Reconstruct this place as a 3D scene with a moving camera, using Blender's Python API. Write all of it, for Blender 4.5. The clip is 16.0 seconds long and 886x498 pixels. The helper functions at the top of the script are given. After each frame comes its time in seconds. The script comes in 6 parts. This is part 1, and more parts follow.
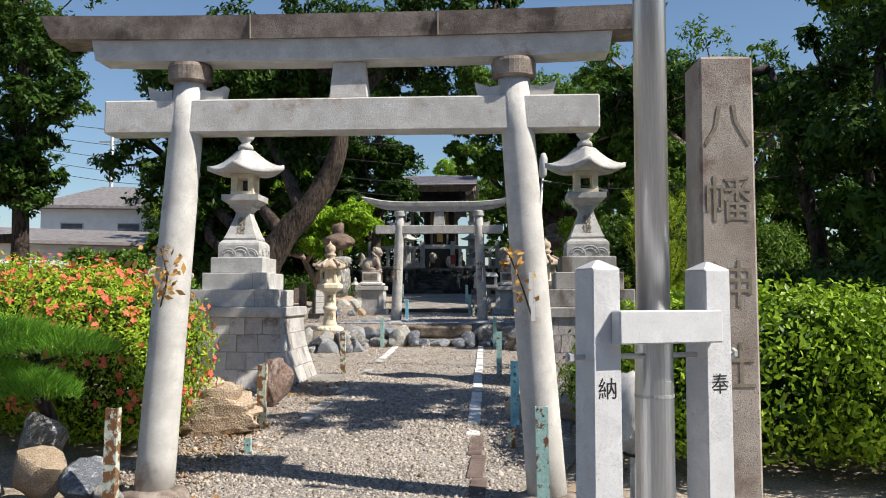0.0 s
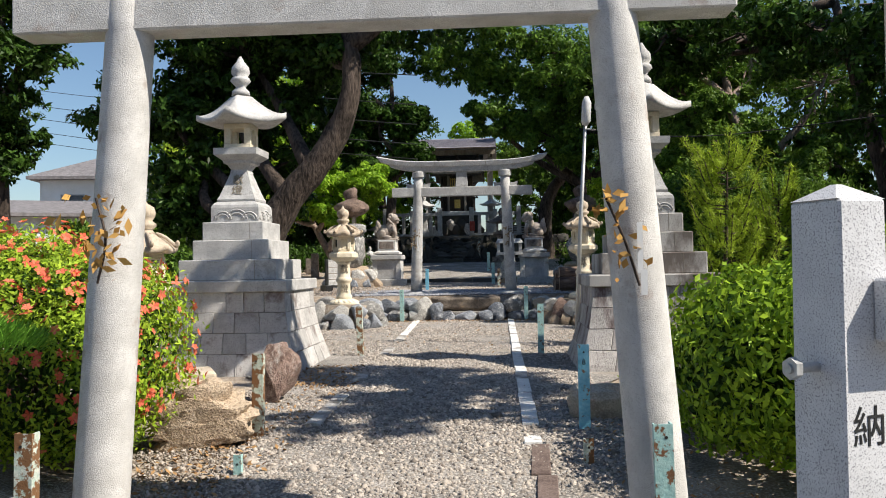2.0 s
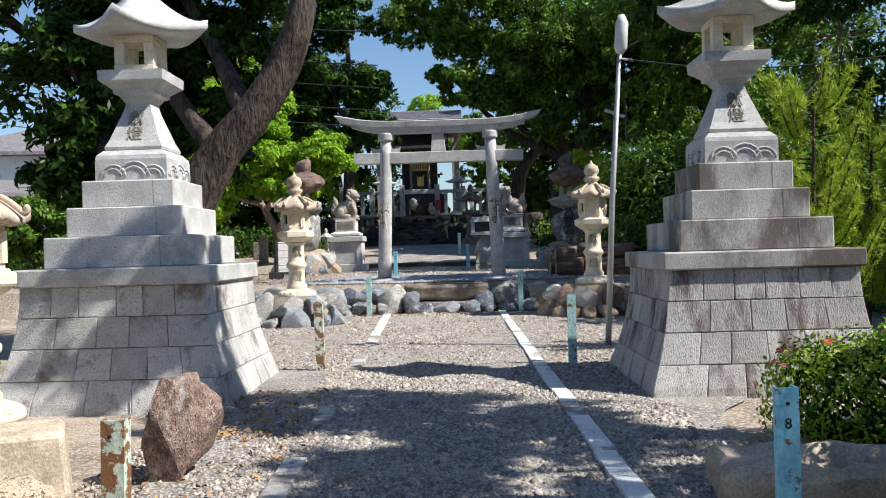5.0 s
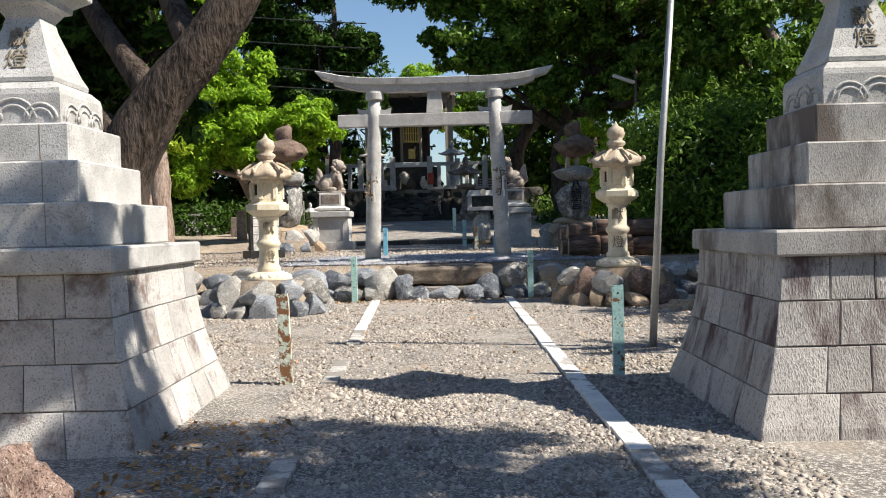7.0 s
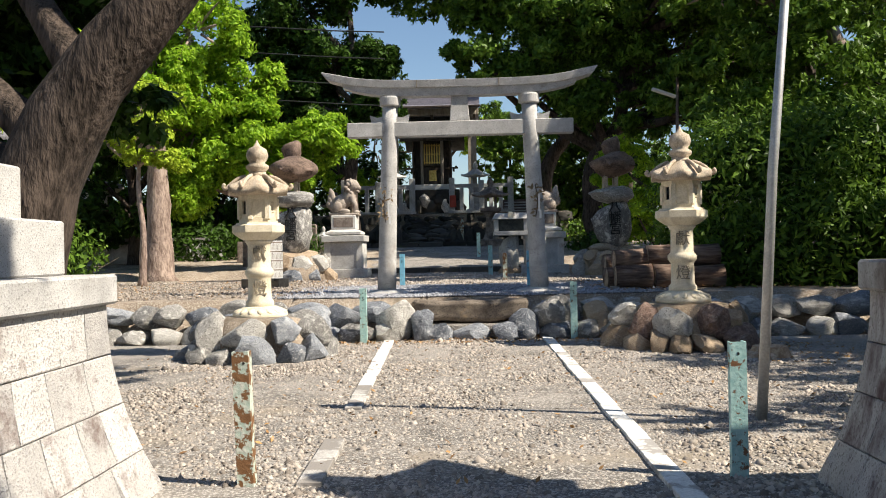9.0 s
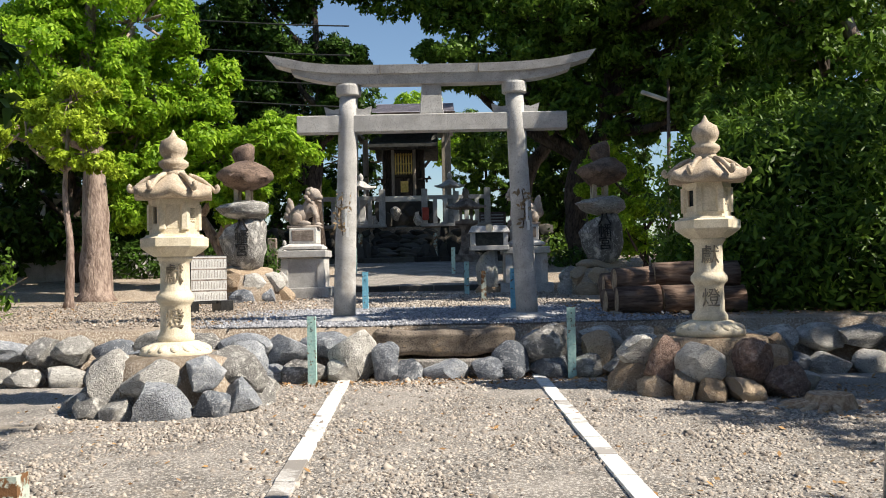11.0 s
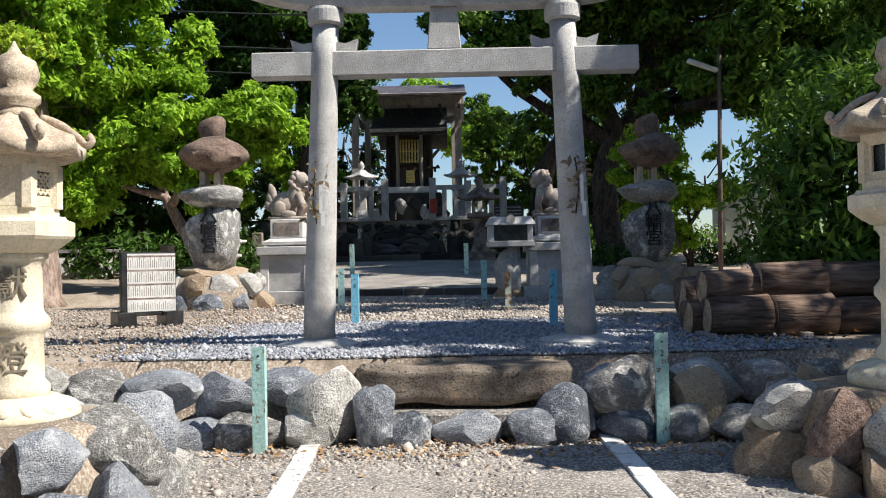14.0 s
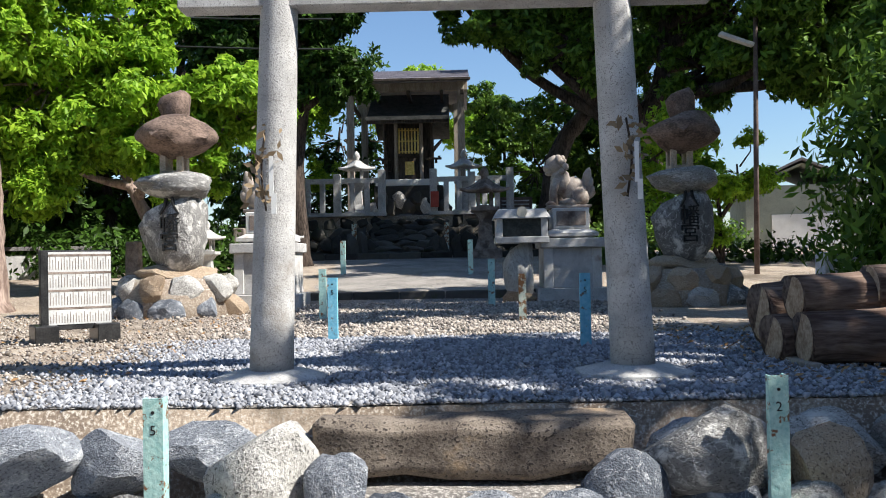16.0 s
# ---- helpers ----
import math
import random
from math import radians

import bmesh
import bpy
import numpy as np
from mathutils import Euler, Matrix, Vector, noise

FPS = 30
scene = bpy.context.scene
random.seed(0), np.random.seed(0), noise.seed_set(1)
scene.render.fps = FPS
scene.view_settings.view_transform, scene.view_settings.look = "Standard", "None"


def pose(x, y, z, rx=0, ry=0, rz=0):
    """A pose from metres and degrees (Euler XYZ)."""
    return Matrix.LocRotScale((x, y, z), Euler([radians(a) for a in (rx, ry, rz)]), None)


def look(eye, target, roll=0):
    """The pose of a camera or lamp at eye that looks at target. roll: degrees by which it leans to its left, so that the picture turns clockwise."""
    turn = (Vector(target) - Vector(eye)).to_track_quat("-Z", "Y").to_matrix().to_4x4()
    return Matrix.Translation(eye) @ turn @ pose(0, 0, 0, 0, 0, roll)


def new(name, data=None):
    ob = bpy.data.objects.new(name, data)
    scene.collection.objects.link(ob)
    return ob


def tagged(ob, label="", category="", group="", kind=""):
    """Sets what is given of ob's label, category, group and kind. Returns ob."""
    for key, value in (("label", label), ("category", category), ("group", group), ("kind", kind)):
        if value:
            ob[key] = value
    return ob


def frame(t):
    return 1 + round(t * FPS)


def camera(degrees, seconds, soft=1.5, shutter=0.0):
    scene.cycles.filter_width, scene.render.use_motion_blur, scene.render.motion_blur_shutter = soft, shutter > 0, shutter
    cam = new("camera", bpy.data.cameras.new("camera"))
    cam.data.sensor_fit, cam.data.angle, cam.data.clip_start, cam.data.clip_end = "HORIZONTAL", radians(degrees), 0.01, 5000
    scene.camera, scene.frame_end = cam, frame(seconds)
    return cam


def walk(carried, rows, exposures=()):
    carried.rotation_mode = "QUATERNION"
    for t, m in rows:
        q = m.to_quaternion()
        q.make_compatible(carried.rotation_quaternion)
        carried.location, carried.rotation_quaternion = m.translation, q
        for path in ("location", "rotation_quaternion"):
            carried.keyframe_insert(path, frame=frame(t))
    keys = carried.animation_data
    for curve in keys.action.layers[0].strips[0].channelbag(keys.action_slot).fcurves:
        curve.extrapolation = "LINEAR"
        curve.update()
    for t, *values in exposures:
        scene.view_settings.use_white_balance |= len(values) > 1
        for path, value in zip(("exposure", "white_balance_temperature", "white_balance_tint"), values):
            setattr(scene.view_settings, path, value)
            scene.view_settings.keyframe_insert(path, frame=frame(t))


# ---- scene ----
cam = camera(55.4, 16.0, soft=1.0)
METRES, EYE, TILT, LEAN, TURN = 19.5, 1.5, -1.1, 0.0, 3.5
ROWS = [
    (0.0, 0.0, 0.0, 0.0, 0.0, 4.32, 0.03),
    (0.5, -0.0011, 0.0268, -0.0003, 0.2, 5.68, -0.43),
    (1.0, -0.0055, 0.055, -0.0002, 0.61, 4.74, 0.02),
    (1.5, -0.008, 0.0855, -0.0001, 0.77, 3.67, 0.42),
    (2.0, -0.0149, 0.1157, 0.0011, 0.95, 2.25, 0.95),
    (2.5, -0.0191, 0.1466, 0.0005, 1.18, 0.39, 1.72),
    (3.0, -0.0282, 0.1782, 0.0011, 1.2, -0.6, 2.3),
    (3.5, -0.0331, 0.2108, -0.0016, 1.24, 0.01, 2.45),
    (4.0, -0.039, 0.2481, -0.0017, 1.25, 1.31, 2.63),
    (4.5, -0.0414, 0.2833, 0.0012, 1.22, 1.59, 2.46),
    (5.0, -0.0415, 0.318, 0.0012, -2.16, 1.14, 1.65),
    (7.5, -0.0434, 0.4726, 0.0037, -2.87, -0.54, 1.46),
    (8.0, -0.0427, 0.5025, 0.0038, -2.13, -0.11, 1.35),
    (8.5, -0.0437, 0.535, 0.0048, -1.38, 0.68, 1.2),
    (11.0, -0.0351, 0.6888, 0.0113, -3.24, 2.29, 1.21),
    (11.5, -0.0316, 0.7187, 0.0127, -3.9, 2.17, 1.24),
    (12.0, -0.0316, 0.7484, 0.014, -4.4, 2.16, 1.24),
    (12.5, -0.0307, 0.7807, 0.0145, -4.29, 2.08, 1.2),
    (13.0, -0.0312, 0.8127, 0.0152, -3.55, 2.05, 1.14),
    (13.5, -0.0295, 0.8443, 0.0159, -3.08, 2.09, 1.09),
    (14.0, -0.0295, 0.8751, 0.0172, -2.74, 2.12, 1.14),
    (14.5, -0.0297, 0.9046, 0.0182, -2.57, 2.2, 1.14),
    (15.0, -0.0257, 0.9336, 0.0201, -2.58, 2.13, 1.16),
    (15.5, -0.0253, 0.9636, 0.0209, -2.58, 2.02, 1.14),
    (16.0, -0.0225, 0.9943, 0.0216, -2.57, 1.92, 1.15),
]
walk(cam, [(t, pose(0, 0, EYE, TILT, LEAN, TURN) @ pose(METRES * x, METRES * y, METRES * z, 90 + pitch, roll, yaw)) for t, x, y, z, yaw, pitch, roll in ROWS],
     exposures=[(t, e, k, 10) for t, e, k in ((0.0, 0.48, 6600), (2.5, 0.5, 6600), (3.5, 0.55, 6350), (5.0, 0.68, 6200), (7.5, 0.72, 6800), (8.5, 0.72, 6950), (11.0, 0.66, 6800), (12.5, 0.64, 6600), (14.5, 0.7, 6350), (16.0, 0.86, 6250))])

# ---- light: clear sky, high sun from the east side of the approach ----
SUN = Vector((3.9, -1.2, 4.4)).normalized()
world = bpy.data.worlds.new("world")
scene.world = world
world.use_nodes = True
wn = world.node_tree
sky = wn.nodes.new("ShaderNodeTexSky")
sky.sky_type, sky.sun_disc = "NISHITA", False
sky.sun_elevation, sky.sun_rotation = math.asin(SUN.z), math.atan2(SUN.x, SUN.y)
sky.air_density, sky.ozone_density, sky.dust_density = 1.15, 5.0, 0.4
wn.links.new(sky.outputs[0], wn.nodes["Background"].inputs[0])
wn.nodes["Background"].inputs[1].default_value = 0.085
sun = new("sun", bpy.data.lights.new("sun", "SUN"))
sun.data.energy, sun.data.angle, sun.data.color = 5.0, radians(0.55), (1.0, 0.94, 0.84)
sun.matrix_world = look(SUN * 60, (0, 0, 0))


# ---- materials ----
def mat(name, dark, light, scale=6.0, rough=0.85, bump=0.3, fine=60.0, speck=None, metal=0.0, stain=None, stain_at=0.58,
        island=False, patch=None, thin=0.0, stretch=(1, 1, 1), soft=0.12, bump_scale=0.02, vein=None):
    """Base colour between dark and light by two scales of noise; speck: colour of fine grains; stain: colour of large blotches."""
    m = bpy.data.materials.new(name)
    m.use_nodes = True
    nt = m.node_tree
    bsdf = nt.nodes["Principled BSDF"]
    bsdf.inputs["Roughness"].default_value, bsdf.inputs["Metallic"].default_value = rough, metal
    bsdf.inputs["Specular IOR Level"].default_value = 0.14 if thin else 0.3

    def node(kind, **values):
        n = nt.nodes.new(kind)
        for k, v in values.items():
            n.inputs[k].default_value = v
        return n
    co = nt.nodes.new("ShaderNodeTexCoord")
    info = nt.nodes.new("ShaderNodeObjectInfo")
    mp = node("ShaderNodeMapping", Scale=stretch)
    add = nt.nodes.new("ShaderNodeVectorMath")
    mul = nt.nodes.new("ShaderNodeVectorMath")
    mul.operation = "MULTIPLY"
    mul.inputs[1].default_value = (37, 53, 71)
    nt.links.new(info.outputs["Random"], mul.inputs[0])
    nt.links.new(co.outputs["Object"], mp.inputs[0])
    nt.links.new(mp.outputs[0], add.inputs[0])
    nt.links.new(mul.outputs[0], add.inputs[1])
    at = add.outputs[0]
    big = node("ShaderNodeTexNoise", Scale=scale, Detail=5.0, Roughness=0.6)
    small = node("ShaderNodeTexNoise", Scale=fine, Detail=3.0, Roughness=0.6)
    nt.links.new(at, big.inputs[0]), nt.links.new(at, small.inputs[0])
    mean = node("ShaderNodeMath")
    mean.operation = "ADD"
    half = node("ShaderNodeMath")
    half.operation = "MULTIPLY"
    half.inputs[1].default_value = 0.5
    nt.links.new(big.outputs[0], mean.inputs[0]), nt.links.new(small.outputs[0], mean.inputs[1])
    nt.links.new(mean.outputs[0], half.inputs[0])
    fac = half.outputs[0]
    if island:
        geo = nt.nodes.new("ShaderNodeNewGeometry")
        mix = node("ShaderNodeMix")
        mix.inputs[0].default_value = 0.6
        nt.links.new(fac, mix.inputs[2]), nt.links.new(geo.outputs["Random Per Island"], mix.inputs[3])
        fac = mix.outputs[0]
    elif patch:
        mix = node("ShaderNodeMix")
        mix.inputs[0].default_value = patch
        nt.links.new(fac, mix.inputs[2]), nt.links.new(info.outputs["Random"], mix.inputs[3])
        fac = mix.outputs[0]
    ramp = nt.nodes.new("ShaderNodeValToRGB")
    lo, hi = (0.08, 0.92) if island else (0.25, 0.75) if patch else (0.41, 0.59)
    ramp.color_ramp.elements[0].position, ramp.color_ramp.elements[1].position = lo, hi
    ramp.color_ramp.elements[0].color, ramp.color_ramp.elements[1].color = (*dark, 1), (*light, 1)
    nt.links.new(fac, ramp.inputs[0])
    col = ramp.outputs[0]

    def over(col, mask, start, end, colour):
        r = nt.nodes.new("ShaderNodeMapRange")
        r.inputs[1].default_value, r.inputs[2].default_value = start, end
        nt.links.new(mask, r.inputs[0])
        mx = nt.nodes.new("ShaderNodeMix")
        mx.data_type = "RGBA"
        mx.inputs[7].default_value = (*colour, 1)
        nt.links.new(r.outputs[0], mx.inputs[0]), nt.links.new(col, mx.inputs[6])
        return mx.outputs[2]
    if speck:
        v = node("ShaderNodeTexNoise", Scale=fine, Detail=3.0, Roughness=0.75)
        nt.links.new(at, v.inputs[0])
        col = over(col, v.outputs[0], 0.54, 0.6, speck)
    if stain:
        v = node("ShaderNodeTexNoise", Scale=scale * 0.45, Detail=7.0, Roughness=0.68)
        off = nt.nodes.new("ShaderNodeVectorMath")
        off.inputs[1].default_value = (9.1, 4.7, 2.3)
        nt.links.new(at, off.inputs[0]), nt.links.new(off.outputs[0], v.inputs[0])
        col = over(col, v.outputs[0], stain_at, stain_at + soft, stain)
    if vein:  # thin pale seams and a coarse broken relief, as in weathered rock
        v = node("ShaderNodeTexNoise", Scale=scale * 0.5, Detail=6.0, Roughness=0.6, Distortion=1.2)
        off = nt.nodes.new("ShaderNodeVectorMath")
        off.inputs[1].default_value = (3.3, 8.1, 5.9)
        nt.links.new(at, off.inputs[0]), nt.links.new(off.outputs[0], v.inputs[0])
        centre = node("ShaderNodeMath")
        centre.operation = "SUBTRACT"
        centre.inputs[1].default_value = 0.5
        width = node("ShaderNodeMath")
        width.operation = "ABSOLUTE"
        nt.links.new(v.outputs[0], centre.inputs[0]), nt.links.new(centre.outputs[0], width.inputs[0])
        col = over(col, width.outputs[0], 0.009, 0.002, vein)
        crack = node("ShaderNodeTexVoronoi", Scale=scale * 0.55, Detail=2.0)
        crack.feature = "DISTANCE_TO_EDGE"
        nt.links.new(off.outputs[0], crack.inputs[0])
        col = over(col, crack.outputs["Distance"], 0.008, 0.0, [c * 0.7 for c in dark])
    nt.links.new(col, bsdf.inputs["Base Color"])
    if bump:
        b = nt.nodes.new("ShaderNodeBump")
        b.inputs["Strength"].default_value, b.inputs["Distance"].default_value = bump, bump_scale
        nt.links.new(half.outputs[0], b.inputs["Height"])
        nt.links.new(b.outputs[0], bsdf.inputs["Normal"])
    if thin:
        tr = nt.nodes.new("ShaderNodeBsdfTranslucent")
        mixs = nt.nodes.new("ShaderNodeMixShader")
        mixs.inputs[0].default_value = thin
        nt.links.new(col, tr.inputs[0])
        nt.links.new(bsdf.outputs[0], mixs.inputs[1]), nt.links.new(tr.outputs[0], mixs.inputs[2])
        nt.links.new(mixs.outputs[0], nt.nodes["Material Output"].inputs[0])
    return m


GRANITE = mat("pale_granite", (0.52, 0.505, 0.48), (0.75, 0.73, 0.7), 5, 0.8, 0.5, 140, speck=(0.36, 0.34, 0.32), stain=(0.34, 0.24, 0.19), stain_at=0.58)
GRANITE_TOP = mat("weathered_granite", (0.16, 0.12, 0.1), (0.42, 0.36, 0.31), 5, 0.9, 0.4, 110, speck=(0.1, 0.08, 0.07), stain=(0.09, 0.07, 0.06), stain_at=0.5)
GRANITE_GREY = mat("grey_granite", (0.4, 0.39, 0.38), (0.64, 0.63, 0.61), 4, 0.8, 0.5, 75, speck=(0.24, 0.23, 0.22), stain=(0.3, 0.27, 0.24), stain_at=0.6)
GRANITE_BLOCK = mat("rough_granite_block", (0.32, 0.31, 0.3), (0.76, 0.73, 0.7), 6, 0.9, 1.0, 70, speck=(0.27, 0.255, 0.245), patch=0.22, stain=(0.2, 0.155, 0.14), stain_at=0.55)
GRANITE_NEW = mat("speckled_new_granite", (0.6, 0.6, 0.61), (0.72, 0.72, 0.73), 8, 0.55, 0.1, 170, speck=(0.2, 0.2, 0.22))
GRANITE_PILLAR = mat("aged_granite_pillar", (0.3, 0.25, 0.21), (0.52, 0.46, 0.4), 3, 0.85, 0.4, 120, speck=(0.17, 0.13, 0.11), stain=(0.17, 0.11, 0.09), stain_at=0.52)
GRANITE_STAINED = mat("stained_granite", (0.36, 0.34, 0.32), (0.58, 0.56, 0.53), 3, 0.85, 0.4, 120, speck=(0.22, 0.21, 0.2), stain=(0.15, 0.125, 0.11), stain_at=0.47, stretch=(1, 1, 0.45))
BLOCK_STAINED = mat("stained_granite_block", (0.27, 0.25, 0.24), (0.66, 0.63, 0.6), 4, 0.9, 1.0, 70, speck=(0.22, 0.2, 0.19), patch=0.22, stain=(0.12, 0.08, 0.08), stain_at=0.5, stretch=(1.3, 1.3, 0.35))
SAND = mat("cream_sandstone", (0.6, 0.52, 0.38), (0.8, 0.72, 0.57), 5, 0.9, 0.35, 60, stain=(0.42, 0.35, 0.26), stain_at=0.58)
SAND_ROOF = mat("weathered_sandstone", (0.36, 0.29, 0.22), (0.62, 0.52, 0.4), 5, 0.92, 0.45, 60, stain=(0.24, 0.2, 0.16), stain_at=0.55)
# Shade inside carved strokes, put into the colour; joints and seams share it.
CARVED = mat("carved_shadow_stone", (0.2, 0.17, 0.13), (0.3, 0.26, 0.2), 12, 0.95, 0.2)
INK = mat("black_ink", (0.012, 0.012, 0.012), (0.03, 0.03, 0.03), 20, 0.6, 0.1)
ROCK = mat("grey_field_stone", (0.17, 0.165, 0.16), (0.56, 0.54, 0.5), 9, 0.9, 1.0, 42, speck=(0.1, 0.095, 0.09), patch=0.5, stain=(0.66, 0.64, 0.6), stain_at=0.53, bump_scale=0.035, vein=(0.72, 0.7, 0.66))
ROCK_BLUE = mat("blue_grey_stone", (0.11, 0.125, 0.15), (0.36, 0.38, 0.41), 9, 0.85, 1.0, 42, speck=(0.07, 0.075, 0.09), patch=0.4, stain=(0.5, 0.51, 0.53), stain_at=0.54, bump_scale=0.035, vein=(0.6, 0.62, 0.64))
ROCK_TAN = mat("tan_field_stone", (0.28, 0.2, 0.13), (0.56, 0.44, 0.32), 9, 0.9, 1.0, 42, speck=(0.14, 0.1, 0.07), patch=0.4, stain=(0.16, 0.12, 0.09), stain_at=0.6, bump_scale=0.035, vein=(0.64, 0.54, 0.42))
ROCK_RED = mat("reddish_rough_rock", (0.13, 0.085, 0.07), (0.4, 0.28, 0.23), 9, 0.95, 1.0, 42, speck=(0.06, 0.04, 0.035), stain=(0.42, 0.38, 0.35), stain_at=0.58, bump_scale=0.035, vein=(0.5, 0.42, 0.37))
# Mossy stone made nearly black: the shade round the hall is in its colour.
ROCK_DARK = mat("shade_darkened_mossy_stone", (0.02, 0.019, 0.017), (0.1, 0.095, 0.085), 9, 0.95, 0.5, 130, patch=0.4, stain=(0.06, 0.07, 0.03), stain_at=0.6, bump_scale=0.015)
CAPROCK = mat("brown_cap_stone", (0.09, 0.065, 0.052), (0.27, 0.19, 0.15), 4, 0.95, 0.7, 30, stain=(0.1, 0.07, 0.06), stain_at=0.56)
SOIL = mat("dry_soil", (0.17, 0.13, 0.1), (0.42, 0.34, 0.26), 1.2, 0.97, 0.8, 45, speck=(0.5, 0.46, 0.4), stain=(0.15, 0.12, 0.09), stain_at=0.56)
BED = mat("gravel_bed", (0.13, 0.12, 0.11), (0.33, 0.3, 0.27), 1.5, 0.97, 1.0, 45, speck=(0.5, 0.47, 0.43), stain=(0.28, 0.24, 0.19), stain_at=0.58)
PEBBLE = mat("grey_gravel", (0.08, 0.066, 0.056), (0.6, 0.53, 0.46), 30, 0.9, 0.1, 90, island=True)
PEBBLE_BLUE = mat("bluish_crushed_gravel", (0.08, 0.085, 0.1), (0.52, 0.53, 0.57), 30, 0.9, 0.1, 90, island=True)
ASPHALT = mat("worn_asphalt", (0.12, 0.12, 0.12), (0.2, 0.195, 0.19), 3, 0.9, 0.5, 90, speck=(0.3, 0.29, 0.28))
WHITE_LINE = mat("worn_white_line", (0.62, 0.62, 0.6), (0.82, 0.81, 0.78), 4, 0.85, 0.3, 60, stain=(0.36, 0.34, 0.32), stain_at=0.56, soft=0.05)
GREY_LINE = mat("rubbed_off_line", (0.38, 0.36, 0.34), (0.6, 0.58, 0.55), 5, 0.9, 0.4, 60, stain=(0.27, 0.25, 0.23), stain_at=0.47, soft=0.05)
KERB = mat("brown_edging_stone", (0.1, 0.07, 0.06), (0.2, 0.15, 0.13), 5, 0.95, 0.5)
PAINT_TEAL = mat("chipped_teal_paint", (0.3, 0.52, 0.5), (0.45, 0.66, 0.62), 30, 0.6, 0.3, 40, stain=(0.2, 0.1, 0.05), stain_at=0.57, soft=0.03)
PAINT_BLUE = mat("chipped_blue_paint", (0.16, 0.48, 0.66), (0.28, 0.6, 0.76), 30, 0.6, 0.3, 40, stain=(0.2, 0.12, 0.08), stain_at=0.6, soft=0.03)
PAINT_RUST = mat("rusted_flaking_paint", (0.4, 0.5, 0.43), (0.6, 0.62, 0.54), 26, 0.75, 0.4, 40, stain=(0.2, 0.1, 0.045), stain_at=0.48, soft=0.03)
WOOD_OLD = mat("dark_old_timber", (0.03, 0.024, 0.02), (0.1, 0.08, 0.065), 3, 0.8, 0.4, 30, stretch=(1, 1, 0.15))
WOOD_GREY = mat("grey_weathered_timber", (0.26, 0.22, 0.18), (0.45, 0.4, 0.34), 4, 0.85, 0.3, 40, stretch=(1, 1, 0.15))
GOLD = mat("gilded_fitting", (0.55, 0.34, 0.08), (0.85, 0.6, 0.2), 10, 0.35, 0.2, metal=0.7)
ROOF_SLATE = mat("grey_violet_roof_sheet", (0.2, 0.19, 0.22), (0.34, 0.32, 0.36), 4, 0.45, 0.2, 40, stain=(0.5, 0.48, 0.5), stain_at=0.66)
ROOF_DARK = mat("dark_roof_bark", (0.03, 0.033, 0.03), (0.085, 0.085, 0.08), 5, 0.8, 0.5)
BARK = mat("rough_bark", (0.022, 0.016, 0.012), (0.1, 0.075, 0.06), 5, 0.95, 1.0, 22, stretch=(1, 1, 0.3), bump_scale=0.06)
BARK_PALE = mat("pale_flaking_bark", (0.17, 0.12, 0.1), (0.4, 0.31, 0.26), 6, 0.95, 1.0, 22, stretch=(1, 1, 0.3), bump_scale=0.05)
LOG_BARK = mat("log_bark", (0.07, 0.04, 0.03), (0.24, 0.17, 0.13), 6, 0.95, 1.0, 20, stretch=(0.15, 1, 1), bump_scale=0.04)
LOG_END = mat("sawn_log_end", (0.3, 0.2, 0.13), (0.55, 0.42, 0.3), 8, 0.9, 0.4, 30)
STEEL = mat("brushed_steel", (0.5, 0.5, 0.51), (0.62, 0.62, 0.63), 2, 0.34, 0.05, 120, metal=0.9, stretch=(1, 1, 0.05))
ZINC = mat("galvanised_steel", (0.4, 0.4, 0.4), (0.55, 0.55, 0.54), 8, 0.5, 0.1, metal=0.6)
CLOTH = mat("grey_plastic_cover", (0.42, 0.42, 0.42), (0.62, 0.62, 0.62), 6, 0.5, 0.4)
BLACK = mat("black_polished_stone", (0.015, 0.015, 0.016), (0.05, 0.05, 0.05), 6, 0.3, 0.1)
PALE_PLATE = mat("pale_engraved_plate", (0.5, 0.5, 0.49), (0.66, 0.66, 0.64), 6, 0.5, 0.1)
DARK_INSIDE = mat("dark_glass_and_inner_shade", (0.02, 0.025, 0.025), (0.06, 0.07, 0.07), 6, 0.15, 0.0)
RED_BOX = mat("red_painted_metal", (0.35, 0.05, 0.03), (0.5, 0.09, 0.06), 6, 0.6, 0.2)
PLASTER = mat("white_plaster", (0.68, 0.67, 0.64), (0.8, 0.79, 0.76), 2, 0.9, 0.2)
GREEN_WALL = mat("grey_green_wall", (0.26, 0.28, 0.23), (0.36, 0.38, 0.31), 2, 0.9, 0.2)
TILE = mat("grey_roof_tile", (0.14, 0.13, 0.13), (0.27, 0.25, 0.25), 5, 0.6, 0.3)
GLASS_DARK = mat("house_window_glass", (0.05, 0.06, 0.07), (0.09, 0.1, 0.12), 3, 0.1, 0.0)
PAPER = mat("white_paper", (0.75, 0.75, 0.74), (0.82, 0.82, 0.8), 9, 0.9, 0.1)
DRY = mat("dry_leaf", (0.3, 0.15, 0.04), (0.62, 0.38, 0.12), 20, 0.8, 0.1, island=True, thin=0.2)
DEAD = mat("withered_leaf", (0.14, 0.1, 0.06), (0.32, 0.24, 0.15), 20, 0.9, 0.1, island=True)
LITTER = mat("fallen_leaf", (0.16, 0.085, 0.04), (0.5, 0.3, 0.13), 20, 0.9, 0.1, island=True)
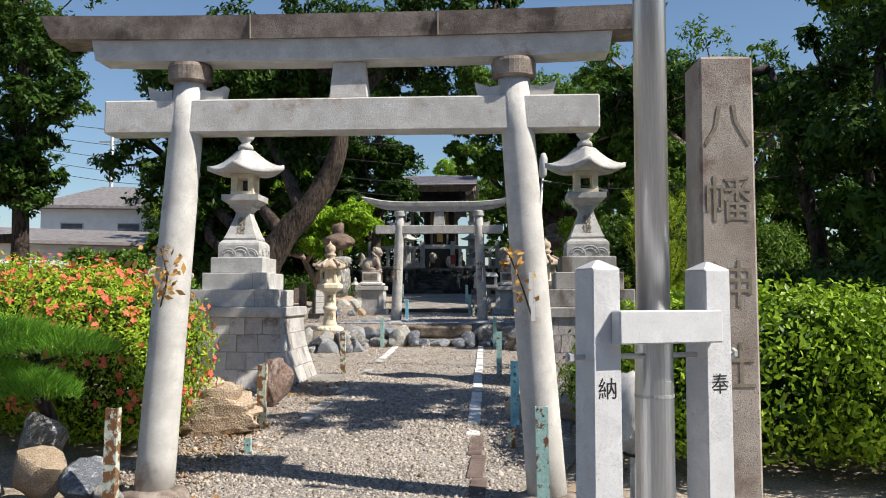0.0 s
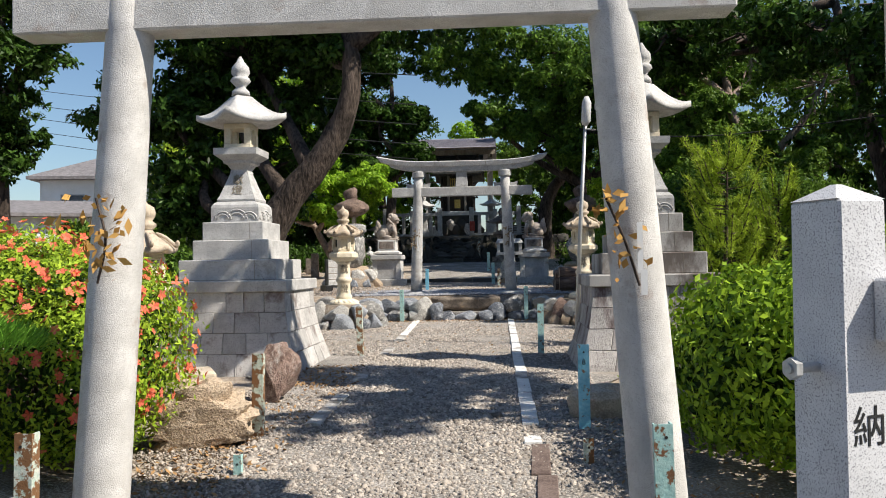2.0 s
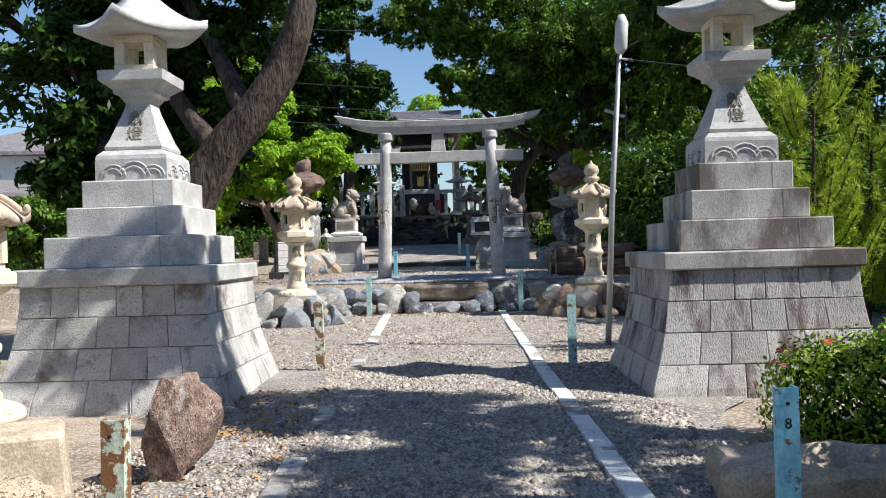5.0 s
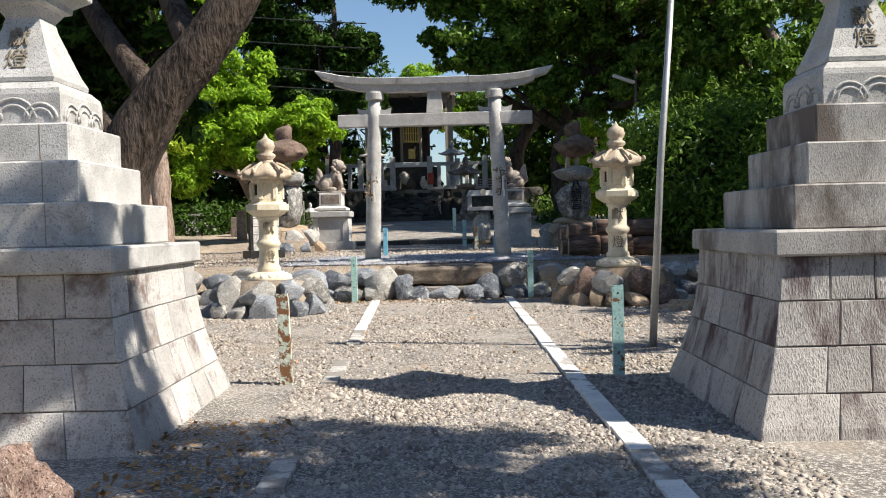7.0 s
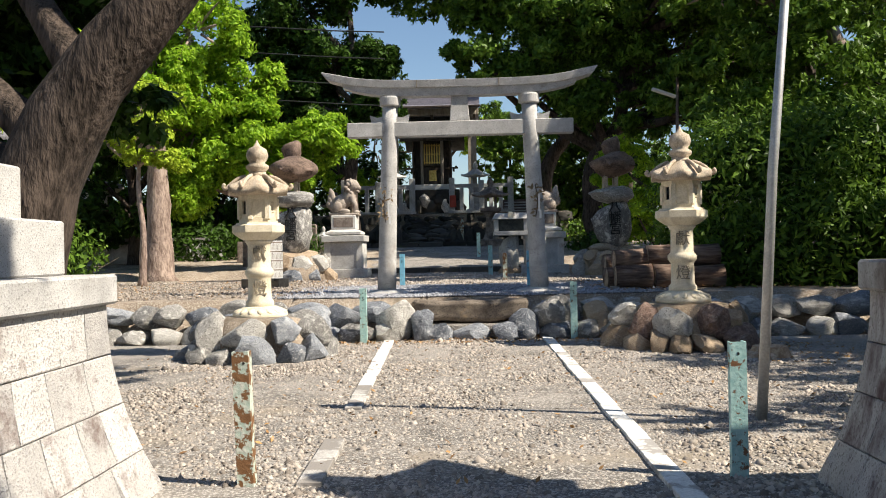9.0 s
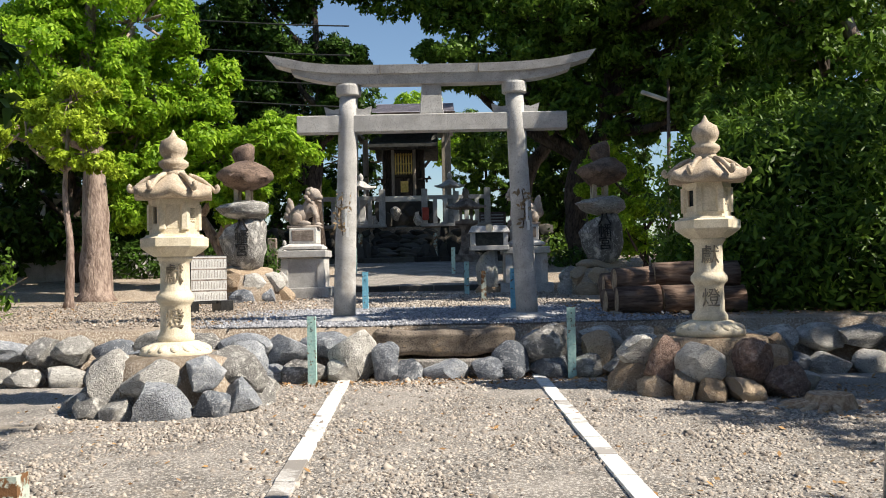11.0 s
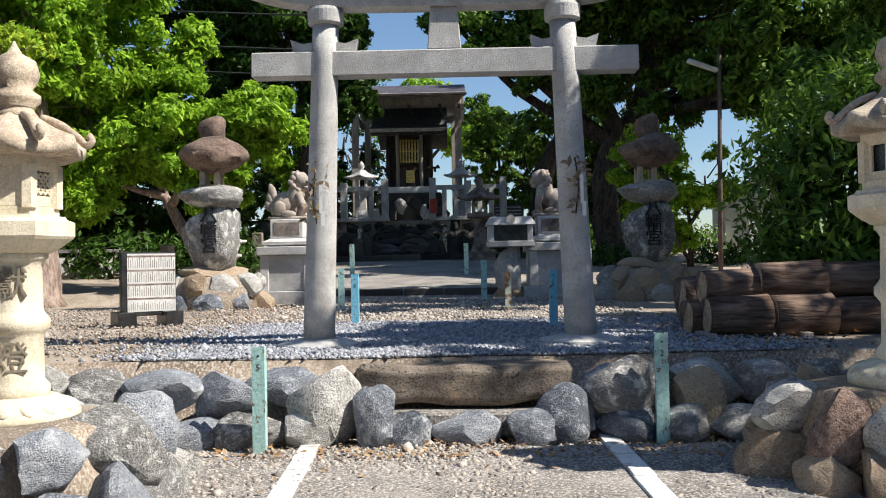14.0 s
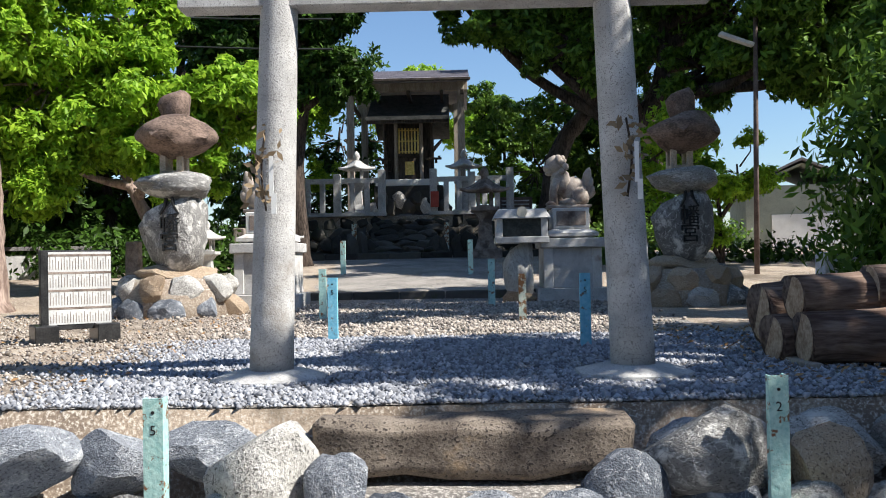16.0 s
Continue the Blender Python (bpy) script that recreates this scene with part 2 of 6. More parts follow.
# Evergreen green whose dark end is lowered to paint the darkness under canopies.
LEAF_DARK = mat("evergreen_leaf_with_shade", (0.004, 0.012, 0.002), (0.08, 0.165, 0.024), 3, 0.42, 0.0, 30, island=True, thin=0.22)
LEAF_MID = mat("green_leaf", (0.014, 0.045, 0.007), (0.2, 0.34, 0.045), 3, 0.42, 0.0, 30, island=True, thin=0.28)
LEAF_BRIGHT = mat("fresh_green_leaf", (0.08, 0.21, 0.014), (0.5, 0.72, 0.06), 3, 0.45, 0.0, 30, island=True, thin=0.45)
LEAF_YELLOW = mat("yellow_green_leaf", (0.18, 0.28, 0.02), (0.55, 0.68, 0.07), 3, 0.45, 0.0, 30, island=True, thin=0.35)
LEAF_HEDGE = mat("hedge_leaf", (0.05, 0.13, 0.01), (0.42, 0.6, 0.045), 3, 0.35, 0.0, 30, island=True, thin=0.25)
LEAF_AZALEA = mat("azalea_leaf", (0.1, 0.2, 0.012), (0.48, 0.64, 0.055), 3, 0.5, 0.0, 30, island=True, thin=0.25)
NEEDLE = mat("pine_needle", (0.06, 0.18, 0.015), (0.22, 0.45, 0.05), 3, 0.5, 0.0, 30, island=True, thin=0.25)
PETAL = mat("coral_petal", (0.75, 0.1, 0.05), (0.92, 0.27, 0.17), 10, 0.6, 0.0, island=True, thin=0.25)
PETAL_PINK = mat("pink_petal", (0.75, 0.12, 0.3), (0.9, 0.3, 0.45), 10, 0.6, 0.0, island=True, thin=0.25)
WIRE = mat("black_cable", (0.02, 0.02, 0.02), (0.04, 0.04, 0.04), 5, 0.7, 0.0)


# ---- building helpers ----
def mesh_of(bm, name, smooth=False):
    me = bpy.data.meshes.new(name)
    bmesh.ops.recalc_face_normals(bm, faces=bm.faces[:])
    bm.to_mesh(me)
    bm.free()
    if smooth:
        for p in me.polygons:
            p.use_smooth = True
    return me


def part(name, bm, material, parent, label="", smooth=False, at=None):
    """One mesh object under a thing or a part."""
    me = bm if isinstance(bm, bpy.types.Mesh) else mesh_of(bm, name, smooth)
    if material and not me.materials:
        me.materials.append(material)
    ob = new(name, me)
    ob.parent = parent
    if at is not None:
        ob.matrix_basis = at
    if label:
        tagged(ob, label)
    return ob


def thing(name, label, category, x=0, y=0, z=0, rz=0, group="", kind=""):
    ob = new(name)
    ob.empty_display_size = 0.1
    ob.matrix_basis = pose(x, y, z, 0, 0, rz)
    return tagged(ob, label, category, group, kind)


def box(bm, x0, y0, z0, x1, y1, z1, bevel=0.008, top=1.0):
    """A bevelled box between two corners; top: the size of its top against its foot."""
    cx, cy = (x0 + x1) / 2, (y0 + y1) / 2
    vs = []
    for z, s in ((z0, 1.0), (z1, top)):
        for x, y in ((x0, y0), (x1, y0), (x1, y1), (x0, y1)):
            vs.append(bm.verts.new((cx + (x - cx) * s, cy + (y - cy) * s, z)))
    fs = [bm.faces.new([vs[i] for i in f]) for f in ((3, 2, 1, 0), (4, 5, 6, 7), (0, 1, 5, 4), (1, 2, 6, 5), (2, 3, 7, 6), (3, 0, 4, 7))]
    if bevel:
        es = list({e for f in fs for e in f.edges})
        bmesh.ops.bevel(bm, geom=es, offset=bevel, segments=1, affect="EDGES")
    return bm


def boxed(*a, **k):
    return box(bmesh.new(), *a, **k)


def lathe(profile, n=24, turn=0.0, bm=None, cx=0.0, cy=0.0):
    """A body round the z axis with n sides: profile of (radius, z); for n under 9 the radius is that to the middle of a side."""
    bm = bm or bmesh.new()
    k = 1 / math.cos(math.pi / n) if n < 9 else 1.0
    rings = []
    for r, z in profile:
        rings.append([bm.verts.new((cx + r * k * math.cos(turn + math.tau * i / n), cy + r * k * math.sin(turn + math.tau * i / n), z)) for i in range(n)])
    for a, b in zip(rings, rings[1:]):
        for i in range(n):
            bm.faces.new((a[i], a[(i + 1) % n], b[(i + 1) % n], b[i]))
    bm.faces.new(rings[0][::-1]), bm.faces.new(rings[-1])
    return bm


def tube(points, radii, n=10, bm=None, rough=0.0):
    bm = bm or bmesh.new()
    pts = [Vector(p) for p in points]
    rings = []
    for i, p in enumerate(pts):
        d = (pts[min(i + 1, len(pts) - 1)] - pts[max(i - 1, 0)]).normalized()
        side = d.cross(Vector((0.3, 1, 0.2)) if abs(d.y) < 0.9 else Vector((1, 0, 0))).normalized()
        up = side.cross(d)
        ring = []
        for k in range(n):
            a = math.tau * k / n
            r = radii[i] * (1 + rough * noise.noise(Vector((math.cos(a) * 1.5, math.sin(a) * 1.5, i * 0.8)) + p * 0.7))
            ring.append(bm.verts.new(p + (side * math.cos(a) + up * math.sin(a)) * r))
        rings.append(ring)
    for a, b in zip(rings, rings[1:]):
        for k in range(n):
            bm.faces.new((a[k], a[(k + 1) % n], b[(k + 1) % n], b[k]))
    bm.faces.new(rings[0][::-1]), bm.faces.new(rings[-1])
    return bm


def bend(points, steps=6):
    """A smooth line through the points (Catmull-Rom)."""
    p = [Vector(q) for q in points]
    p = [p[0] * 2 - p[1]] + p + [p[-1] * 2 - p[-2]]
    out = []
    for i in range(1, len(p) - 2):
        for s in range(steps):
            t = s / steps
            out.append(0.5 * ((2 * p[i]) + (p[i + 1] - p[i - 1]) * t + (2 * p[i - 1] - 5 * p[i] + 4 * p[i + 1] - p[i + 2]) * t * t
                              + (3 * p[i] - p[i - 1] - 3 * p[i + 1] + p[i + 2]) * t ** 3))
    return out + [p[-2]]


def flared_roof(n, r, z_eave, z_top, lift, thick, r_top, turn=0.0, curve=1.6, steps=8, per=8):
    """A stone cap with n sides whose corners sweep up."""
    bm = bmesh.new()
    rows = [[], []]
    for side, low in ((0, False), (1, True)):
        for j in range(steps + 1):
            t = j / steps
            ring = []
            for i in range(n * per):
                a = math.tau * i / (n * per)
                rel = (a % (math.tau / n)) - math.pi / n
                edge = math.cos(math.pi / n) / math.cos(rel)
                corner = abs(rel) / (math.pi / n)
                rad = (r_top + (r / math.cos(math.pi / n) * 1.0 - r_top) * t) * edge
                z = z_top + (z_eave - z_top) * (1 - (1 - t) ** curve) + lift * corner ** 2.5 * t ** 3
                if low:
                    z = min(z - 0.004, z_eave - thick + lift * 0.85 * corner ** 2.5 * t ** 3)
                ring.append(bm.verts.new((rad * math.cos(a + turn - math.pi / n), rad * math.sin(a + turn - math.pi / n), z)))
            rows[side].append(ring)
    m = n * per
    for side in (0, 1):
        for a, b in zip(rows[side], rows[side][1:]):
            for i in range(m):
                bm.faces.new((a[i], a[(i + 1) % m], b[(i + 1) % m], b[i]))
        bm.faces.new(rows[side][0])
    a, b = rows[0][-1], rows[1][-1]
    for i in range(m):
        bm.faces.new((a[i], a[(i + 1) % m], b[(i + 1) % m], b[i]))
    return bm


def rock_mesh(seed, sub=3, rough=0.28, flat=5, crag=0.0):
    """A boulder about 1 across, with some flat broken sides."""
    rng = random.Random(seed)
    bm = bmesh.new()
    bmesh.ops.create_icosphere(bm, subdivisions=sub, radius=0.5)
    off = Vector((rng.uniform(-50, 50), rng.uniform(-50, 50), rng.uniform(-50, 50)))
    cuts = [(Vector((rng.gauss(0, 1), rng.gauss(0, 1), rng.gauss(0, 0.7))).normalized(), rng.uniform(0.25, 0.41)) for _ in range(flat)]
    for v in bm.verts:
        p = v.co.copy()
        p *= 1 + rough * noise.noise(p * 2.2 + off) + rough * 0.45 * noise.noise(p * 6 + off) + crag * noise.noise(Vector((p.x * 3, p.y * 3, p.z * 14)) + off)
        for nrm, d in cuts:
            h = p.dot(nrm) - d
            if h > 0:
                p -= nrm * h * 0.95
        p *= 1 + 0.05 * noise.noise(p * 9 + off) + 0.03 * noise.noise(p * 19 + off)
        v.co = p
    me = mesh_of(bm, "rock", True)
    me.set_sharp_from_angle(angle=radians(32))
    return me


ROCKS = [rock_mesh(100 + i, 3, 0.3, 7 + i % 5) for i in range(14)]
ROUNDED = [rock_mesh(300 + i, 3, 0.24, 3) for i in range(6)]
ROCK_SETS = {}


def stone(parent, x, y, z, sx, sy, sz, material, seed, name="stone", turn=None, tilt=8, rounded=False):
    """One boulder out of the stock of shapes, in its own size and turn."""
    rng = random.Random(seed)
    stock = ROUNDED if rounded else ROCKS
    key = (seed % len(stock), rounded, material.name)
    if key not in ROCK_SETS:
        me = stock[key[0]].copy()
        me.materials.append(material)
        ROCK_SETS[key] = me
    rz = rng.choice((0, 90, 180, 270)) + rng.uniform(-20, 20) if turn is None else turn
    if 45 < rz % 180 < 135:
        sx, sy = sy, sx
    m = pose(x, y, z, rng.uniform(-tilt, tilt), rng.uniform(-tilt, tilt), rz) @ Matrix.Diagonal((sx * 1.12, sy * 1.12, sz * 1.12, 1))
    return part(name, ROCK_SETS[key], None, parent, at=m)


def words(text, size, depth, material, parent, m, name="inscription", label="", vertical=False):
    cu = bpy.data.curves.new(name, "FONT")
    cu.body, cu.size, cu.extrude, cu.align_x, cu.align_y = text, size, depth, "CENTER", "CENTER"
    cu.resolution_u = 2
    ob = bpy.data.objects.new(name, cu)
    scene.collection.objects.link(ob)
    me = bpy.data.meshes.new_from_object(ob.evaluated_get(bpy.context.evaluated_depsgraph_get()))
    bpy.data.objects.remove(ob)
    bpy.data.curves.remove(cu)
    me.materials.clear()
    me.materials.append(material)
    return part(name, me, None, parent, label, at=m)


FRONT = pose(0, 0, 0, 90, 0, 0)  # stands letters upright, facing south


def raw_mesh(name, verts, faces_per, size, material, smooth=False):
    """A mesh out of numpy arrays; size: corners per face."""
    me = bpy.data.meshes.new(name)
    me.vertices.add(len(verts))
    me.vertices.foreach_set("co", np.ascontiguousarray(verts, dtype=np.float32).ravel())
    f = np.ascontiguousarray(faces_per, dtype=np.int32)
    me.loops.add(f.size)
    me.loops.foreach_set("vertex_index", f.ravel())
    me.polygons.add(len(f))
    me.polygons.foreach_set("loop_start", np.arange(0, f.size, size, dtype=np.int32))
    me.materials.append(material)
    me.update(calc_edges=True)
    if smooth:
        me.polygons.foreach_set("use_smooth", np.ones(len(f), dtype=bool))
    return me


def leaf_mesh(name, places, normals, size, material, rng, width=0.42, spread=0.7):
    """Small folded leaves at the places, lying roughly across the normals."""
    n = len(places)
    nr = normals + rng.normal(0, spread, (n, 3))
    nr /= np.linalg.norm(nr, axis=1)[:, None] + 1e-9
    along = np.cross(nr, rng.normal(0, 1, (n, 3)))
    along /= np.linalg.norm(along, axis=1)[:, None] + 1e-9
    along[:, 2] -= 0.25
    across = np.cross(nr, along)
    across /= np.linalg.norm(across, axis=1)[:, None] + 1e-9
    s = (size * rng.uniform(0.65, 1.35, n))[:, None]
    base, tip = places - along * s * 0.5, places + along * s * 0.5
    mid = places - nr * s * 0.06
    a, b = mid + across * s * width * 0.5 + nr * s * 0.1, mid - across * s * width * 0.5 + nr * s * 0.1
    v = np.stack([base, a, tip, b], 1).reshape(-1, 3)
    i = np.arange(n)[:, None] * 4
    f = np.concatenate([i + [0, 1, 2], i + [0, 2, 3]], 1).reshape(-1, 3)
    return raw_mesh(name, v, f, 3, material)


def clump_points(rng, centres, radii, per, flat=0.75, shell=0.55):
    """Points and outward directions in the shells of clumps, the clumps broken up into tufts."""
    out, nor = [], []
    for c, r in zip(centres, radii):
        tufts = rng.normal(0, 1, (max(5, int(per / 26)), 3))
        tufts /= np.linalg.norm(tufts, axis=1)[:, None]
        tufts *= rng.uniform(shell, 1.05, (len(tufts), 1))
        k = rng.integers(0, len(tufts), per)
        p = tufts[k] + rng.normal(0, 0.17, (per, 3))
        d = p / (np.linalg.norm(p, axis=1)[:, None] + 1e-9)
        d[:, 2] += 0.5
        p = p * [1, 1, flat]
        out.append(np.array(c) + p * r)
        nor.append(d)
    return np.concatenate(out), np.concatenate(nor)


def tree(label, base, trunk, radius, blobs, leaf, seed, bark=None, size=0.13, per=420, clumps=9, clump_r=0.34, limbs=True, category="tree", width=0.42, name="tree"):
    """A tree: trunk through points, limbs to its crown's masses, and a crown of small leaves in uneven clumps.
    blobs: (x, y, z, rx, ry, rz) masses of the crown, from the foot of the tree."""
    rng = np.random.default_rng(seed)
    t = thing(name, label, category, *base)
    line = bend(trunk, 5)
    rad = [radius * (1.0 - 0.72 * (i / (len(line) - 1)) ** 0.8) * (1.45 if i == 0 else 1.0) for i in range(len(line))]
    bark = bark or BARK
    part("trunk", tube(line, rad, 12, rough=0.22), bark, t, smooth=True)
    centres, radii = [], []
    for bx, by, bz, rx, ry, rz in blobs:
        bm = bmesh.new()
        if limbs:
            near = min(line[len(line) // 3:], key=lambda q: (q - Vector((bx, by, bz - rz))).length)
            end = Vector((bx, by, bz + rz * 0.2))
            half = near.lerp(end, 0.55) + Vector((rng.normal(0, 0.2), rng.normal(0, 0.2), -0.15 * (end - near).length * 0.4))
            way = bend([near, half, end], 4)
            tube(way, [radius * 0.38 * (1 - 0.8 * i / (len(way) - 1)) + 0.012 for i in range(len(way))], 6, bm, 0.15)
        for _ in range(clumps):
            d = rng.normal(0, 1, 3)
            d *= rng.uniform(0.35, 1.0) / np.linalg.norm(d)
            c = np.array((bx, by, bz)) + d * (rx, ry, rz)
            centres.append(c)
            radii.append(clump_r * (rx + ry + rz) / 3 * rng.uniform(0.75, 1.35))
            if limbs:
                q = Vector((bx, by, bz)).lerp(Vector(c), 0.2)
                tube([q, (q + Vector(c)) / 2 + Vector(rng.normal(0, 0.06, 3)), Vector(c)], [radius * 0.1 + 0.01, radius * 0.06 + 0.008, 0.006], 4, bm)
        part("limb", bm, bark, t, smooth=True)
    p, d = clump_points(rng, centres, radii, per)
    ob = part("crown", leaf_mesh("crown", p, d, size, leaf, rng, width), None, t)
    tagged(ob, kind="stuff")
    return t


def shrub_mass(label, blobs, leaf, seed, n, size, category, name, x=0, y=0, z=0, inner=True, width=0.45, spread=0.6, jitter=0.06, flowers=0, petal=None):
    """A dense clipped bush: leaves over rounded masses (x, y, z, rx, ry, rz), with twigs inside, and flowers."""
    rng = np.random.default_rng(seed)
    t = thing(name, label, category, x, y, z)
    bl = np.array(blobs, dtype=float)
    area = np.array([b[3] * b[4] + b[3] * b[5] + b[4] * b[5] for b in bl])

    def scatter(count, lo, hi):
        k = rng.choice(len(bl), count, p=area / area.sum())
        d = rng.normal(0, 1, (count, 3))
        d /= np.linalg.norm(d, axis=1)[:, None]
        e = np.sign(d) * np.abs(d) ** 0.8
        w = 1 + 0.05 * np.sin(9 * d[:, 0] + k) * np.sin(8 * d[:, 1] + 2 * k) + 0.035 * np.sin(17 * d[:, 2] + 13 * d[:, 0] + k)
        p = bl[k, :3] + e * bl[k, 3:] * (w * rng.uniform(lo, hi, count))[:, None] + rng.normal(0, jitter * 0.5, (count, 3))
        keep = p[:, 2] > 0.03
        for j, b in enumerate(bl):  # drop what lies deep in another mass
            q = np.sum(((p - b[:3]) / b[3:]) ** 2, axis=1)
            keep &= (q > 0.6) | (k == j)
        return p[keep], d[keep]
    p, d = scatter(n, 0.86, 1.07)
    tagged(part("leaves", leaf_mesh("leaves", p, d, size, leaf, rng, width, spread), None, t), kind="stuff")
    # Inner leaves take the dark leaf colour, painting the shade inside the bush.
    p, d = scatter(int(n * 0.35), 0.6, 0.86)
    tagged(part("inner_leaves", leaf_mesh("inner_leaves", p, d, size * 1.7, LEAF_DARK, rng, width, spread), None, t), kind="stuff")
    bm = bmesh.new()
    for b in bl:
        for _ in range(7):
            e = Vector(b[:3]) + Vector(rng.normal(0, 0.35, 3) * b[3:])
            f = Vector((b[0] + rng.normal(0, 0.1), b[1] + rng.normal(0, 0.1), 0))
            tube([f, (f + e) / 2 + Vector(rng.normal(0, 0.05, 3)), e], [0.02, 0.014, 0.006], 5, bm)
    tagged(part("stems", bm, BARK, t, smooth=True), kind="stuff")
    if flowers:
        p, d = scatter(flowers, 1.0, 1.08)
        keep = d[:, 2] > -0.45
        blossoms(t, p[keep], d[keep], petal or PETAL, rng)
    return t


def blossoms(parent, places, ways, material, rng, size=0.04):
    """Open five-petalled flowers, in one mesh."""
    vs, fs = [], []
    for p, d in zip(places, ways):
        d = Vector(d + rng.normal(0, 0.35, 3)).normalized()
        a = d.orthogonal().normalized()
        b = d.cross(a)
        s = size * rng.uniform(0.75, 1.25)
        o = Vector(p)
        turn = rng.uniform(0, 6)
        for k in range(5):
            g = turn + math.tau * k / 5
            r0 = a * math.cos(g) + b * math.sin(g)
            r1 = a * math.cos(g + 0.55) + b * math.sin(g + 0.55)
            r2 = a * math.cos(g - 0.55) + b * math.sin(g - 0.55)
            i = len(vs)
            vs += [o, o + r2 * s * 0.7 + d * s * 0.35, o + r0 * s * 1.1 + d * s * 0.3, o + r1 * s * 0.7 + d * s * 0.35]
            fs.append((i, i + 1, i + 2, i + 3))
    me = raw_mesh("flowers", np.array([tuple(v) for v in vs]), np.array(fs), 4, material)
    tagged(part("flowers", me, None, parent, "open coral-red flowers"), kind="stuff")


# ---- ground ----
TERRACE_Y, TERRACE_Z = 24.25, 0.7


def lie(x, y):
    """Height of the ground: level forecourt, a terrace behind the boulders, and a ramp up to the hall."""
    if y < TERRACE_Y:
        z = np.interp(y, (-5, 5, 7.0, 10, 18, 24), (-0.2, -0.25, -0.25, -0.02, 0.0, 0.06))
    else:
        z = np.interp(y, (24.2, 35.6, 36.0, 45.5, 60), (TERRACE_Z, TERRACE_Z + 0.04, 0.95, 1.75, 1.8))
    return float(z)


def build_ground():
    xs = sorted({-3000, -400, -120, -60, -40, 3000, 400, 120, 60, 40, *np.arange(-30, 30.1, 0.75).tolist()})
    ys = sorted({-3000, -400, -100, -40, -20, 3000, 400, 150, 90, *np.arange(-10, 70.1, 0.75).tolist(), 24.2, 24.3, 35.6, 36.0, 7.0})
    bm = bmesh.new()
    grid = []
    for y in ys:
        grid.append([bm.verts.new((x, y, lie(x, y) + (0.02 * noise.noise(Vector((x * 0.8, y * 0.8, 0))) if abs(x) < 35 and 7 < y < 80 else 0))) for x in xs])
    for a, b in zip(grid, grid[1:]):
        for i in range(len(xs) - 1):
            bm.faces.new((a[i], a[i + 1], b[i + 1], b[i]))
    me = mesh_of(bm, "ground", True)
    me.materials.append(SOIL)
    return tagged(new("ground", me), "dry pale soil with scattered small stones", "ground", kind="structure")


ground = build_ground()


def strip(name, material, edges, label, category, lift=0.012, kind="structure", wob=0.0):
    """A sheet laid on the ground: rows of (y, x_left, x_right)."""
    bm = bmesh.new()
    rows = []
    ys = np.arange(edges[0][0], edges[-1][0] + 0.01, 0.4)
    for y in ys:
        l = np.interp(y, [e[0] for e in edges], [e[1] for e in edges])
        r = np.interp(y, [e[0] for e in edges], [e[2] for e in edges])
        row = []
        for k in range(9):
            x = l + (r - l) * k / 8 + (wob * noise.noise(Vector((y * 1.3, k, 3))) if k in (0, 8) else 0)
            row.append(bm.verts.new((x, y, lie(x, y) + lift + 0.012 + 0.02 * noise.noise(Vector((x * 0.8, y * 0.8, 0))))))
        rows.append(row)
    for a, b in zip(rows, rows[1:]):
        for k in range(8):
            bm.faces.new((a[k], a[k + 1], b[k + 1], b[k]))
    me = mesh_of(bm, name, True)
    me.materials.append(material)
    return tagged(new(name, me), label, category, kind=kind)


strip("road", ASPHALT, [(-6, -40, 40), (6.8, -40, 40)], "grey worn asphalt street before the gate", "road", 0.0)
path = strip("pavement", BED, [(6.82, -2.6, 0.4), (9, -2.6, 0.9), (13, -3.6, 0.8), (17, -6.0, 3.4), (24.0, -9.0, 6.5)], "gravel approach of crushed grey stone", "path", wob=0.25)
upper = strip("terrace_gravel", BED, [(24.32, -4.6, 1.3), (28, -4.2, 1.6), (36, -4.5, 0.4), (45.2, -5.0, -1.0)], "terrace laid with bluish crushed gravel", "path", -0.004, wob=0.3)


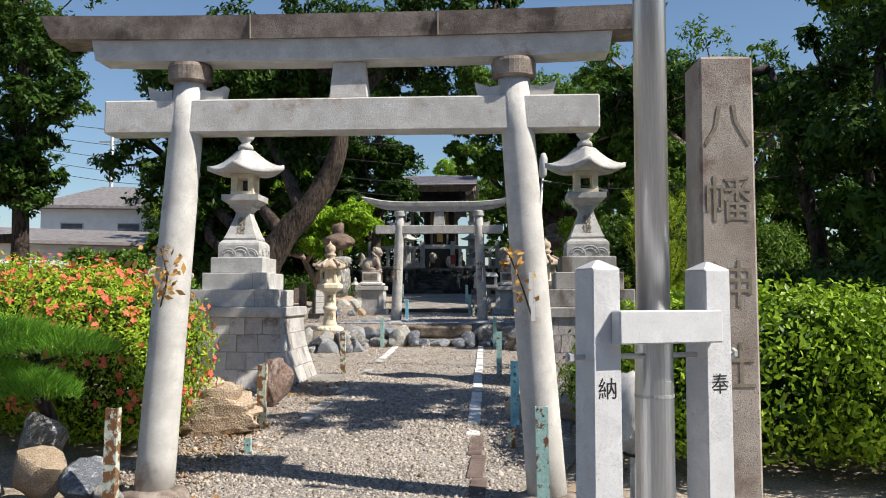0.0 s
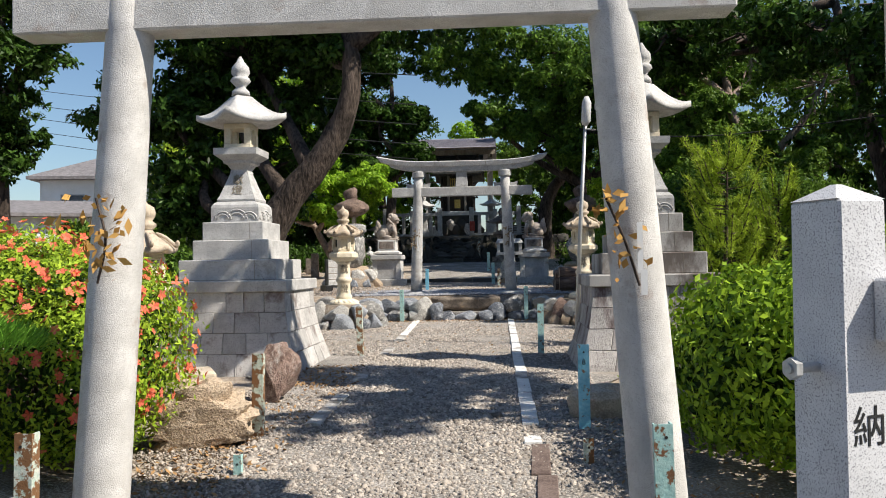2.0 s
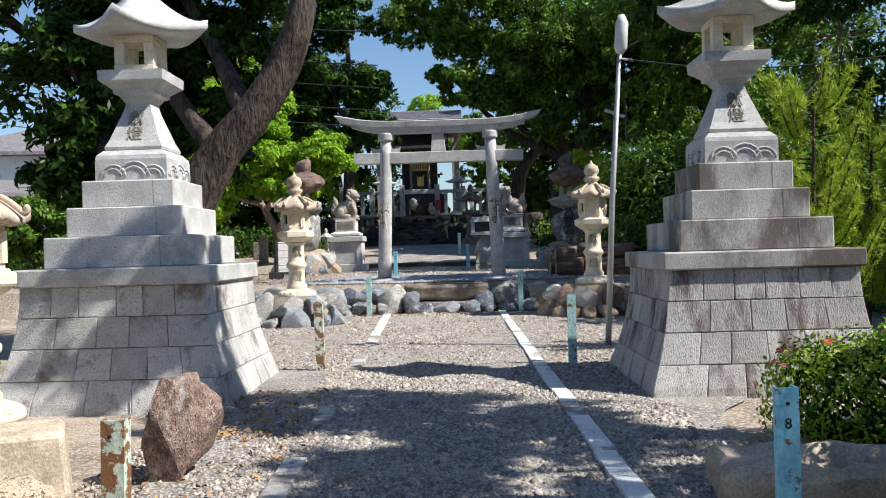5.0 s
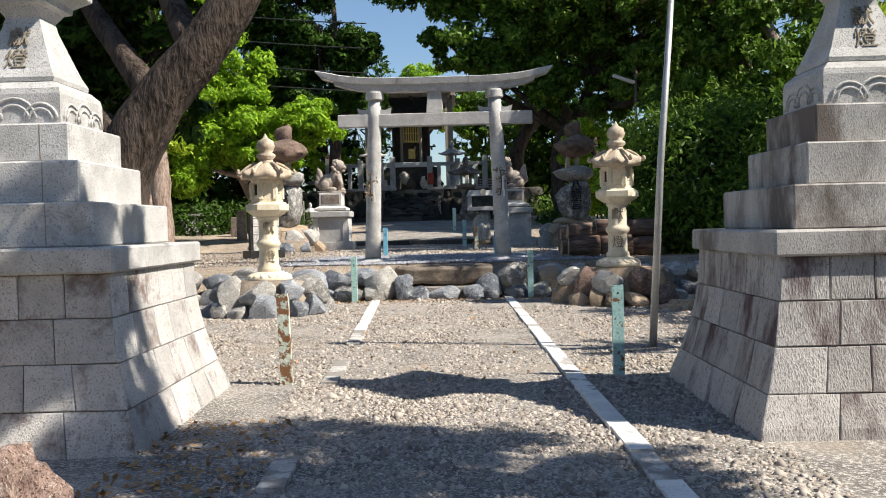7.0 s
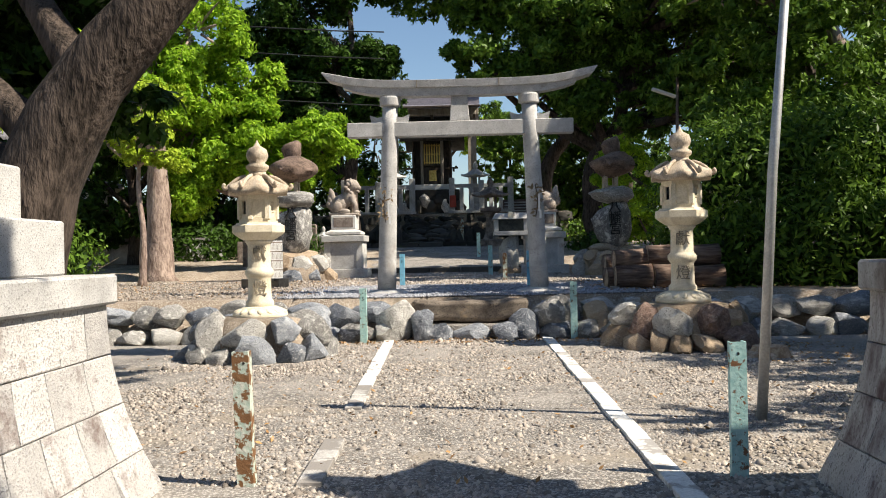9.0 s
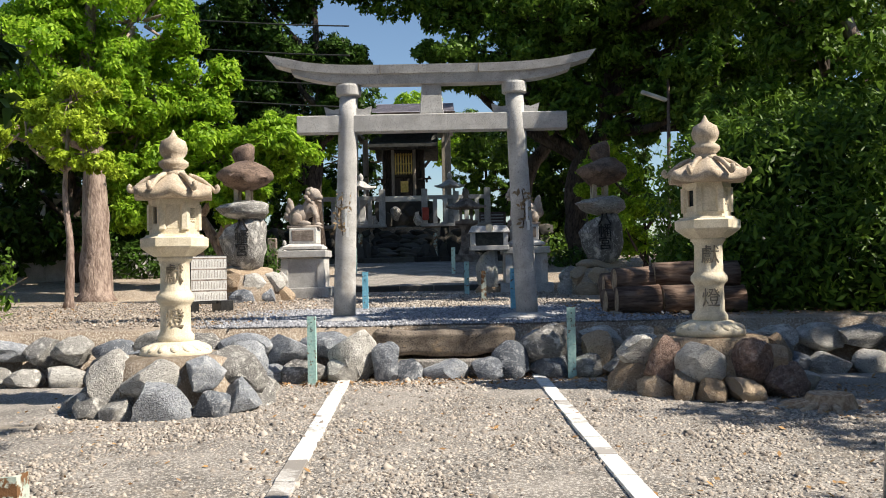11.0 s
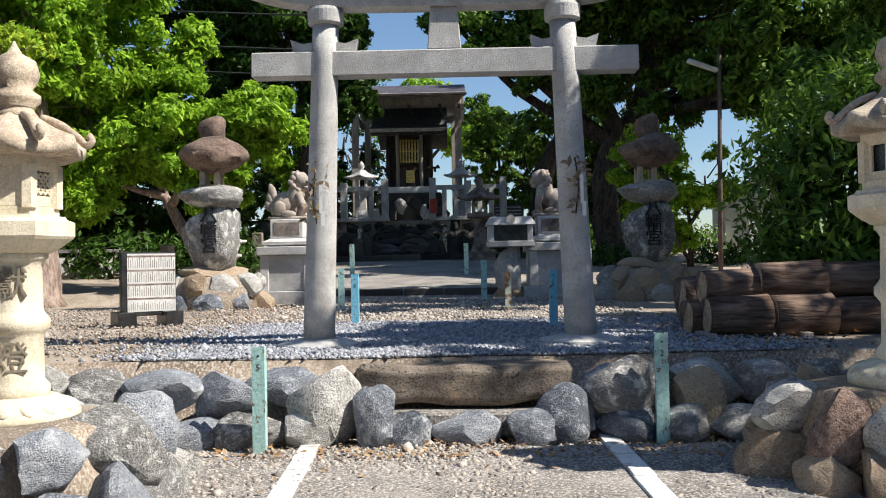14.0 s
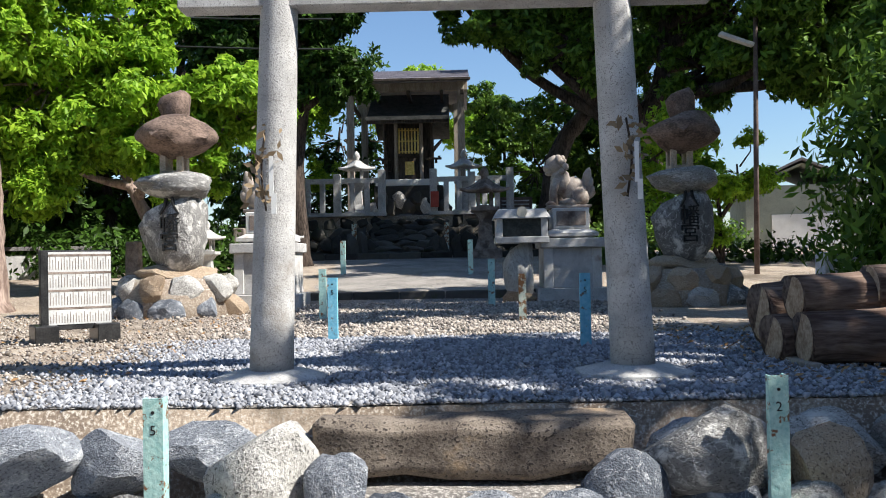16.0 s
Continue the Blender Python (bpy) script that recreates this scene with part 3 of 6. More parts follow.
def pebbles(name, parent, material, count, x0, x1, y0, y1, size, seed, label, edge=0.0, lift=0.018):
    """Loose crushed stones, each a small irregular solid."""
    rng = np.random.default_rng(seed)
    x = rng.uniform(x0, x1, count)
    if edge:
        x += rng.normal(0, edge, count)
    y = rng.uniform(y0, y1, count)
    z = np.array([lie(a, b) + 0.02 * noise.noise(Vector((a * 0.8, b * 0.8, 0))) for a, b in zip(x, y)]) + lift
    s = size * rng.lognormal(0, 0.35, count)
    shape = np.array([(1, 0, 0), (-0.3, 0.9, 0), (-0.4, -0.8, 0.1), (0.1, 0.1, 0.75), (0.2, -0.1, -0.6)])
    tri = np.array([(0, 1, 3), (1, 2, 3), (2, 0, 3), (1, 0, 4), (2, 1, 4), (0, 2, 4)])
    v = np.tile(shape, (count, 1, 1)) * rng.uniform(0.7, 1.3, (count, 5, 3))
    a, b = rng.uniform(0, 6.28, count), rng.uniform(-0.6, 0.6, count)
    ca, sa, cb, sb = (np.cos(a)[:, None], np.sin(a)[:, None], np.cos(b)[:, None], np.sin(b)[:, None])
    vx, vy, vz = v[..., 0], v[..., 1], v[..., 2]
    vy, vz = vy * cb - vz * sb, vy * sb + vz * cb
    vx, vy = vx * ca - vy * sa, vx * sa + vy * ca
    v = np.stack([vx, vy, vz], -1) * s[:, None, None] + np.stack([x, y, z], -1)[:, None, :]
    f = (np.arange(count)[:, None, None] * 5 + tri).reshape(-1, 3)
    me = raw_mesh(name, v.reshape(-1, 3), f, 3, material)
    ob = part(name, me, None, parent, label)
    return tagged(ob, kind="stuff")


pebbles("gravel", path, PEBBLE, 48000, -2.75, 0.6, 6.85, 16, 0.019, 1, "loose grey crushed stones")
pebbles("gravel", path, PEBBLE, 46000, -5.2, 2.4, 16, 23.8, 0.0185, 2, "loose grey crushed stones", 0.3)
pebbles("gravel", upper, PEBBLE_BLUE, 30000, -4.4, 1.2, 24.3, 28.5, 0.019, 3, "bluish crushed gravel", 0.35)
pebbles("gravel", upper, PEBBLE, 12000, -4.5, 0.8, 28.5, 36, 0.024, 4, "loose grey crushed stones", 0.3)
pebbles("soil_stones", ground, PEBBLE, 9000, -11, -4, 24.6, 34, 0.018, 5, "small stones on the soil")
pebbles("soil_stones", ground, PEBBLE, 6000, -3.6, -2.3, 6.9, 13, 0.016, 6, "small stones on the soil")


def litter(name, count, x0, x1, y0, y1, seed, size=0.055):
    rng = np.random.default_rng(seed)
    x, y = rng.uniform(x0, x1, count), rng.uniform(y0, y1, count)
    z = np.array([lie(a, b) + 0.02 * noise.noise(Vector((a * 0.8, b * 0.8, 0))) for a, b in zip(x, y)]) + rng.uniform(0.032, 0.05, count)
    nor = np.tile((0.0, 0.0, 1.0), (count, 1))
    ob = part(name, leaf_mesh(name, np.stack([x, y, z], 1), nor, size, LITTER, rng, 0.5, 0.3), None, ground, "fallen dry brown leaves")
    return tagged(ob, kind="stuff")


litter("fallen_leaves", 500, -3.3, -2.3, 6.6, 13.5, 11)
litter("fallen_leaves", 350, 0.3, 1.6, 6.6, 12, 12)
litter("fallen_leaves", 700, -3.6, 0.8, 23.2, 24.1, 13)
litter("fallen_leaves", 500, -6, 3.5, 16, 24, 14)
litter("fallen_leaves", 900, 0.5, 4, 24.5, 29, 15)
litter("fallen_leaves", 500, -10, -4, 24.5, 33, 16)
litter("fallen_leaves", 420, -3.4, -2.5, 12.4, 14.6, 17)
litter("fallen_leaves", 260, -3.5, -2.6, 8.2, 10.2, 18)
litter("fallen_leaves", 220, 1.8, 3.4, 20.6, 22.6, 19)


# lines along the approach: slabs painted white, worn away in places
def line_stones(name, label, rows, width, gone, seed):
    rng = random.Random(seed)
    t = thing(name, label, "road marking", kind="structure")
    y = rows[0][0]
    while y < rows[-1][0]:
        ln = 0.6
        x = float(np.interp(y + ln / 2, [r[0] for r in rows], [r[1] for r in rows]))
        slope = math.degrees(math.atan((rows[-1][1] - rows[0][1]) / (rows[-1][0] - rows[0][0])))
        worn = any(a <= y <= b for a, b in gone)
        if not (worn and rng.random() < 0.45):
            part("slab", boxed(-width / 2, -0.297, -0.03, width / 2, 0.297, 0.022, 0.004), GREY_LINE if worn else WHITE_LINE, t,
                 at=pose(x + rng.uniform(-0.008, 0.008), y + ln / 2, lie(x, y) + 0.03, rng.uniform(-0.3, 0.3), rng.uniform(-0.6, 0.6), -slope))
        y += ln
    return t


line_stones("white_line", "worn white line of painted edging stones", [(9.4, -0.24), (24.0, -0.4)], 0.15, [(12.6, 13.3)], 1)
line_stones("white_line", "half-vanished white line of painted edging stones", [(10.0, -2.28), (24.0, -2.79)], 0.15, [(9, 19.6)], 2)
k = thing("edging", "dark brown edging stone sunk in gravel", "edging", 0, 0, 0, kind="structure")
for i in range(4):
    part("stone", boxed(-0.075, -0.39, -0.05, 0.075, 0.39, 0.012, 0.006), KERB, k, at=pose(-0.2 + 0.02 * i, 9.0 - 0.8 * i, lie(0, 9.0 - 0.8 * i) + 0.028, 4.4, 0, -2))


# ---- terrace edge of boulders and the steps ----
wall = thing("terrace_wall", "dry-laid edge of grey and blue boulders under the terrace", "retaining wall", kind="structure")
rng = random.Random(5)
for row, (z, h, y) in enumerate(((0.16, 0.3, 23.82), (0.47, 0.34, 24.06))):
    x = -10.5
    while x < 7.5:
        w = rng.uniform(0.4, 0.68) * (1.1 if row else 0.9)
        if not (-2.55 < x + w / 2 < -0.62):
            stone(wall, x + w / 2, y + rng.uniform(-0.06, 0.06), z + rng.uniform(-0.03, 0.03) + 0.02, w * 1.06, 0.42, h * rng.uniform(0.9, 1.15),
                  rng.choice((ROCK, ROCK, ROCK, ROCK_BLUE, ROCK_BLUE, ROCK_BLUE, ROCK)), rng.randrange(9999), turn=rng.choice((0, 180)) + rng.uniform(-15, 15), rounded=rng.random() < 0.35)
        x += w * 0.93
stone(wall, -2.72, 23.98, 0.38, 0.62, 0.56, 0.66, ROCK, 40, turn=10, rounded=True)
stone(wall, -2.28, 23.78, 0.27, 0.42, 0.4, 0.5, ROCK_BLUE, 53, turn=0)
stone(wall, -0.3, 24.05, 0.46, 0.76, 0.56, 0.5, ROCK, 28, turn=0, rounded=True)
stone(wall, -0.72, 23.82, 0.27, 0.5, 0.35, 0.42, ROCK_BLUE, 66, turn=-25)
stone(wall, 0.42, 23.9, 0.36, 0.45, 0.4, 0.62, ROCK_TAN, 31, turn=0)
steps = thing("stone_steps", "two rough stone steps up to the terrace", "steps", kind="structure")
for x, w in ((-1.98, 0.42), (-1.5, 0.56), (-1.02, 0.44)):
    stone(steps, x, 23.78, 0.16, w * 1.05, 0.36, 0.32, ROCK_BLUE, int(100 - x * 37), "step_stone", turn=0, tilt=3)
part("tread", boxed(-2.25, 23.85, 0.1, -0.75, 24.15, 0.3, 0.02), BED, steps)
bm = bmesh.new()
box(bm, -2.46, 24.0, 0.34, -0.66, 24.62, 0.66, 0.04)
bmesh.ops.subdivide_edges(bm, edges=bm.edges[:], cuts=6, use_grid_fill=True)
for v in bm.verts:
    v.co += Vector((noise.noise(v.co * 2.1), noise.noise(v.co * 2.1 + Vector((9, 0, 0))), noise.noise(v.co * 2.7 + Vector((0, 9, 0))))) * 0.055
part("step_slab", bm, mat("brown_step_slab", (0.1, 0.08, 0.065), (0.3, 0.25, 0.2), 4, 0.9, 0.6, 40, speck=(0.05, 0.04, 0.035), stain=(0.42, 0.3, 0.18), stain_at=0.6, stretch=(1, 1, 1.3)), steps, "long brown layered stone slab", True)


# ---- torii gates ----
def torii(label, x, y, z, half, top_half, h_cap, nuki, kasagi, r, dead, tilt=0.0, weather=None, swept=0.0, plinth=None):
    """A stone shrine gate. half: pillars' distance from the middle at the foot; nuki: (bottom, top, half length, thickness);
    kasagi: (bottom of the under-beam, its top, top of the cap beam, half lengths of both, thickness)."""
    t = thing("torii_gate", label, "torii gate", x, y, z)
    for s in (-1, 1):
        line = [Vector((s * (half + (top_half - half) * q), 0, h_cap * q)) for q in np.linspace(0, 1, 9)]
        part("pillar", tube(line, [r * (1.12 - 0.2 * q) for q in np.linspace(0, 1, 9)], 28), weather[0], t, smooth=True)
        part("pillar_collar", lathe([(r * 1.0, h_cap - 0.02), (r * 1.26, h_cap), (r * 1.28, h_cap + 0.12), (r * 1.2, h_cap + 0.15)], 28, cx=s * top_half), weather[1], t)
        if plinth == "round":
            b = part("pillar_base", lathe([(0.31, -0.1), (0.31, 0.04), (0.28, 0.1), (0.19, 0.13)], 28, cx=s * half), weather[1], t)
            part("base_slab", boxed(s * half - 0.37, -0.37, -0.12, s * half + 0.37, 0.37, 0.0, 0.015), weather[1], b)
        else:
            part("pillar_base", lathe([(0.42, -0.1), (0.4, 0.02), (0.2, 0.07)], 8, math.pi / 8, cx=s * half), weather[0], t)
        for d in (-1, 1):
            inner = top_half + (half - top_half) * (1 - nuki[1] / h_cap)
            bm = bmesh.new()
            x0 = s * inner + d * r * 0.85
            w = 0.19
            pts = [(x0, nuki[1]), (x0 + d * w, nuki[1]), (x0 + d * (w + 0.03), nuki[1] + 0.13), (x0 + d * w * 0.5, nuki[1] + 0.085), (x0, nuki[1] + 0.1)]
            lo = [bm.verts.new((px, -0.06, pz)) for px, pz in pts]
            hi = [bm.verts.new((px, 0.06, pz)) for px, pz in pts]
            bm.faces.new(lo), bm.faces.new(hi[::-1])
            for i in range(5):
                bm.faces.new((lo[i], lo[(i + 1) % 5], hi[(i + 1) % 5], hi[i]))
            part("wedge", bm, weather[0], t)
    w = nuki[3]
    part("tie_beam", boxed(-nuki[2], -w, nuki[0], nuki[2], w, nuki[1], 0.012), weather[0], t, "straight granite tie beam")
    part("centre_strut", boxed(-0.17, -0.09, nuki[1], 0.17, 0.09, kasagi[0], 0.01, top=0.8), weather[0], t)

    def beam(name, length, z0, z1, depth, material, slant):
        bm = bmesh.new()
        rows = []
        n = 24
        for i in range(n + 1):
            q = -1 + 2 * i / n
            up = swept * abs(q) ** (4.5 if swept > 0.1 else 2.6)
            e = slant * (1 if i == n else -1 if i == 0 else 0)
            rows.append([bm.verts.new((q * length + e * f, dy, zz + up)) for dy, zz, f in ((-depth, z0, 0), (depth, z0, 0), (depth * 1.12, z1, 1), (0, z1 + 0.04, 1), (-depth * 1.12, z1, 1))])
        for a, b in zip(rows, rows[1:]):
            for k in range(5):
                bm.faces.new((a[k], a[(k + 1) % 5], b[(k + 1) % 5], b[k]))
        bm.faces.new(rows[0]), bm.faces.new(rows[-1][::-1])
        return part(name, bm, material, t)
    beam("under_beam", kasagi[3], kasagi[0], kasagi[1], kasagi[5], weather[0], 0.03)
    beam("cap_beam", kasagi[4], kasagi[1], kasagi[2], kasagi[5] * 1.35, weather[2], 0.1)
    for q in (-0.32, 0.3):
        part("joint", boxed(q * kasagi[4] - 0.006, -kasagi[5] * 1.53, kasagi[1] - 0.004, q * kasagi[4] + 0.006, kasagi[5] * 1.53, kasagi[2] + 0.002, 0), CARVED, t)
    return t


def sprig(label, x, y, z, material, seed, n=26, height=0.75, wide=0.2, paper=True, lean=0.0):
    """A withered branch tied to a gate pillar with string."""
    rng = np.random.default_rng(seed)
    t = thing("withered_branch", label, "offering branch", x, y, z)
    stem = bend([(lean * -0.5, -0.01, -height / 2), (rng.normal(0, 0.03), -0.03, 0), (lean, -0.02, height / 2)], 6)
    part("stem", tube(stem, [0.008] * len(stem), 6), BARK, t)
    p = np.array([stem[rng.integers(2, len(stem))] for _ in range(n)]) + rng.normal(0, 1, (n, 3)) * (wide * 0.4, 0.015, 0.05) + (0, -0.035, 0)
    tagged(part("leaves", leaf_mesh("leaves", p, np.tile((0.0, -1.0, 0.2), (n, 1)), 0.075, material, rng, 0.5, 0.6), None, t), kind="stuff")
    if paper:
        bm = bmesh.new()
        box(bm, 0.04, -0.085, -0.18, 0.07, -0.08, 0.1, 0)
        box(bm, 0.055, -0.095, -0.3, 0.09, -0.09, -0.16, 0)
        part("paper_strip", bm, PAPER, t, "white folded paper strip")
    return t


torii("large pale granite gate with brown weathered cap beam", -1.25, 7.2, -0.27, 1.69, 1.42, 3.65, (3.185, 3.475, 2.14, 0.12), (3.8, 3.98, 4.18, 2.22, 2.6, 0.14), 0.15,
      True, weather=(GRANITE, GRANITE_TOP, GRANITE_TOP), plinth="round", swept=0.03)
torii("smaller pale granite gate with upswept cap beam", -1.67, 25.45, 0.72, 1.31, 1.19, 3.22, (2.68, 2.93, 1.93, 0.1), (3.36, 3.5, 3.62, 1.98, 2.25, 0.12), 0.142,
      True, weather=(GRANITE_GREY, GRANITE_GREY, GRANITE_GREY), swept=0.17)
sprig("dry golden leafy twig tied on the gate pillar", -2.83, 7.02, 1.66, DRY, 3, 52, 0.5, 0.26, False)
sprig("dry golden twig with white paper tied on the gate pillar", 0.24, 7.02, 1.6, DRY, 4, 34, 0.5, 0.16, True, -0.12)
sprig("withered grey twig tied on the smaller gate", -2.95, 25.24, 2.2, DEAD, 5, 40, 0.55, 0.16, True)
sprig("withered grey twig tied on the smaller gate", -0.42, 25.24, 2.25, DEAD, 6, 40, 0.55, 0.16, True)


# ---- the tall lanterns on stepped pedestals ----
def course_wall(t, half0, half1, height, courses, material, seed):
    """Four battered sides of stone blocks, each block a part, over a recessed core."""
    rng = random.Random(seed)

    def half(z):
        return half1 + (half0 - half1) * (1 - z / height) ** 2

    core = part("core", lathe([(half(q * height) - 0.03, q * height - (0.15 if q == 0 else 0)) for q in np.linspace(0, 1, 9)], 4, math.pi / 4), mat("dark_joint_%d" % seed, (0.1, 0.09, 0.085), (0.2, 0.18, 0.17), 8), t)
    g = 0.006
    for c in range(courses):
        z0, z1 = height * c / courses + g * 0.5, height * (c + 1) / courses - g * 0.5
        z0 -= 0.12 if c == 0 else 0
        for side in range(4):
            n = 5 + (c % 2)
            cuts = [0] + [(i + rng.uniform(-0.12, 0.12)) / n for i in range(1, n)] + [1]
            for a, b in zip(cuts, cuts[1:]):
                bm = bmesh.new()
                pts = []
                for depth in (0.05, 0.0, -0.004):
                    inset = 0.0 if depth != -0.004 else 0.007
                    for u, z in ((a, z0), (b, z0), (b, (z0 + z1) / 2), (b, z1), (a, z1), (a, (z0 + z1) / 2)):
                        h = half(max(z, 0))
                        ins = g * 0.5 + inset
                        uu = -h + 2 * h * u + (ins if u == a else -ins) * (0 if (u in (0, 1) and depth != -0.004) else 1)
                        zz = z + (inset if z == z0 else -inset if z == z1 else 0)
                        pts.append(bm.verts.new((uu * (1 - (0.05 if depth == 0.05 else 0) * (u in (0, 1))), -h + depth + rng.uniform(-0.003, 0.003) * (depth != 0.05), zz)))
                for k in (0, 6):
                    for i in range(6):
                        bm.faces.new((pts[k + i], pts[k + (i + 1) % 6], pts[k + 6 + (i + 1) % 6], pts[k + 6 + i]))
                bm.faces.new(pts[12:])
                part("block", bm, material, core, at=pose(0, 0, 0, 0, 0, 90 * side))


def fire_box(t, half, z0, z1, post, bar, material, label=""):
    """An open stone box: a floor slab, four corner posts and a lintel slab."""
    fb = part("fire_box", boxed(-half, -half, z0, half, half, z0 + bar, 0.006), material, t, label)
    for sx in (-1, 1):
        for sy in (-1, 1):
            cx, cy = sx * (half - post / 2 - 0.003), sy * (half - post / 2 - 0.003)
            part("corner_post", boxed(cx - post / 2, cy - post / 2, z0 + bar, cx + post / 2, cy + post / 2, z1 - bar, 0.006), material, fb)
    part("lintel", boxed(-half, -half, z1 - bar, half, half, z1, 0.006), material, fb)
    return fb


def tall_lantern(label, x, y, seed, block, smooth_stone):
    t = thing("stone_lantern", label, "stone lantern", x, y, 0, group="tall lanterns on pedestals")
    course_wall(t, 1.13, 0.88, 1.15, 4, block, seed)
    part("ledge", boxed(-0.93, -0.93, 1.15, 0.93, 0.93, 1.32, 0.015), smooth_stone, t)
    for h, z0, z1 in ((0.725, 1.32, 1.62), (0.57, 1.62, 1.91), (0.46, 1.91, 2.18)):
        part("step", boxed(-h, -h, z0, h, h, z1, 0.012), smooth_stone, t)
        part("seam", boxed(h * 0.55, -h - 0.002, z0 + 0.01, h * 0.55 + 0.006, h + 0.002, z1 - 0.01, 0), CARVED, t)
    b = part("carved_block", lathe([(0.36, 2.18), (0.36, 2.4), (0.35, 2.44), (0.3, 2.49), (0.26, 2.5)], 4, math.pi / 4), GRANITE_GREY, t)
    bm = bmesh.new()
    for side in range(4):
        m = pose(0, 0, 0, 0, 0, 90 * side)
        for cx, r in ((-0.18, 0.13), (0.03, 0.16), (0.22, 0.12)):
            for rr in (r, r * 0.7):
                line = [m @ Vector((max(-0.34, min(0.34, cx + rr * math.cos(a))), -0.362, 2.21 + rr * math.sin(a))) for a in np.linspace(0.1, 3.04, 9)]
                tube(line, [0.011] * 9, 5, bm)
    part("wave_relief", bm, GRANITE_GREY, b, smooth=True)
    shaft = part("shaft", lathe([(0.285, 2.5), (0.29, 2.53), (0.255, 2.6), (0.2, 2.75), (0.14, 2.92), (0.125, 2.99), (0.17, 3.06), (0.215, 3.08), (0.22, 3.12)], 4, math.pi / 4), GRANITE_GREY, t)
    for c, z, yy in (("\u737b", 2.83, -0.187), ("\u71c8", 2.66, -0.24)):
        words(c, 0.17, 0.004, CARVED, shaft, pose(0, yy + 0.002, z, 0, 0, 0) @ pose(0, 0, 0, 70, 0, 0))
    part("platform", lathe([(0.22, 3.12), (0.325, 3.2), (0.33, 3.3), (0.27, 3.3)], 4, math.pi / 4), GRANITE_GREY, t)
    fire_box(t, 0.205, 3.3, 3.68, 0.1, 0.075, SAND, "open fire box with four windows")
    part("cap", flared_roof(4, 0.5, 3.75, 4.12, 0.11, 0.07, 0.17, math.pi / 4, curve=1.3), GRANITE_GREY, t, "sweeping stone roof with raised corners", True)
    part("finial", lathe([(0.14, 4.14), (0.13, 4.2), (0.07, 4.26), (0.1, 4.3), (0.155, 4.36), (0.13, 4.41), (0.1, 4.42), (0.14, 4.48), (0.13, 4.57), (0.06, 4.66), (0.015, 4.74)], 20), GRANITE_GREY, t, smooth=True)
    return t


tall_lantern("tall grey granite lantern on a stepped block pedestal, sunlit in patches", -4.47, 14.85, 21, GRANITE_BLOCK, GRANITE_GREY)
tall_lantern("tall grey granite lantern on a dark-stained stepped pedestal", 1.6, 14.9, 22, BLOCK_STAINED, GRANITE_STAINED)


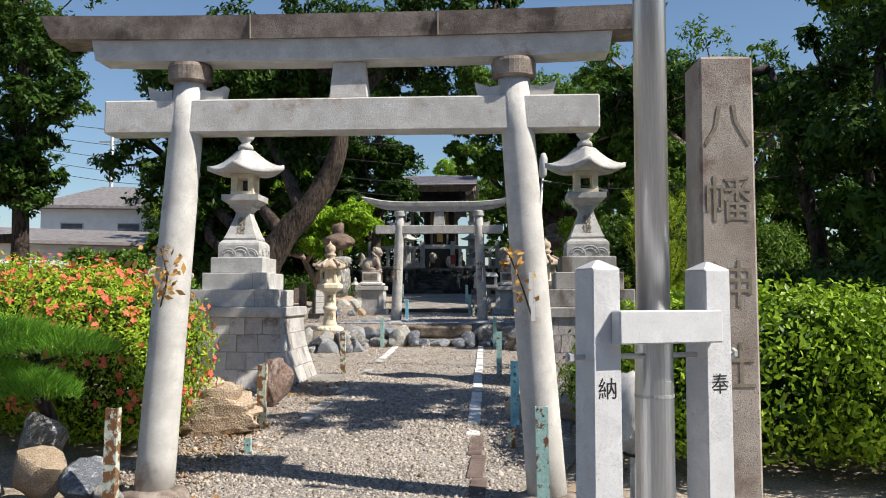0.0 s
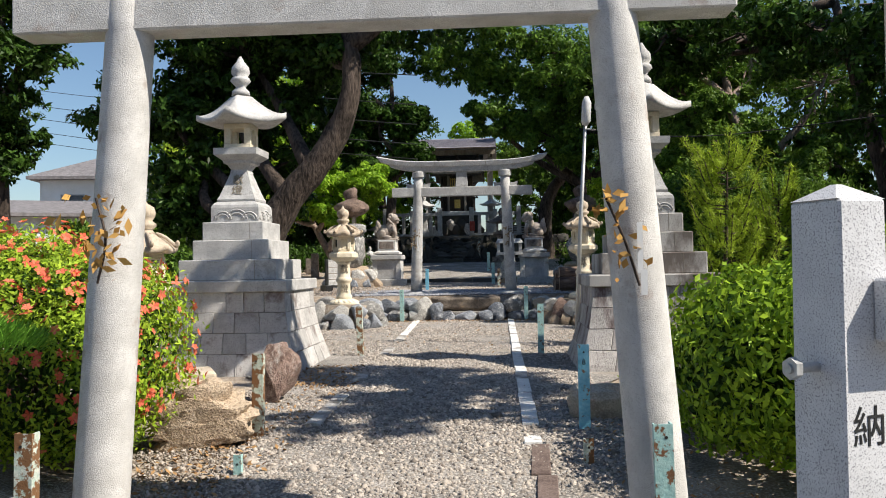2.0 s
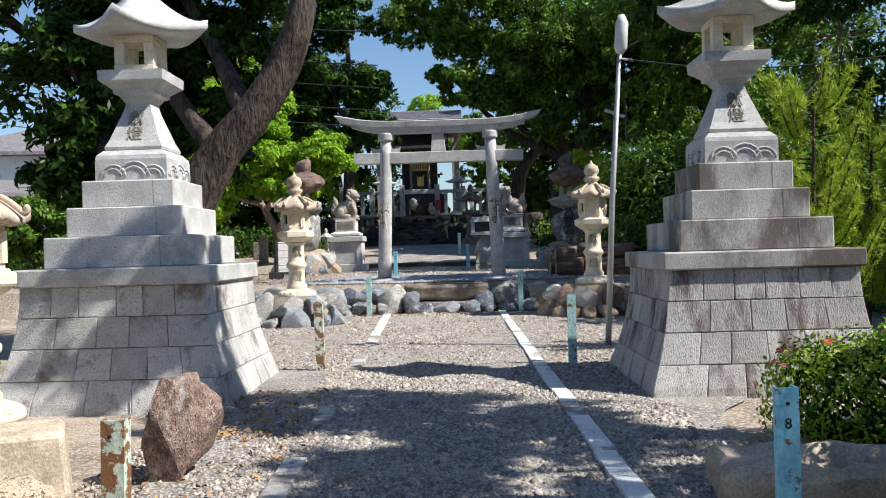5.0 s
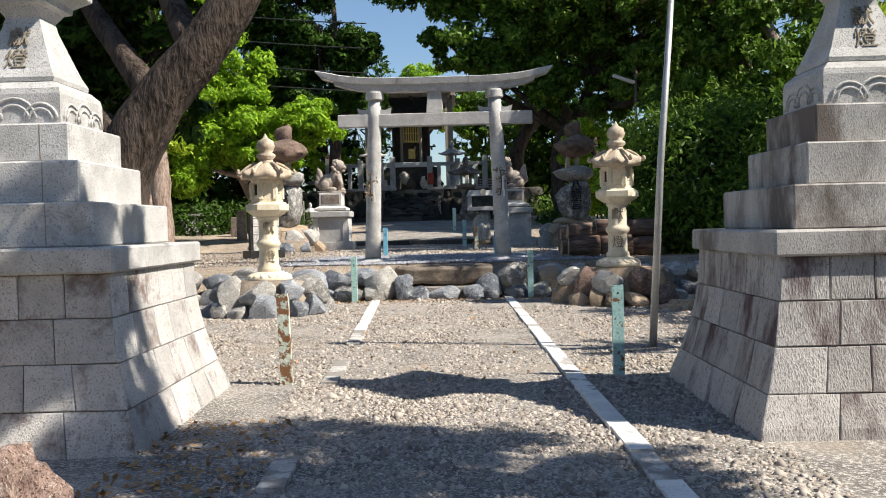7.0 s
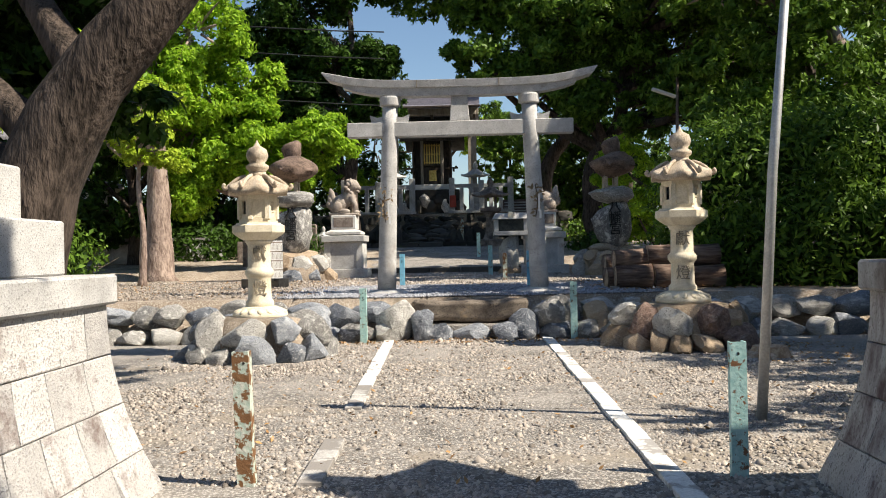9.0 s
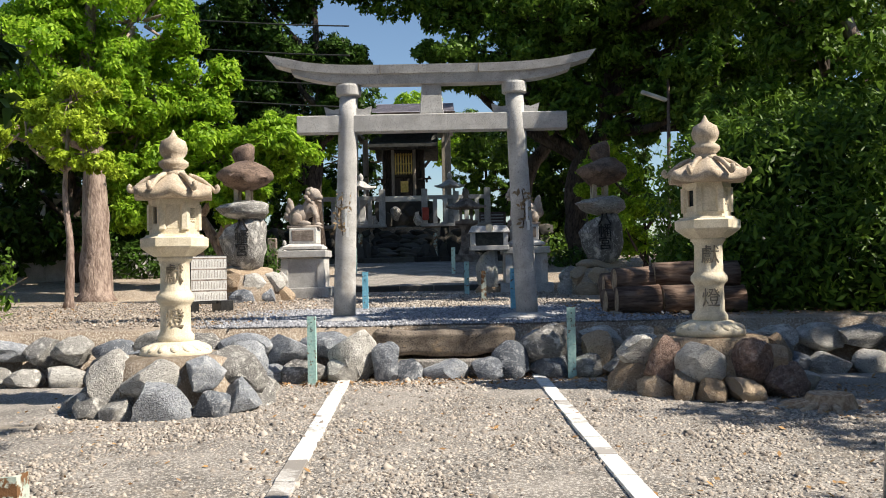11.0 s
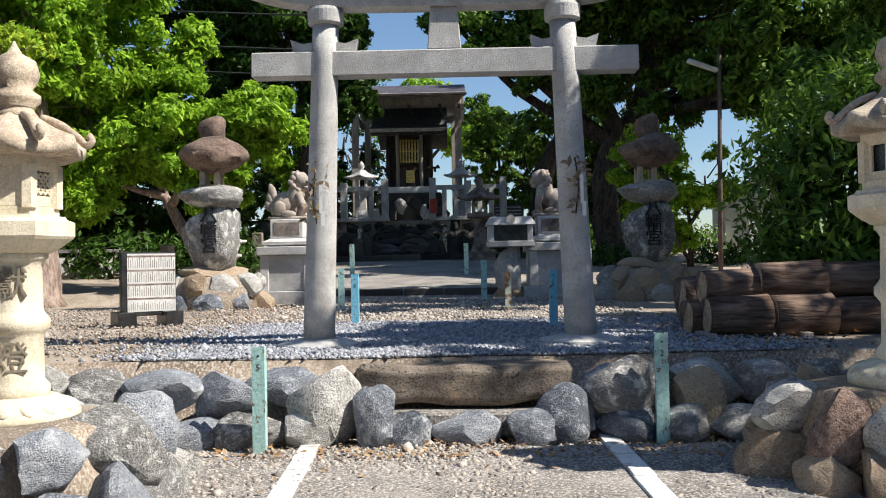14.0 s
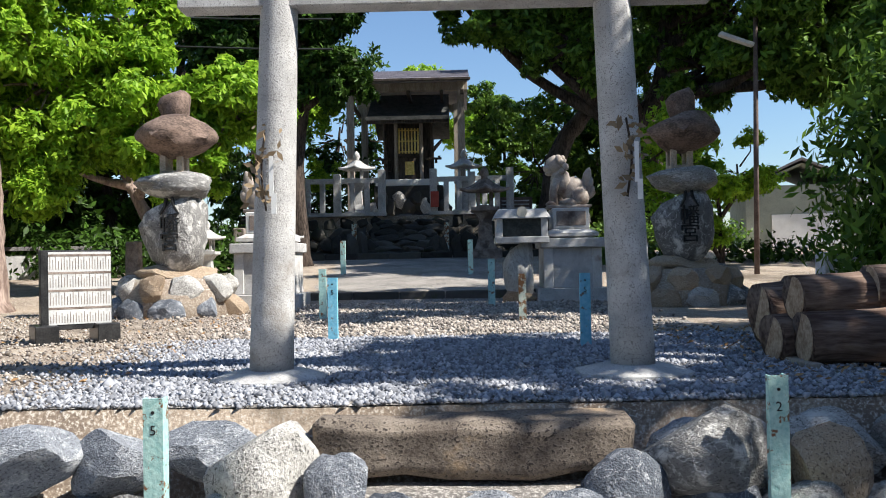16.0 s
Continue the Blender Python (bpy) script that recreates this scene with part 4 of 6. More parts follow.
# ---- cream lanterns on boulder mounds ----
def kasuga(label, x, y, z, rz=0.0, group="cream lanterns", scale=1.0):
    """A six-sided lantern on a round shaft with a lotus foot."""
    t = thing("stone_lantern", label, "stone lantern", x, y, z, rz, group)
    t.scale = (scale * 0.93, scale * 0.93, scale)
    part("lotus_base", lathe([(0.41, -0.03), (0.41, 0.03), (0.38, 0.06), (0.26, 0.13), (0.2, 0.14)], 32), SAND, t, smooth=True)
    bm = bmesh.new()
    for i in range(16):
        a = math.tau * i / 16
        bmesh.ops.create_uvsphere(bm, u_segments=8, v_segments=5, radius=1, matrix=pose(0.32 * math.cos(a), 0.32 * math.sin(a), 0.075, 0, 20, math.degrees(a)) @ Matrix.Diagonal((0.095, 0.06, 0.03, 1)))
    part("petals", bm, SAND, t, smooth=True)
    shaft = part("shaft", lathe([(0.2, 0.13), (0.21, 0.15), (0.21, 0.2), (0.175, 0.24), (0.17, 0.52), (0.19, 0.55), (0.215, 0.58), (0.215, 0.63), (0.19, 0.66), (0.17, 0.69), (0.165, 0.98), (0.19, 1.02), (0.205, 1.03), (0.205, 1.06)], 32), SAND, t, smooth=True)
    for c, zz in (("\u737b", 0.86), ("\u71c8", 0.38)):
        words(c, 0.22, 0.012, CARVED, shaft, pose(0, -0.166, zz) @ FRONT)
    part("platform", lathe([(0.2, 1.06), (0.26, 1.1), (0.32, 1.15), (0.335, 1.17), (0.335, 1.26), (0.29, 1.28), (0.28, 1.3)], 6), SAND, t)
    box_ = part("fire_box", lathe([(0.245, 1.3), (0.245, 1.34), (0.245, 1.36)], 6), SAND, t)
    part("lintel", lathe([(0.25, 1.62), (0.25, 1.68)], 6), SAND, box_)
    for i in range(6):
        a = math.tau * i / 6
        part("corner_post", lathe([(0.05, 1.35), (0.05, 1.63)], 6, a, None, 0.25 * math.cos(a), 0.25 * math.sin(a)), SAND, box_)
    for i in range(6):
        m = pose(0, 0, 0, 0, 0, 60 * i - 60) @ pose(0, -0.222, 0)
        bm = bmesh.new()
        if i % 3 == 2:
            for d in (-1, 1):
                for kk in range(-2, 3):
                    bmesh.ops.create_cube(bm, size=1, matrix=pose(kk * 0.045, 0, 1.51, 0, d * 45, 0) @ Matrix.Diagonal((0.014, 0.02, 0.2, 1)))
            box(bm, -0.11, -0.014, 1.36, 0.11, 0.014, 1.43, 0.004), box(bm, -0.11, -0.014, 1.59, 0.11, 0.014, 1.63, 0.004)
            box(bm, -0.12, -0.014, 1.36, -0.065, 0.014, 1.63, 0.004), box(bm, 0.065, -0.014, 1.36, 0.12, 0.014, 1.63, 0.004)
            part("lattice_panel", bm, SAND, box_, at=m)
        elif i % 3 == 0:
            box(bm, -0.11, -0.014, 1.36, 0.11, 0.014, 1.42, 0.004), box(bm, -0.11, -0.014, 1.6, 0.11, 0.014, 1.63, 0.004)
            box(bm, -0.12, -0.014, 1.36, -0.06, 0.014, 1.63, 0.004), box(bm, 0.06, -0.014, 1.36, 0.12, 0.014, 1.63, 0.004)
            part("window_panel", bm, SAND, box_, at=m)
        else:
            part("panel", box(bm, -0.12, -0.014, 1.36, 0.12, 0.014, 1.63, 0.004), SAND, box_, at=m)
    # Dark solid behind the windows, painting the shade inside the hollow box.
    part("lining", lathe([(0.19, 1.36), (0.19, 1.62)], 6), DARK_INSIDE, box_)
    cap = part("cap", flared_roof(6, 0.43, 1.74, 1.97, 0.07, 0.06, 0.15, curve=0.85), SAND_ROOF, t, "six-sided stone roof with curled corners", True)
    for i in range(6):
        a = math.tau * i / 6
        bm = bmesh.new()
        line = bend([(0.17, 0, 1.96), (0.3, 0, 1.91), (0.41, 0, 1.83), (0.47, 0, 1.78), (0.505, 0, 1.81), (0.48, 0, 1.85)], 4)
        tube(line, [0.022, *[0.028] * (len(line) - 2), 0.02], 8, bm)
        part("scroll", bm, SAND_ROOF, cap, at=pose(0, 0, 0, 0, 0, 60 * i), smooth=True)
    part("finial", lathe([(0.17, 1.95), (0.13, 1.99), (0.12, 2.02), (0.17, 2.06), (0.17, 2.1), (0.11, 2.14), (0.15, 2.19), (0.165, 2.25), (0.14, 2.33), (0.05, 2.38), (0.02, 2.43), (0.005, 2.46)], 20), SAND_ROOF, t, smooth=True)
    return t


def mound(label, x, y, rx, ry, top, seed, mats, fill):
    """A heap of boulders round an earth core; a lantern stands on it."""
    rng = random.Random(seed)
    t = thing("boulder_mound", label, "rock mound", x, y, 0)
    part("core", lathe([(0.97, -0.1), (0.93, 0.3), (0.82, top - 0.03), (0.6, top), (0.3, top + 0.005)], 20), fill, t, smooth=True, at=Matrix.Diagonal((rx * 0.93, ry * 0.93, 1, 1)))
    for zz, hh, inset, n in ((0.13, 0.34, 1.0, 12), (0.41, 0.38, 0.85, 10)):
        a = rng.uniform(0, 0.5)
        stop = a + math.tau - 0.12
        while a < stop:
            q = rng.uniform(0.62, 1.4)
            w = rx * inset * math.tau / n * q
            a += 0.5 * q * math.tau / n
            stone(t, rx * inset * math.cos(a), ry * inset * math.sin(a), zz * top / 0.6 + rng.uniform(-0.03, 0.04), w * 1.1, 0.42, hh * rng.uniform(0.8, 1.4), rng.choice(mats), rng.randrange(9999), turn=math.degrees(a) + 90 + rng.uniform(-15, 15), tilt=18)
            a += 0.5 * q * math.tau / n
    return t


mound("mound of grey and tan boulders under a cream lantern", -4.38, 22.3, 0.86, 0.8, 0.6, 31, (ROCK, ROCK, ROCK, ROCK_TAN, ROCK_BLUE, ROCK_BLUE), SOIL)
mound("mound of brown and grey boulders under a cream lantern", 1.38, 22.7, 0.84, 0.8, 0.66, 32, (ROCK_TAN, ROCK_RED, ROCK, ROCK_TAN), ROCK_TAN)
kasuga("cream sandstone lantern with six-sided roof, sunlit", -4.38, 22.3, 0.6, 15, scale=0.965)
kasuga("cream sandstone lantern with six-sided roof before dark shrubs", 1.36, 22.6, 0.69, -10, scale=0.965)
kasuga("weathered low stone lantern behind the azaleas", -5.15, 12.9, 0.14, 5, "", 0.93)
r = thing("boulder", "flat rock under the low lantern", "boulder", -5.15, 12.9, 0)
stone(r, 0, 0, 0.0, 1.1, 0.9, 0.36, ROCK, 17, "rock", turn=0, tilt=0)


# ---- rock lanterns beside the terrace path ----
def rock_lantern(label, x, y, z, seed, cap_w, tiers):
    t = thing("natural_stone_lantern", label, "stone lantern", x, y, z, group="natural stone lanterns")
    base = thing("boulder_mound", "low heap of boulders under a natural stone lantern", "rock mound", x, y, z)
    part("core", lathe([(0.92, -0.1), (0.85, 0.4), (0.7, 0.66), (0.2, 0.68)], 18), SOIL, base, smooth=True)
    rng = random.Random(seed)
    for i in range(9):
        a = math.tau * i / 9
        stone(base, 0.85 * math.cos(a), 0.8 * math.sin(a), 0.18, 0.6, 0.4, 0.4, rng.choice((ROCK, ROCK_TAN, ROCK_BLUE)), rng.randrange(9999), turn=math.degrees(a) + 90)
        stone(base, 0.74 * math.cos(a + 0.35), 0.7 * math.sin(a + 0.35), 0.5, 0.55, 0.42, 0.42, rng.choice((ROCK, ROCK_TAN)), rng.randrange(9999), turn=math.degrees(a) + 110)
    stone(t, 0, 0, 0.77, 1.15, 0.8, 0.26, ROCK_TAN, 12, "foot_slab", turn=5, tilt=2, rounded=True)
    body = stone(t, 0, 0, 1.5, 1.0, 0.8, 1.32, ROCK, 25, "body_stone", turn=0, tilt=2, rounded=True)
    for c, zz in (("\u516b", 1.82), ("\u5e61", 1.54), ("\u5bae", 1.24)):
        words(c, 0.34, 0.05, INK, t, pose(0.04, -0.4, zz) @ FRONT, label="dark carved character")
    stone(t, 0, 0, 2.22, 1.12, 0.95, 0.46, ROCK, 13, "middle_slab", turn=0, tilt=2, rounded=True)
    fire_box(t, 0.19, 2.36, 2.8, 0.1, 0.07, SAND_ROOF)
    stone(t, 0, 0, 3.02, cap_w * 1.12, 1.2, 0.62, CAPROCK, 16, "cap_stone", turn=0, tilt=3, rounded=True)
    stone(t, 0.02, 0, 3.52, 0.48, 0.44, 0.6, CAPROCK, 19, "top_stone", turn=0, tilt=4, rounded=True)


rock_lantern("lantern of stacked natural stones with dark carved writing", -6.25, 33.2, 0.68, 41, 1.1, 3)
rock_lantern("lantern of stacked natural stones in the shade, carved writing", 2.25, 33.9, 0.68, 42, 1.08, 3)


# ---- guardian dogs on pedestals: plain statues ----
def guardian(label, x, y, z, face):
    ped = thing("statue_pedestal", "pale granite pedestal with a moulded top slab", "pedestal", x, y, z, group="pedestals")
    part("foot", boxed(-0.68, -0.6, -0.1, 0.68, 0.6, 0.26, 0.015), GRANITE_GREY, ped)
    part("die", boxed(-0.5, -0.45, 0.26, 0.5, 0.45, 1.02, 0.012), GRANITE_GREY, ped)
    for sx in (-1, 1):
        part("corner_post", boxed(sx * 0.46 - 0.09, -0.475, 0.262, sx * 0.46 + 0.09, 0.475, 1.018, 0.01), GRANITE, ped)
    part("top_slab", boxed(-0.61, -0.56, 1.02, 0.61, 0.56, 1.2, 0.015), GRANITE_GREY, ped)
    part("rounded_plinth", lathe([(0.36, 1.2), (0.5, 1.24), (0.5, 1.3), (0.38, 1.36), (0.34, 1.38)], 4, math.pi / 4), GRANITE, ped)
    part("carved_plinth", boxed(-0.35, -0.36, 1.38, 0.35, 0.36, 1.78, 0.015), GRANITE, ped)
    part("carved_panel", boxed(-0.28, -0.372, 1.44, 0.28, -0.35, 1.72, 0.01), GRANITE_TOP, ped)
    st = bmesh.new()
    f = face

    def ball(px, py, pz, sx, sy, sz, ry=0):
        bmesh.ops.create_icosphere(st, subdivisions=2, radius=1, matrix=pose(px * f, py, pz, 0, ry * f, 0) @ Matrix.Diagonal((sx, sy, sz, 1)))
    box(st, -0.42, -0.24, 1.78, 0.42, 0.24, 1.84, 0.01)
    ball(-0.12, 0, 2.12, 0.26, 0.2, 0.3, 25), ball(0.12, 0, 2.3, 0.2, 0.19, 0.3, 20), ball(-0.2, 0, 2.0, 0.22, 0.23, 0.2)
    ball(0.24, 0, 2.64, 0.2, 0.18, 0.19), ball(0.38, 0, 2.58, 0.1, 0.12, 0.09), ball(0.36, 0, 2.48, 0.09, 0.1, 0.05)
    for sy in (-1, 1):
        tube([(0.22 * f, sy * 0.12, 2.35), (0.3 * f, sy * 0.12, 2.1), (0.28 * f, sy * 0.12, 1.84)], [0.09, 0.07, 0.075], 10, st)
        ball(0.33, sy * 0.12, 1.88, 0.11, 0.08, 0.06), ball(0.0, sy * 0.2, 1.9, 0.18, 0.07, 0.08), ball(-0.18, sy * 0.2, 2.02, 0.15, 0.08, 0.17)
        ball(0.2, sy * 0.18, 2.72, 0.05, 0.03, 0.08)
    for i in range(14):
        a = math.tau * i / 14
        ball(0.14 + 0.07 * math.cos(a * 3), 0.19 * math.cos(a), 2.58 + 0.2 * math.sin(a), 0.07, 0.06, 0.07)
    for dx, dz, h in ((-0.4, 2.2, 0.2), (-0.36, 2.35, 0.24), (-0.44, 2.1, 0.14)):
        ball(dx, 0, dz, 0.09, 0.08, h, -15)
    for v in st.verts:
        v.co += Vector((noise.noise(v.co * 9), noise.noise(v.co * 9 + Vector((5, 0, 0))), noise.noise(v.co * 9 + Vector((0, 5, 0))))) * 0.022
    me = mesh_of(st, "guardian_statue", True)
    me.materials.append(GRANITE_PILLAR)
    s = tagged(new("guardian_statue", me), label, "statue", "guardian statues")
    s.matrix_basis = pose(x, y, z)


guardian("carved grey stone seated guardian beast on a pedestal", -5.15, 35.2, 0.74, 1)
guardian("carved pale stone seated guardian beast on a pedestal", 0.58, 35.8, 0.74, -1)

# offering box on a boulder
bx = thing("offering_box", "pale stone offertory box with dark glass front on a boulder", "offering box", -0.38, 35.5, 0.72)
stone(bx, 0, 0, 0.12, 0.75, 0.6, 0.3, ROCK_TAN, 7, "foot_stone", turn=0, tilt=2)
stone(bx, 0, 0, 0.62, 0.62, 0.5, 1.05, ROCK, 9, "pillar_stone", turn=0, tilt=2, rounded=True)
part("tray", boxed(-0.5, -0.38, 1.14, 0.5, 0.38, 1.26, 0.01), GRANITE_GREY, bx)
for sx in (-1, 1):
    part("side", boxed(sx * 0.42 - 0.06, -0.34, 1.26, sx * 0.42 + 0.06, 0.34, 1.6, 0.008), GRANITE, bx)
part("glass_front", boxed(-0.36, -0.3, 1.262, 0.36, 0.3, 1.6, 0), DARK_INSIDE, bx, "dark glass front")
part("lid", boxed(-0.54, -0.42, 1.6, 0.54, 0.42, 1.78, 0.012, top=0.82), GRANITE_GREY, bx)
part("crest", lathe([(0.1, 0.0), (0.1, 0.03)], 16), SAND, bx, at=pose(0, -0.385, 1.72, 90, 0, 0))

# inscribed notice board of black stone
sg = thing("notice_stone", "black stone board with pale engraved plate on two feet", "notice board", -5.88, 28.7, 0.73, 34)
part("board", boxed(-0.37, -0.06, 0.14, 0.37, 0.06, 1.02, 0.008), BLACK, sg)
part("plate", boxed(-0.29, -0.068, 0.2, 0.36, -0.0605, 1.0, 0), PALE_PLATE, sg, "pale plate of engraved text")
for rrow in range(4):
    for ccol in range(22):
        h = 0.155 if rrow else 0.12
        part("text_bar", boxed(-0.275 + ccol * 0.029, -0.0705, 0.22 + rrow * 0.195, -0.268 + ccol * 0.029, -0.0685, 0.22 + rrow * 0.195 + h * (0.6 + 0.4 * ((ccol * 7 + rrow * 3) % 5) / 4), 0), GRANITE_TOP, sg)
    part("shade_bar", boxed(-0.29, -0.0703, 0.2 + rrow * 0.195 + 0.165, 0.36, -0.0684, 0.2 + rrow * 0.195 + 0.19, 0), GRANITE_TOP, sg)
for sx in (-0.33, 0.3):
    part("foot", boxed(sx - 0.12, -0.25, -0.05, sx + 0.12, 0.25, 0.2, 0.01), BLACK, sg)

# ---- stacked logs ----
rng = random.Random(8)
for i, (x, z, y, r, ln) in enumerate(((0.98, 0.95, 25.9, 0.21, 0.62), (1.62, 0.95, 25.9, 0.22, 0.62), (2.25, 0.93, 26.0, 0.2, 0.6), (0.98, 1.24, 26.1, 0.19, 0.6), (1.58, 1.3, 26.05, 0.2, 0.66), (0.75, 1.1, 26.6, 0.26, 0.3),
                                      (0.72, 0.92, 26.25, 0.2, 0.32), (2.2, 1.3, 26.1, 0.19, 0.6), (1.2, 1.2, 26.6, 0.22, 0.7), (1.9, 1.2, 26.6, 0.22, 0.7), (1.3, 0.9, 26.5, 0.2, 0.8), (2.0, 0.9, 26.5, 0.2, 0.7))):
    t = thing("log", "sawn length of brown log in a pile", "log", x + 0.3, y - 0.2, z - 0.03, rng.uniform(-4, 4), "log pile")
    part("bark", tube([(-ln / 2, 0, 0), (-ln / 6, 0.01, 0.006), (ln / 6, 0, 0), (ln / 2, 0, 0)], [r, r * 0.97, r * 0.98, r], 18, rough=0.12), LOG_BARK, t, smooth=True)
    for s in (-1, 1):
        part("end", lathe([(r * 0.9, 0), (r * 0.88, 0.006)], 16), LOG_END, t, "pale sawn end grain", at=pose(s * ln / 2, 0, 0, 0, 90 * s, 0))
for x, z in ((0.95, 0.75), (1.9, 0.75)):
    bl = thing("timber_batten", "grey timber batten under the log pile", "timber", x, 25.95, 0.7)
    part("batten", boxed(-0.05, -0.5, 0, 0.05, 0.5, 0.06, 0.006), WOOD_GREY, bl)


# ---- painted steel posts along the approach ----
def steel_post(x, y, h, material, label, number="", w=0.1, lean=0.0, rz=0, z=None, foot=False):
    t = thing("steel_post", label, "post", x, y, (lie(x, y) if z is None else z) - 0.02, rz, "rope posts")
    prof = [(-w / 2, -0.004), (w / 2, -0.004), (w / 2, w * 0.75), (w / 2 - 0.009, w * 0.75), (w / 2 - 0.009, 0.004), (-w / 2 + 0.009, 0.004), (-w / 2 + 0.009, w * 0.4), (-w / 2, w * 0.4)]
    bm = bmesh.new()
    lo, hi = [[bm.verts.new((px, py, pz)) for px, py in prof] for pz in (-0.1, h)]
    bm.faces.new(lo[::-1]), bm.faces.new(hi)
    for i in range(8):
        bm.faces.new((lo[i], lo[(i + 1) % 8], hi[(i + 1) % 8], hi[i]))
    part("angle_bar", bm, material, t, at=pose(0, 0, 0, 0, lean, 0))
    part("bolt_hole", lathe([(0.009, 0), (0.009, 0.003)], 10), INK, t, at=pose(0, -0.003, h - 0.07, 90, 0, 0))
    if number:
        words(number, 0.07, 0.001, INK, t, pose(0, -0.0055, h - 0.16) @ FRONT, "number")
    if foot:
        part("concrete_foot", boxed(-0.25, -0.2, -0.05, 0.3, 0.2, 0.035, 0.02), GRANITE_PILLAR, t, "mossy concrete foot")
    return t


steel_post(-3.07, 6.62, 0.88, PAINT_RUST, "rusted steel post with flaking pale paint by the gate", lean=1)
steel_post(0.38, 6.75, 0.9, PAINT_TEAL, "teal painted angle-steel post by the gate", lean=-1)
steel_post(-2.71, 9.7, 0.78, PAINT_RUST, "rusted steel post with flaking paint beside rocks", lean=1)
steel_post(0.23, 9.9, 0.8, PAINT_BLUE, "light blue painted steel post with a number", "8")
steel_post(-2.53, 8.6, 0.2, PAINT_TEAL, "short pale painted steel stub in the gravel", w=0.06)
steel_post(0.17, 8.9, 0.24, PAINT_RUST, "short broken rusted post stub", w=0.08)
steel_post(-2.88, 16.0, 0.86, PAINT_RUST, "rusted brown steel post in the gravel", lean=-1.5)
steel_post(0.08, 16.1, 0.86, PAINT_TEAL, "pale green rust-speckled steel post", foot=False)
steel_post(-3.14, 23.5, 0.86, PAINT_TEAL, "teal steel post on a concrete foot", "5", foot=True)
steel_post(0.0, 23.65, 0.9, PAINT_TEAL, "teal steel post before the boulders", "2", foot=False)
steel_post(-0.4, 27.4, 0.72, PAINT_BLUE, "blue painted steel post with a number", "5")
steel_post(-2.95, 28.3, 0.7, PAINT_BLUE, "blue painted steel post on the terrace", "5")
steel_post(-3.55, 31.4, 0.76, PAINT_TEAL, "pale teal steel post on the terrace")
steel_post(-1.01, 34.2, 0.86, PAINT_TEAL, "pale teal steel post on the terrace", w=0.12)
steel_post(-0.75, 30.6, 0.66, PAINT_RUST, "rusted bare steel post on the terrace")
steel_post(-1.29, 39.1, 0.85, PAINT_TEAL, "pale teal steel post by the ramp", w=0.12)
steel_post(-4.35, 39.6, 0.85, PAINT_TEAL, "pale teal steel post by the ramp", w=0.12)
for x in (-4.7, -1.9):
    steel_post(x, 44.8, 1.05, PAINT_RUST, "bare grey steel post at the foot of the hall steps", w=0.14)

# ---- name pillar, flagpole and its stand ----
pl = thing("name_pillar", "tall weathered granite pillar with the shrine's carved name", "stone pillar", 1.54, 5.85, -0.1, 2)
shaft = part("shaft", boxed(-0.19, -0.2, -0.2, 0.19, 0.2, 3.2, 0.015, top=0.93), GRANITE_PILLAR, pl)
part("top", lathe([(0.17, 3.2), (0.05, 3.24)], 4, math.pi / 4), GRANITE_PILLAR, pl)
for c, zz in (("\u516b", 2.72), ("\u5e61", 2.22), ("\u795e", 1.66), ("\u793e", 1.12)):
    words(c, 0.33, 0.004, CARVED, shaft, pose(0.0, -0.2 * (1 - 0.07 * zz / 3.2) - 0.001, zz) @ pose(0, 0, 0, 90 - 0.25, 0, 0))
fr = thing("footing_rock", "flat brown rock at the foot of the name pillar", "rock", 1.62, 5.85, -0.22)
stone(fr, 0.1, 0, 0.02, 1.5, 1.1, 0.3, ROCK_RED, 15, "rock", turn=0, tilt=1)

st = thing("flagpole_stand", "two speckled granite posts with a stone crossbar", "flagpole stand", 0.945, 5.1, -0.1, 24)
for s, c in ((-1, "\u7d0d"), (1, "\u5949")):
    p = part("post", boxed(s * 0.385 - 0.097, -0.11, -0.3, s * 0.385 + 0.097, 0.11, 1.76, 0.008, top=0.93), GRANITE_NEW, st)
    part("cap", lathe([(0.095, 1.76), (0.012, 1.81)], 4, math.pi / 4, cx=s * 0.385), GRANITE_NEW, p)
    words(c, 0.13, 0.001, INK, p, pose(s * 0.385, -0.1062, 1.07) @ FRONT, label="black painted character")
part("crossbar", boxed(-0.36, -0.2, 1.33, 0.34, -0.1045, 1.52, 0.008), GRANITE_NEW, st)
part("through_bolt", lathe([(0.016, -0.59), (0.016, 0.59)], 10), ZINC, st, at=pose(0, 0.0, 1.25, 0, 90, 0))
for s in (-1, 1):
    part("nut", lathe([(0.03, -0.012), (0.03, 0.012)], 6), ZINC, st, at=pose(s * 0.57, 0, 1.25, 0, 90, 0))
fp = thing("flagpole", "shiny steel flagpole held between granite posts", "flagpole", 0.95, 5.15, -0.1)
part("lower_tube", lathe([(0.115, -0.3), (0.115, 1.1), (0.112, 1.1), (0.112, 1.5), (0.108, 1.5)], 32), STEEL, fp, smooth=False)
part("upper_tube", lathe([(0.1, 1.5), (0.098, 4.0), (0.09, 7.0), (0.07, 9.0), (0.02, 9.05)], 32), STEEL, fp, smooth=True)
part("band", lathe([(0.118, 1.0), (0.118, 1.02)], 32), ZINC, fp)
cv = thing("wrapped_lamp", "lamp wrapped in a grey plastic cover by the pole", "covered lamp", 0.92, 5.75, 0.45)
cm = rock_mesh(77, 3, 0.25, 2)
cm.materials.append(CLOTH)
part("cover", cm, None, cv, at=pose(0, 0, 0.25, 0, 0, 0) @ Matrix.Diagonal((0.34, 0.34, 0.56, 1)))
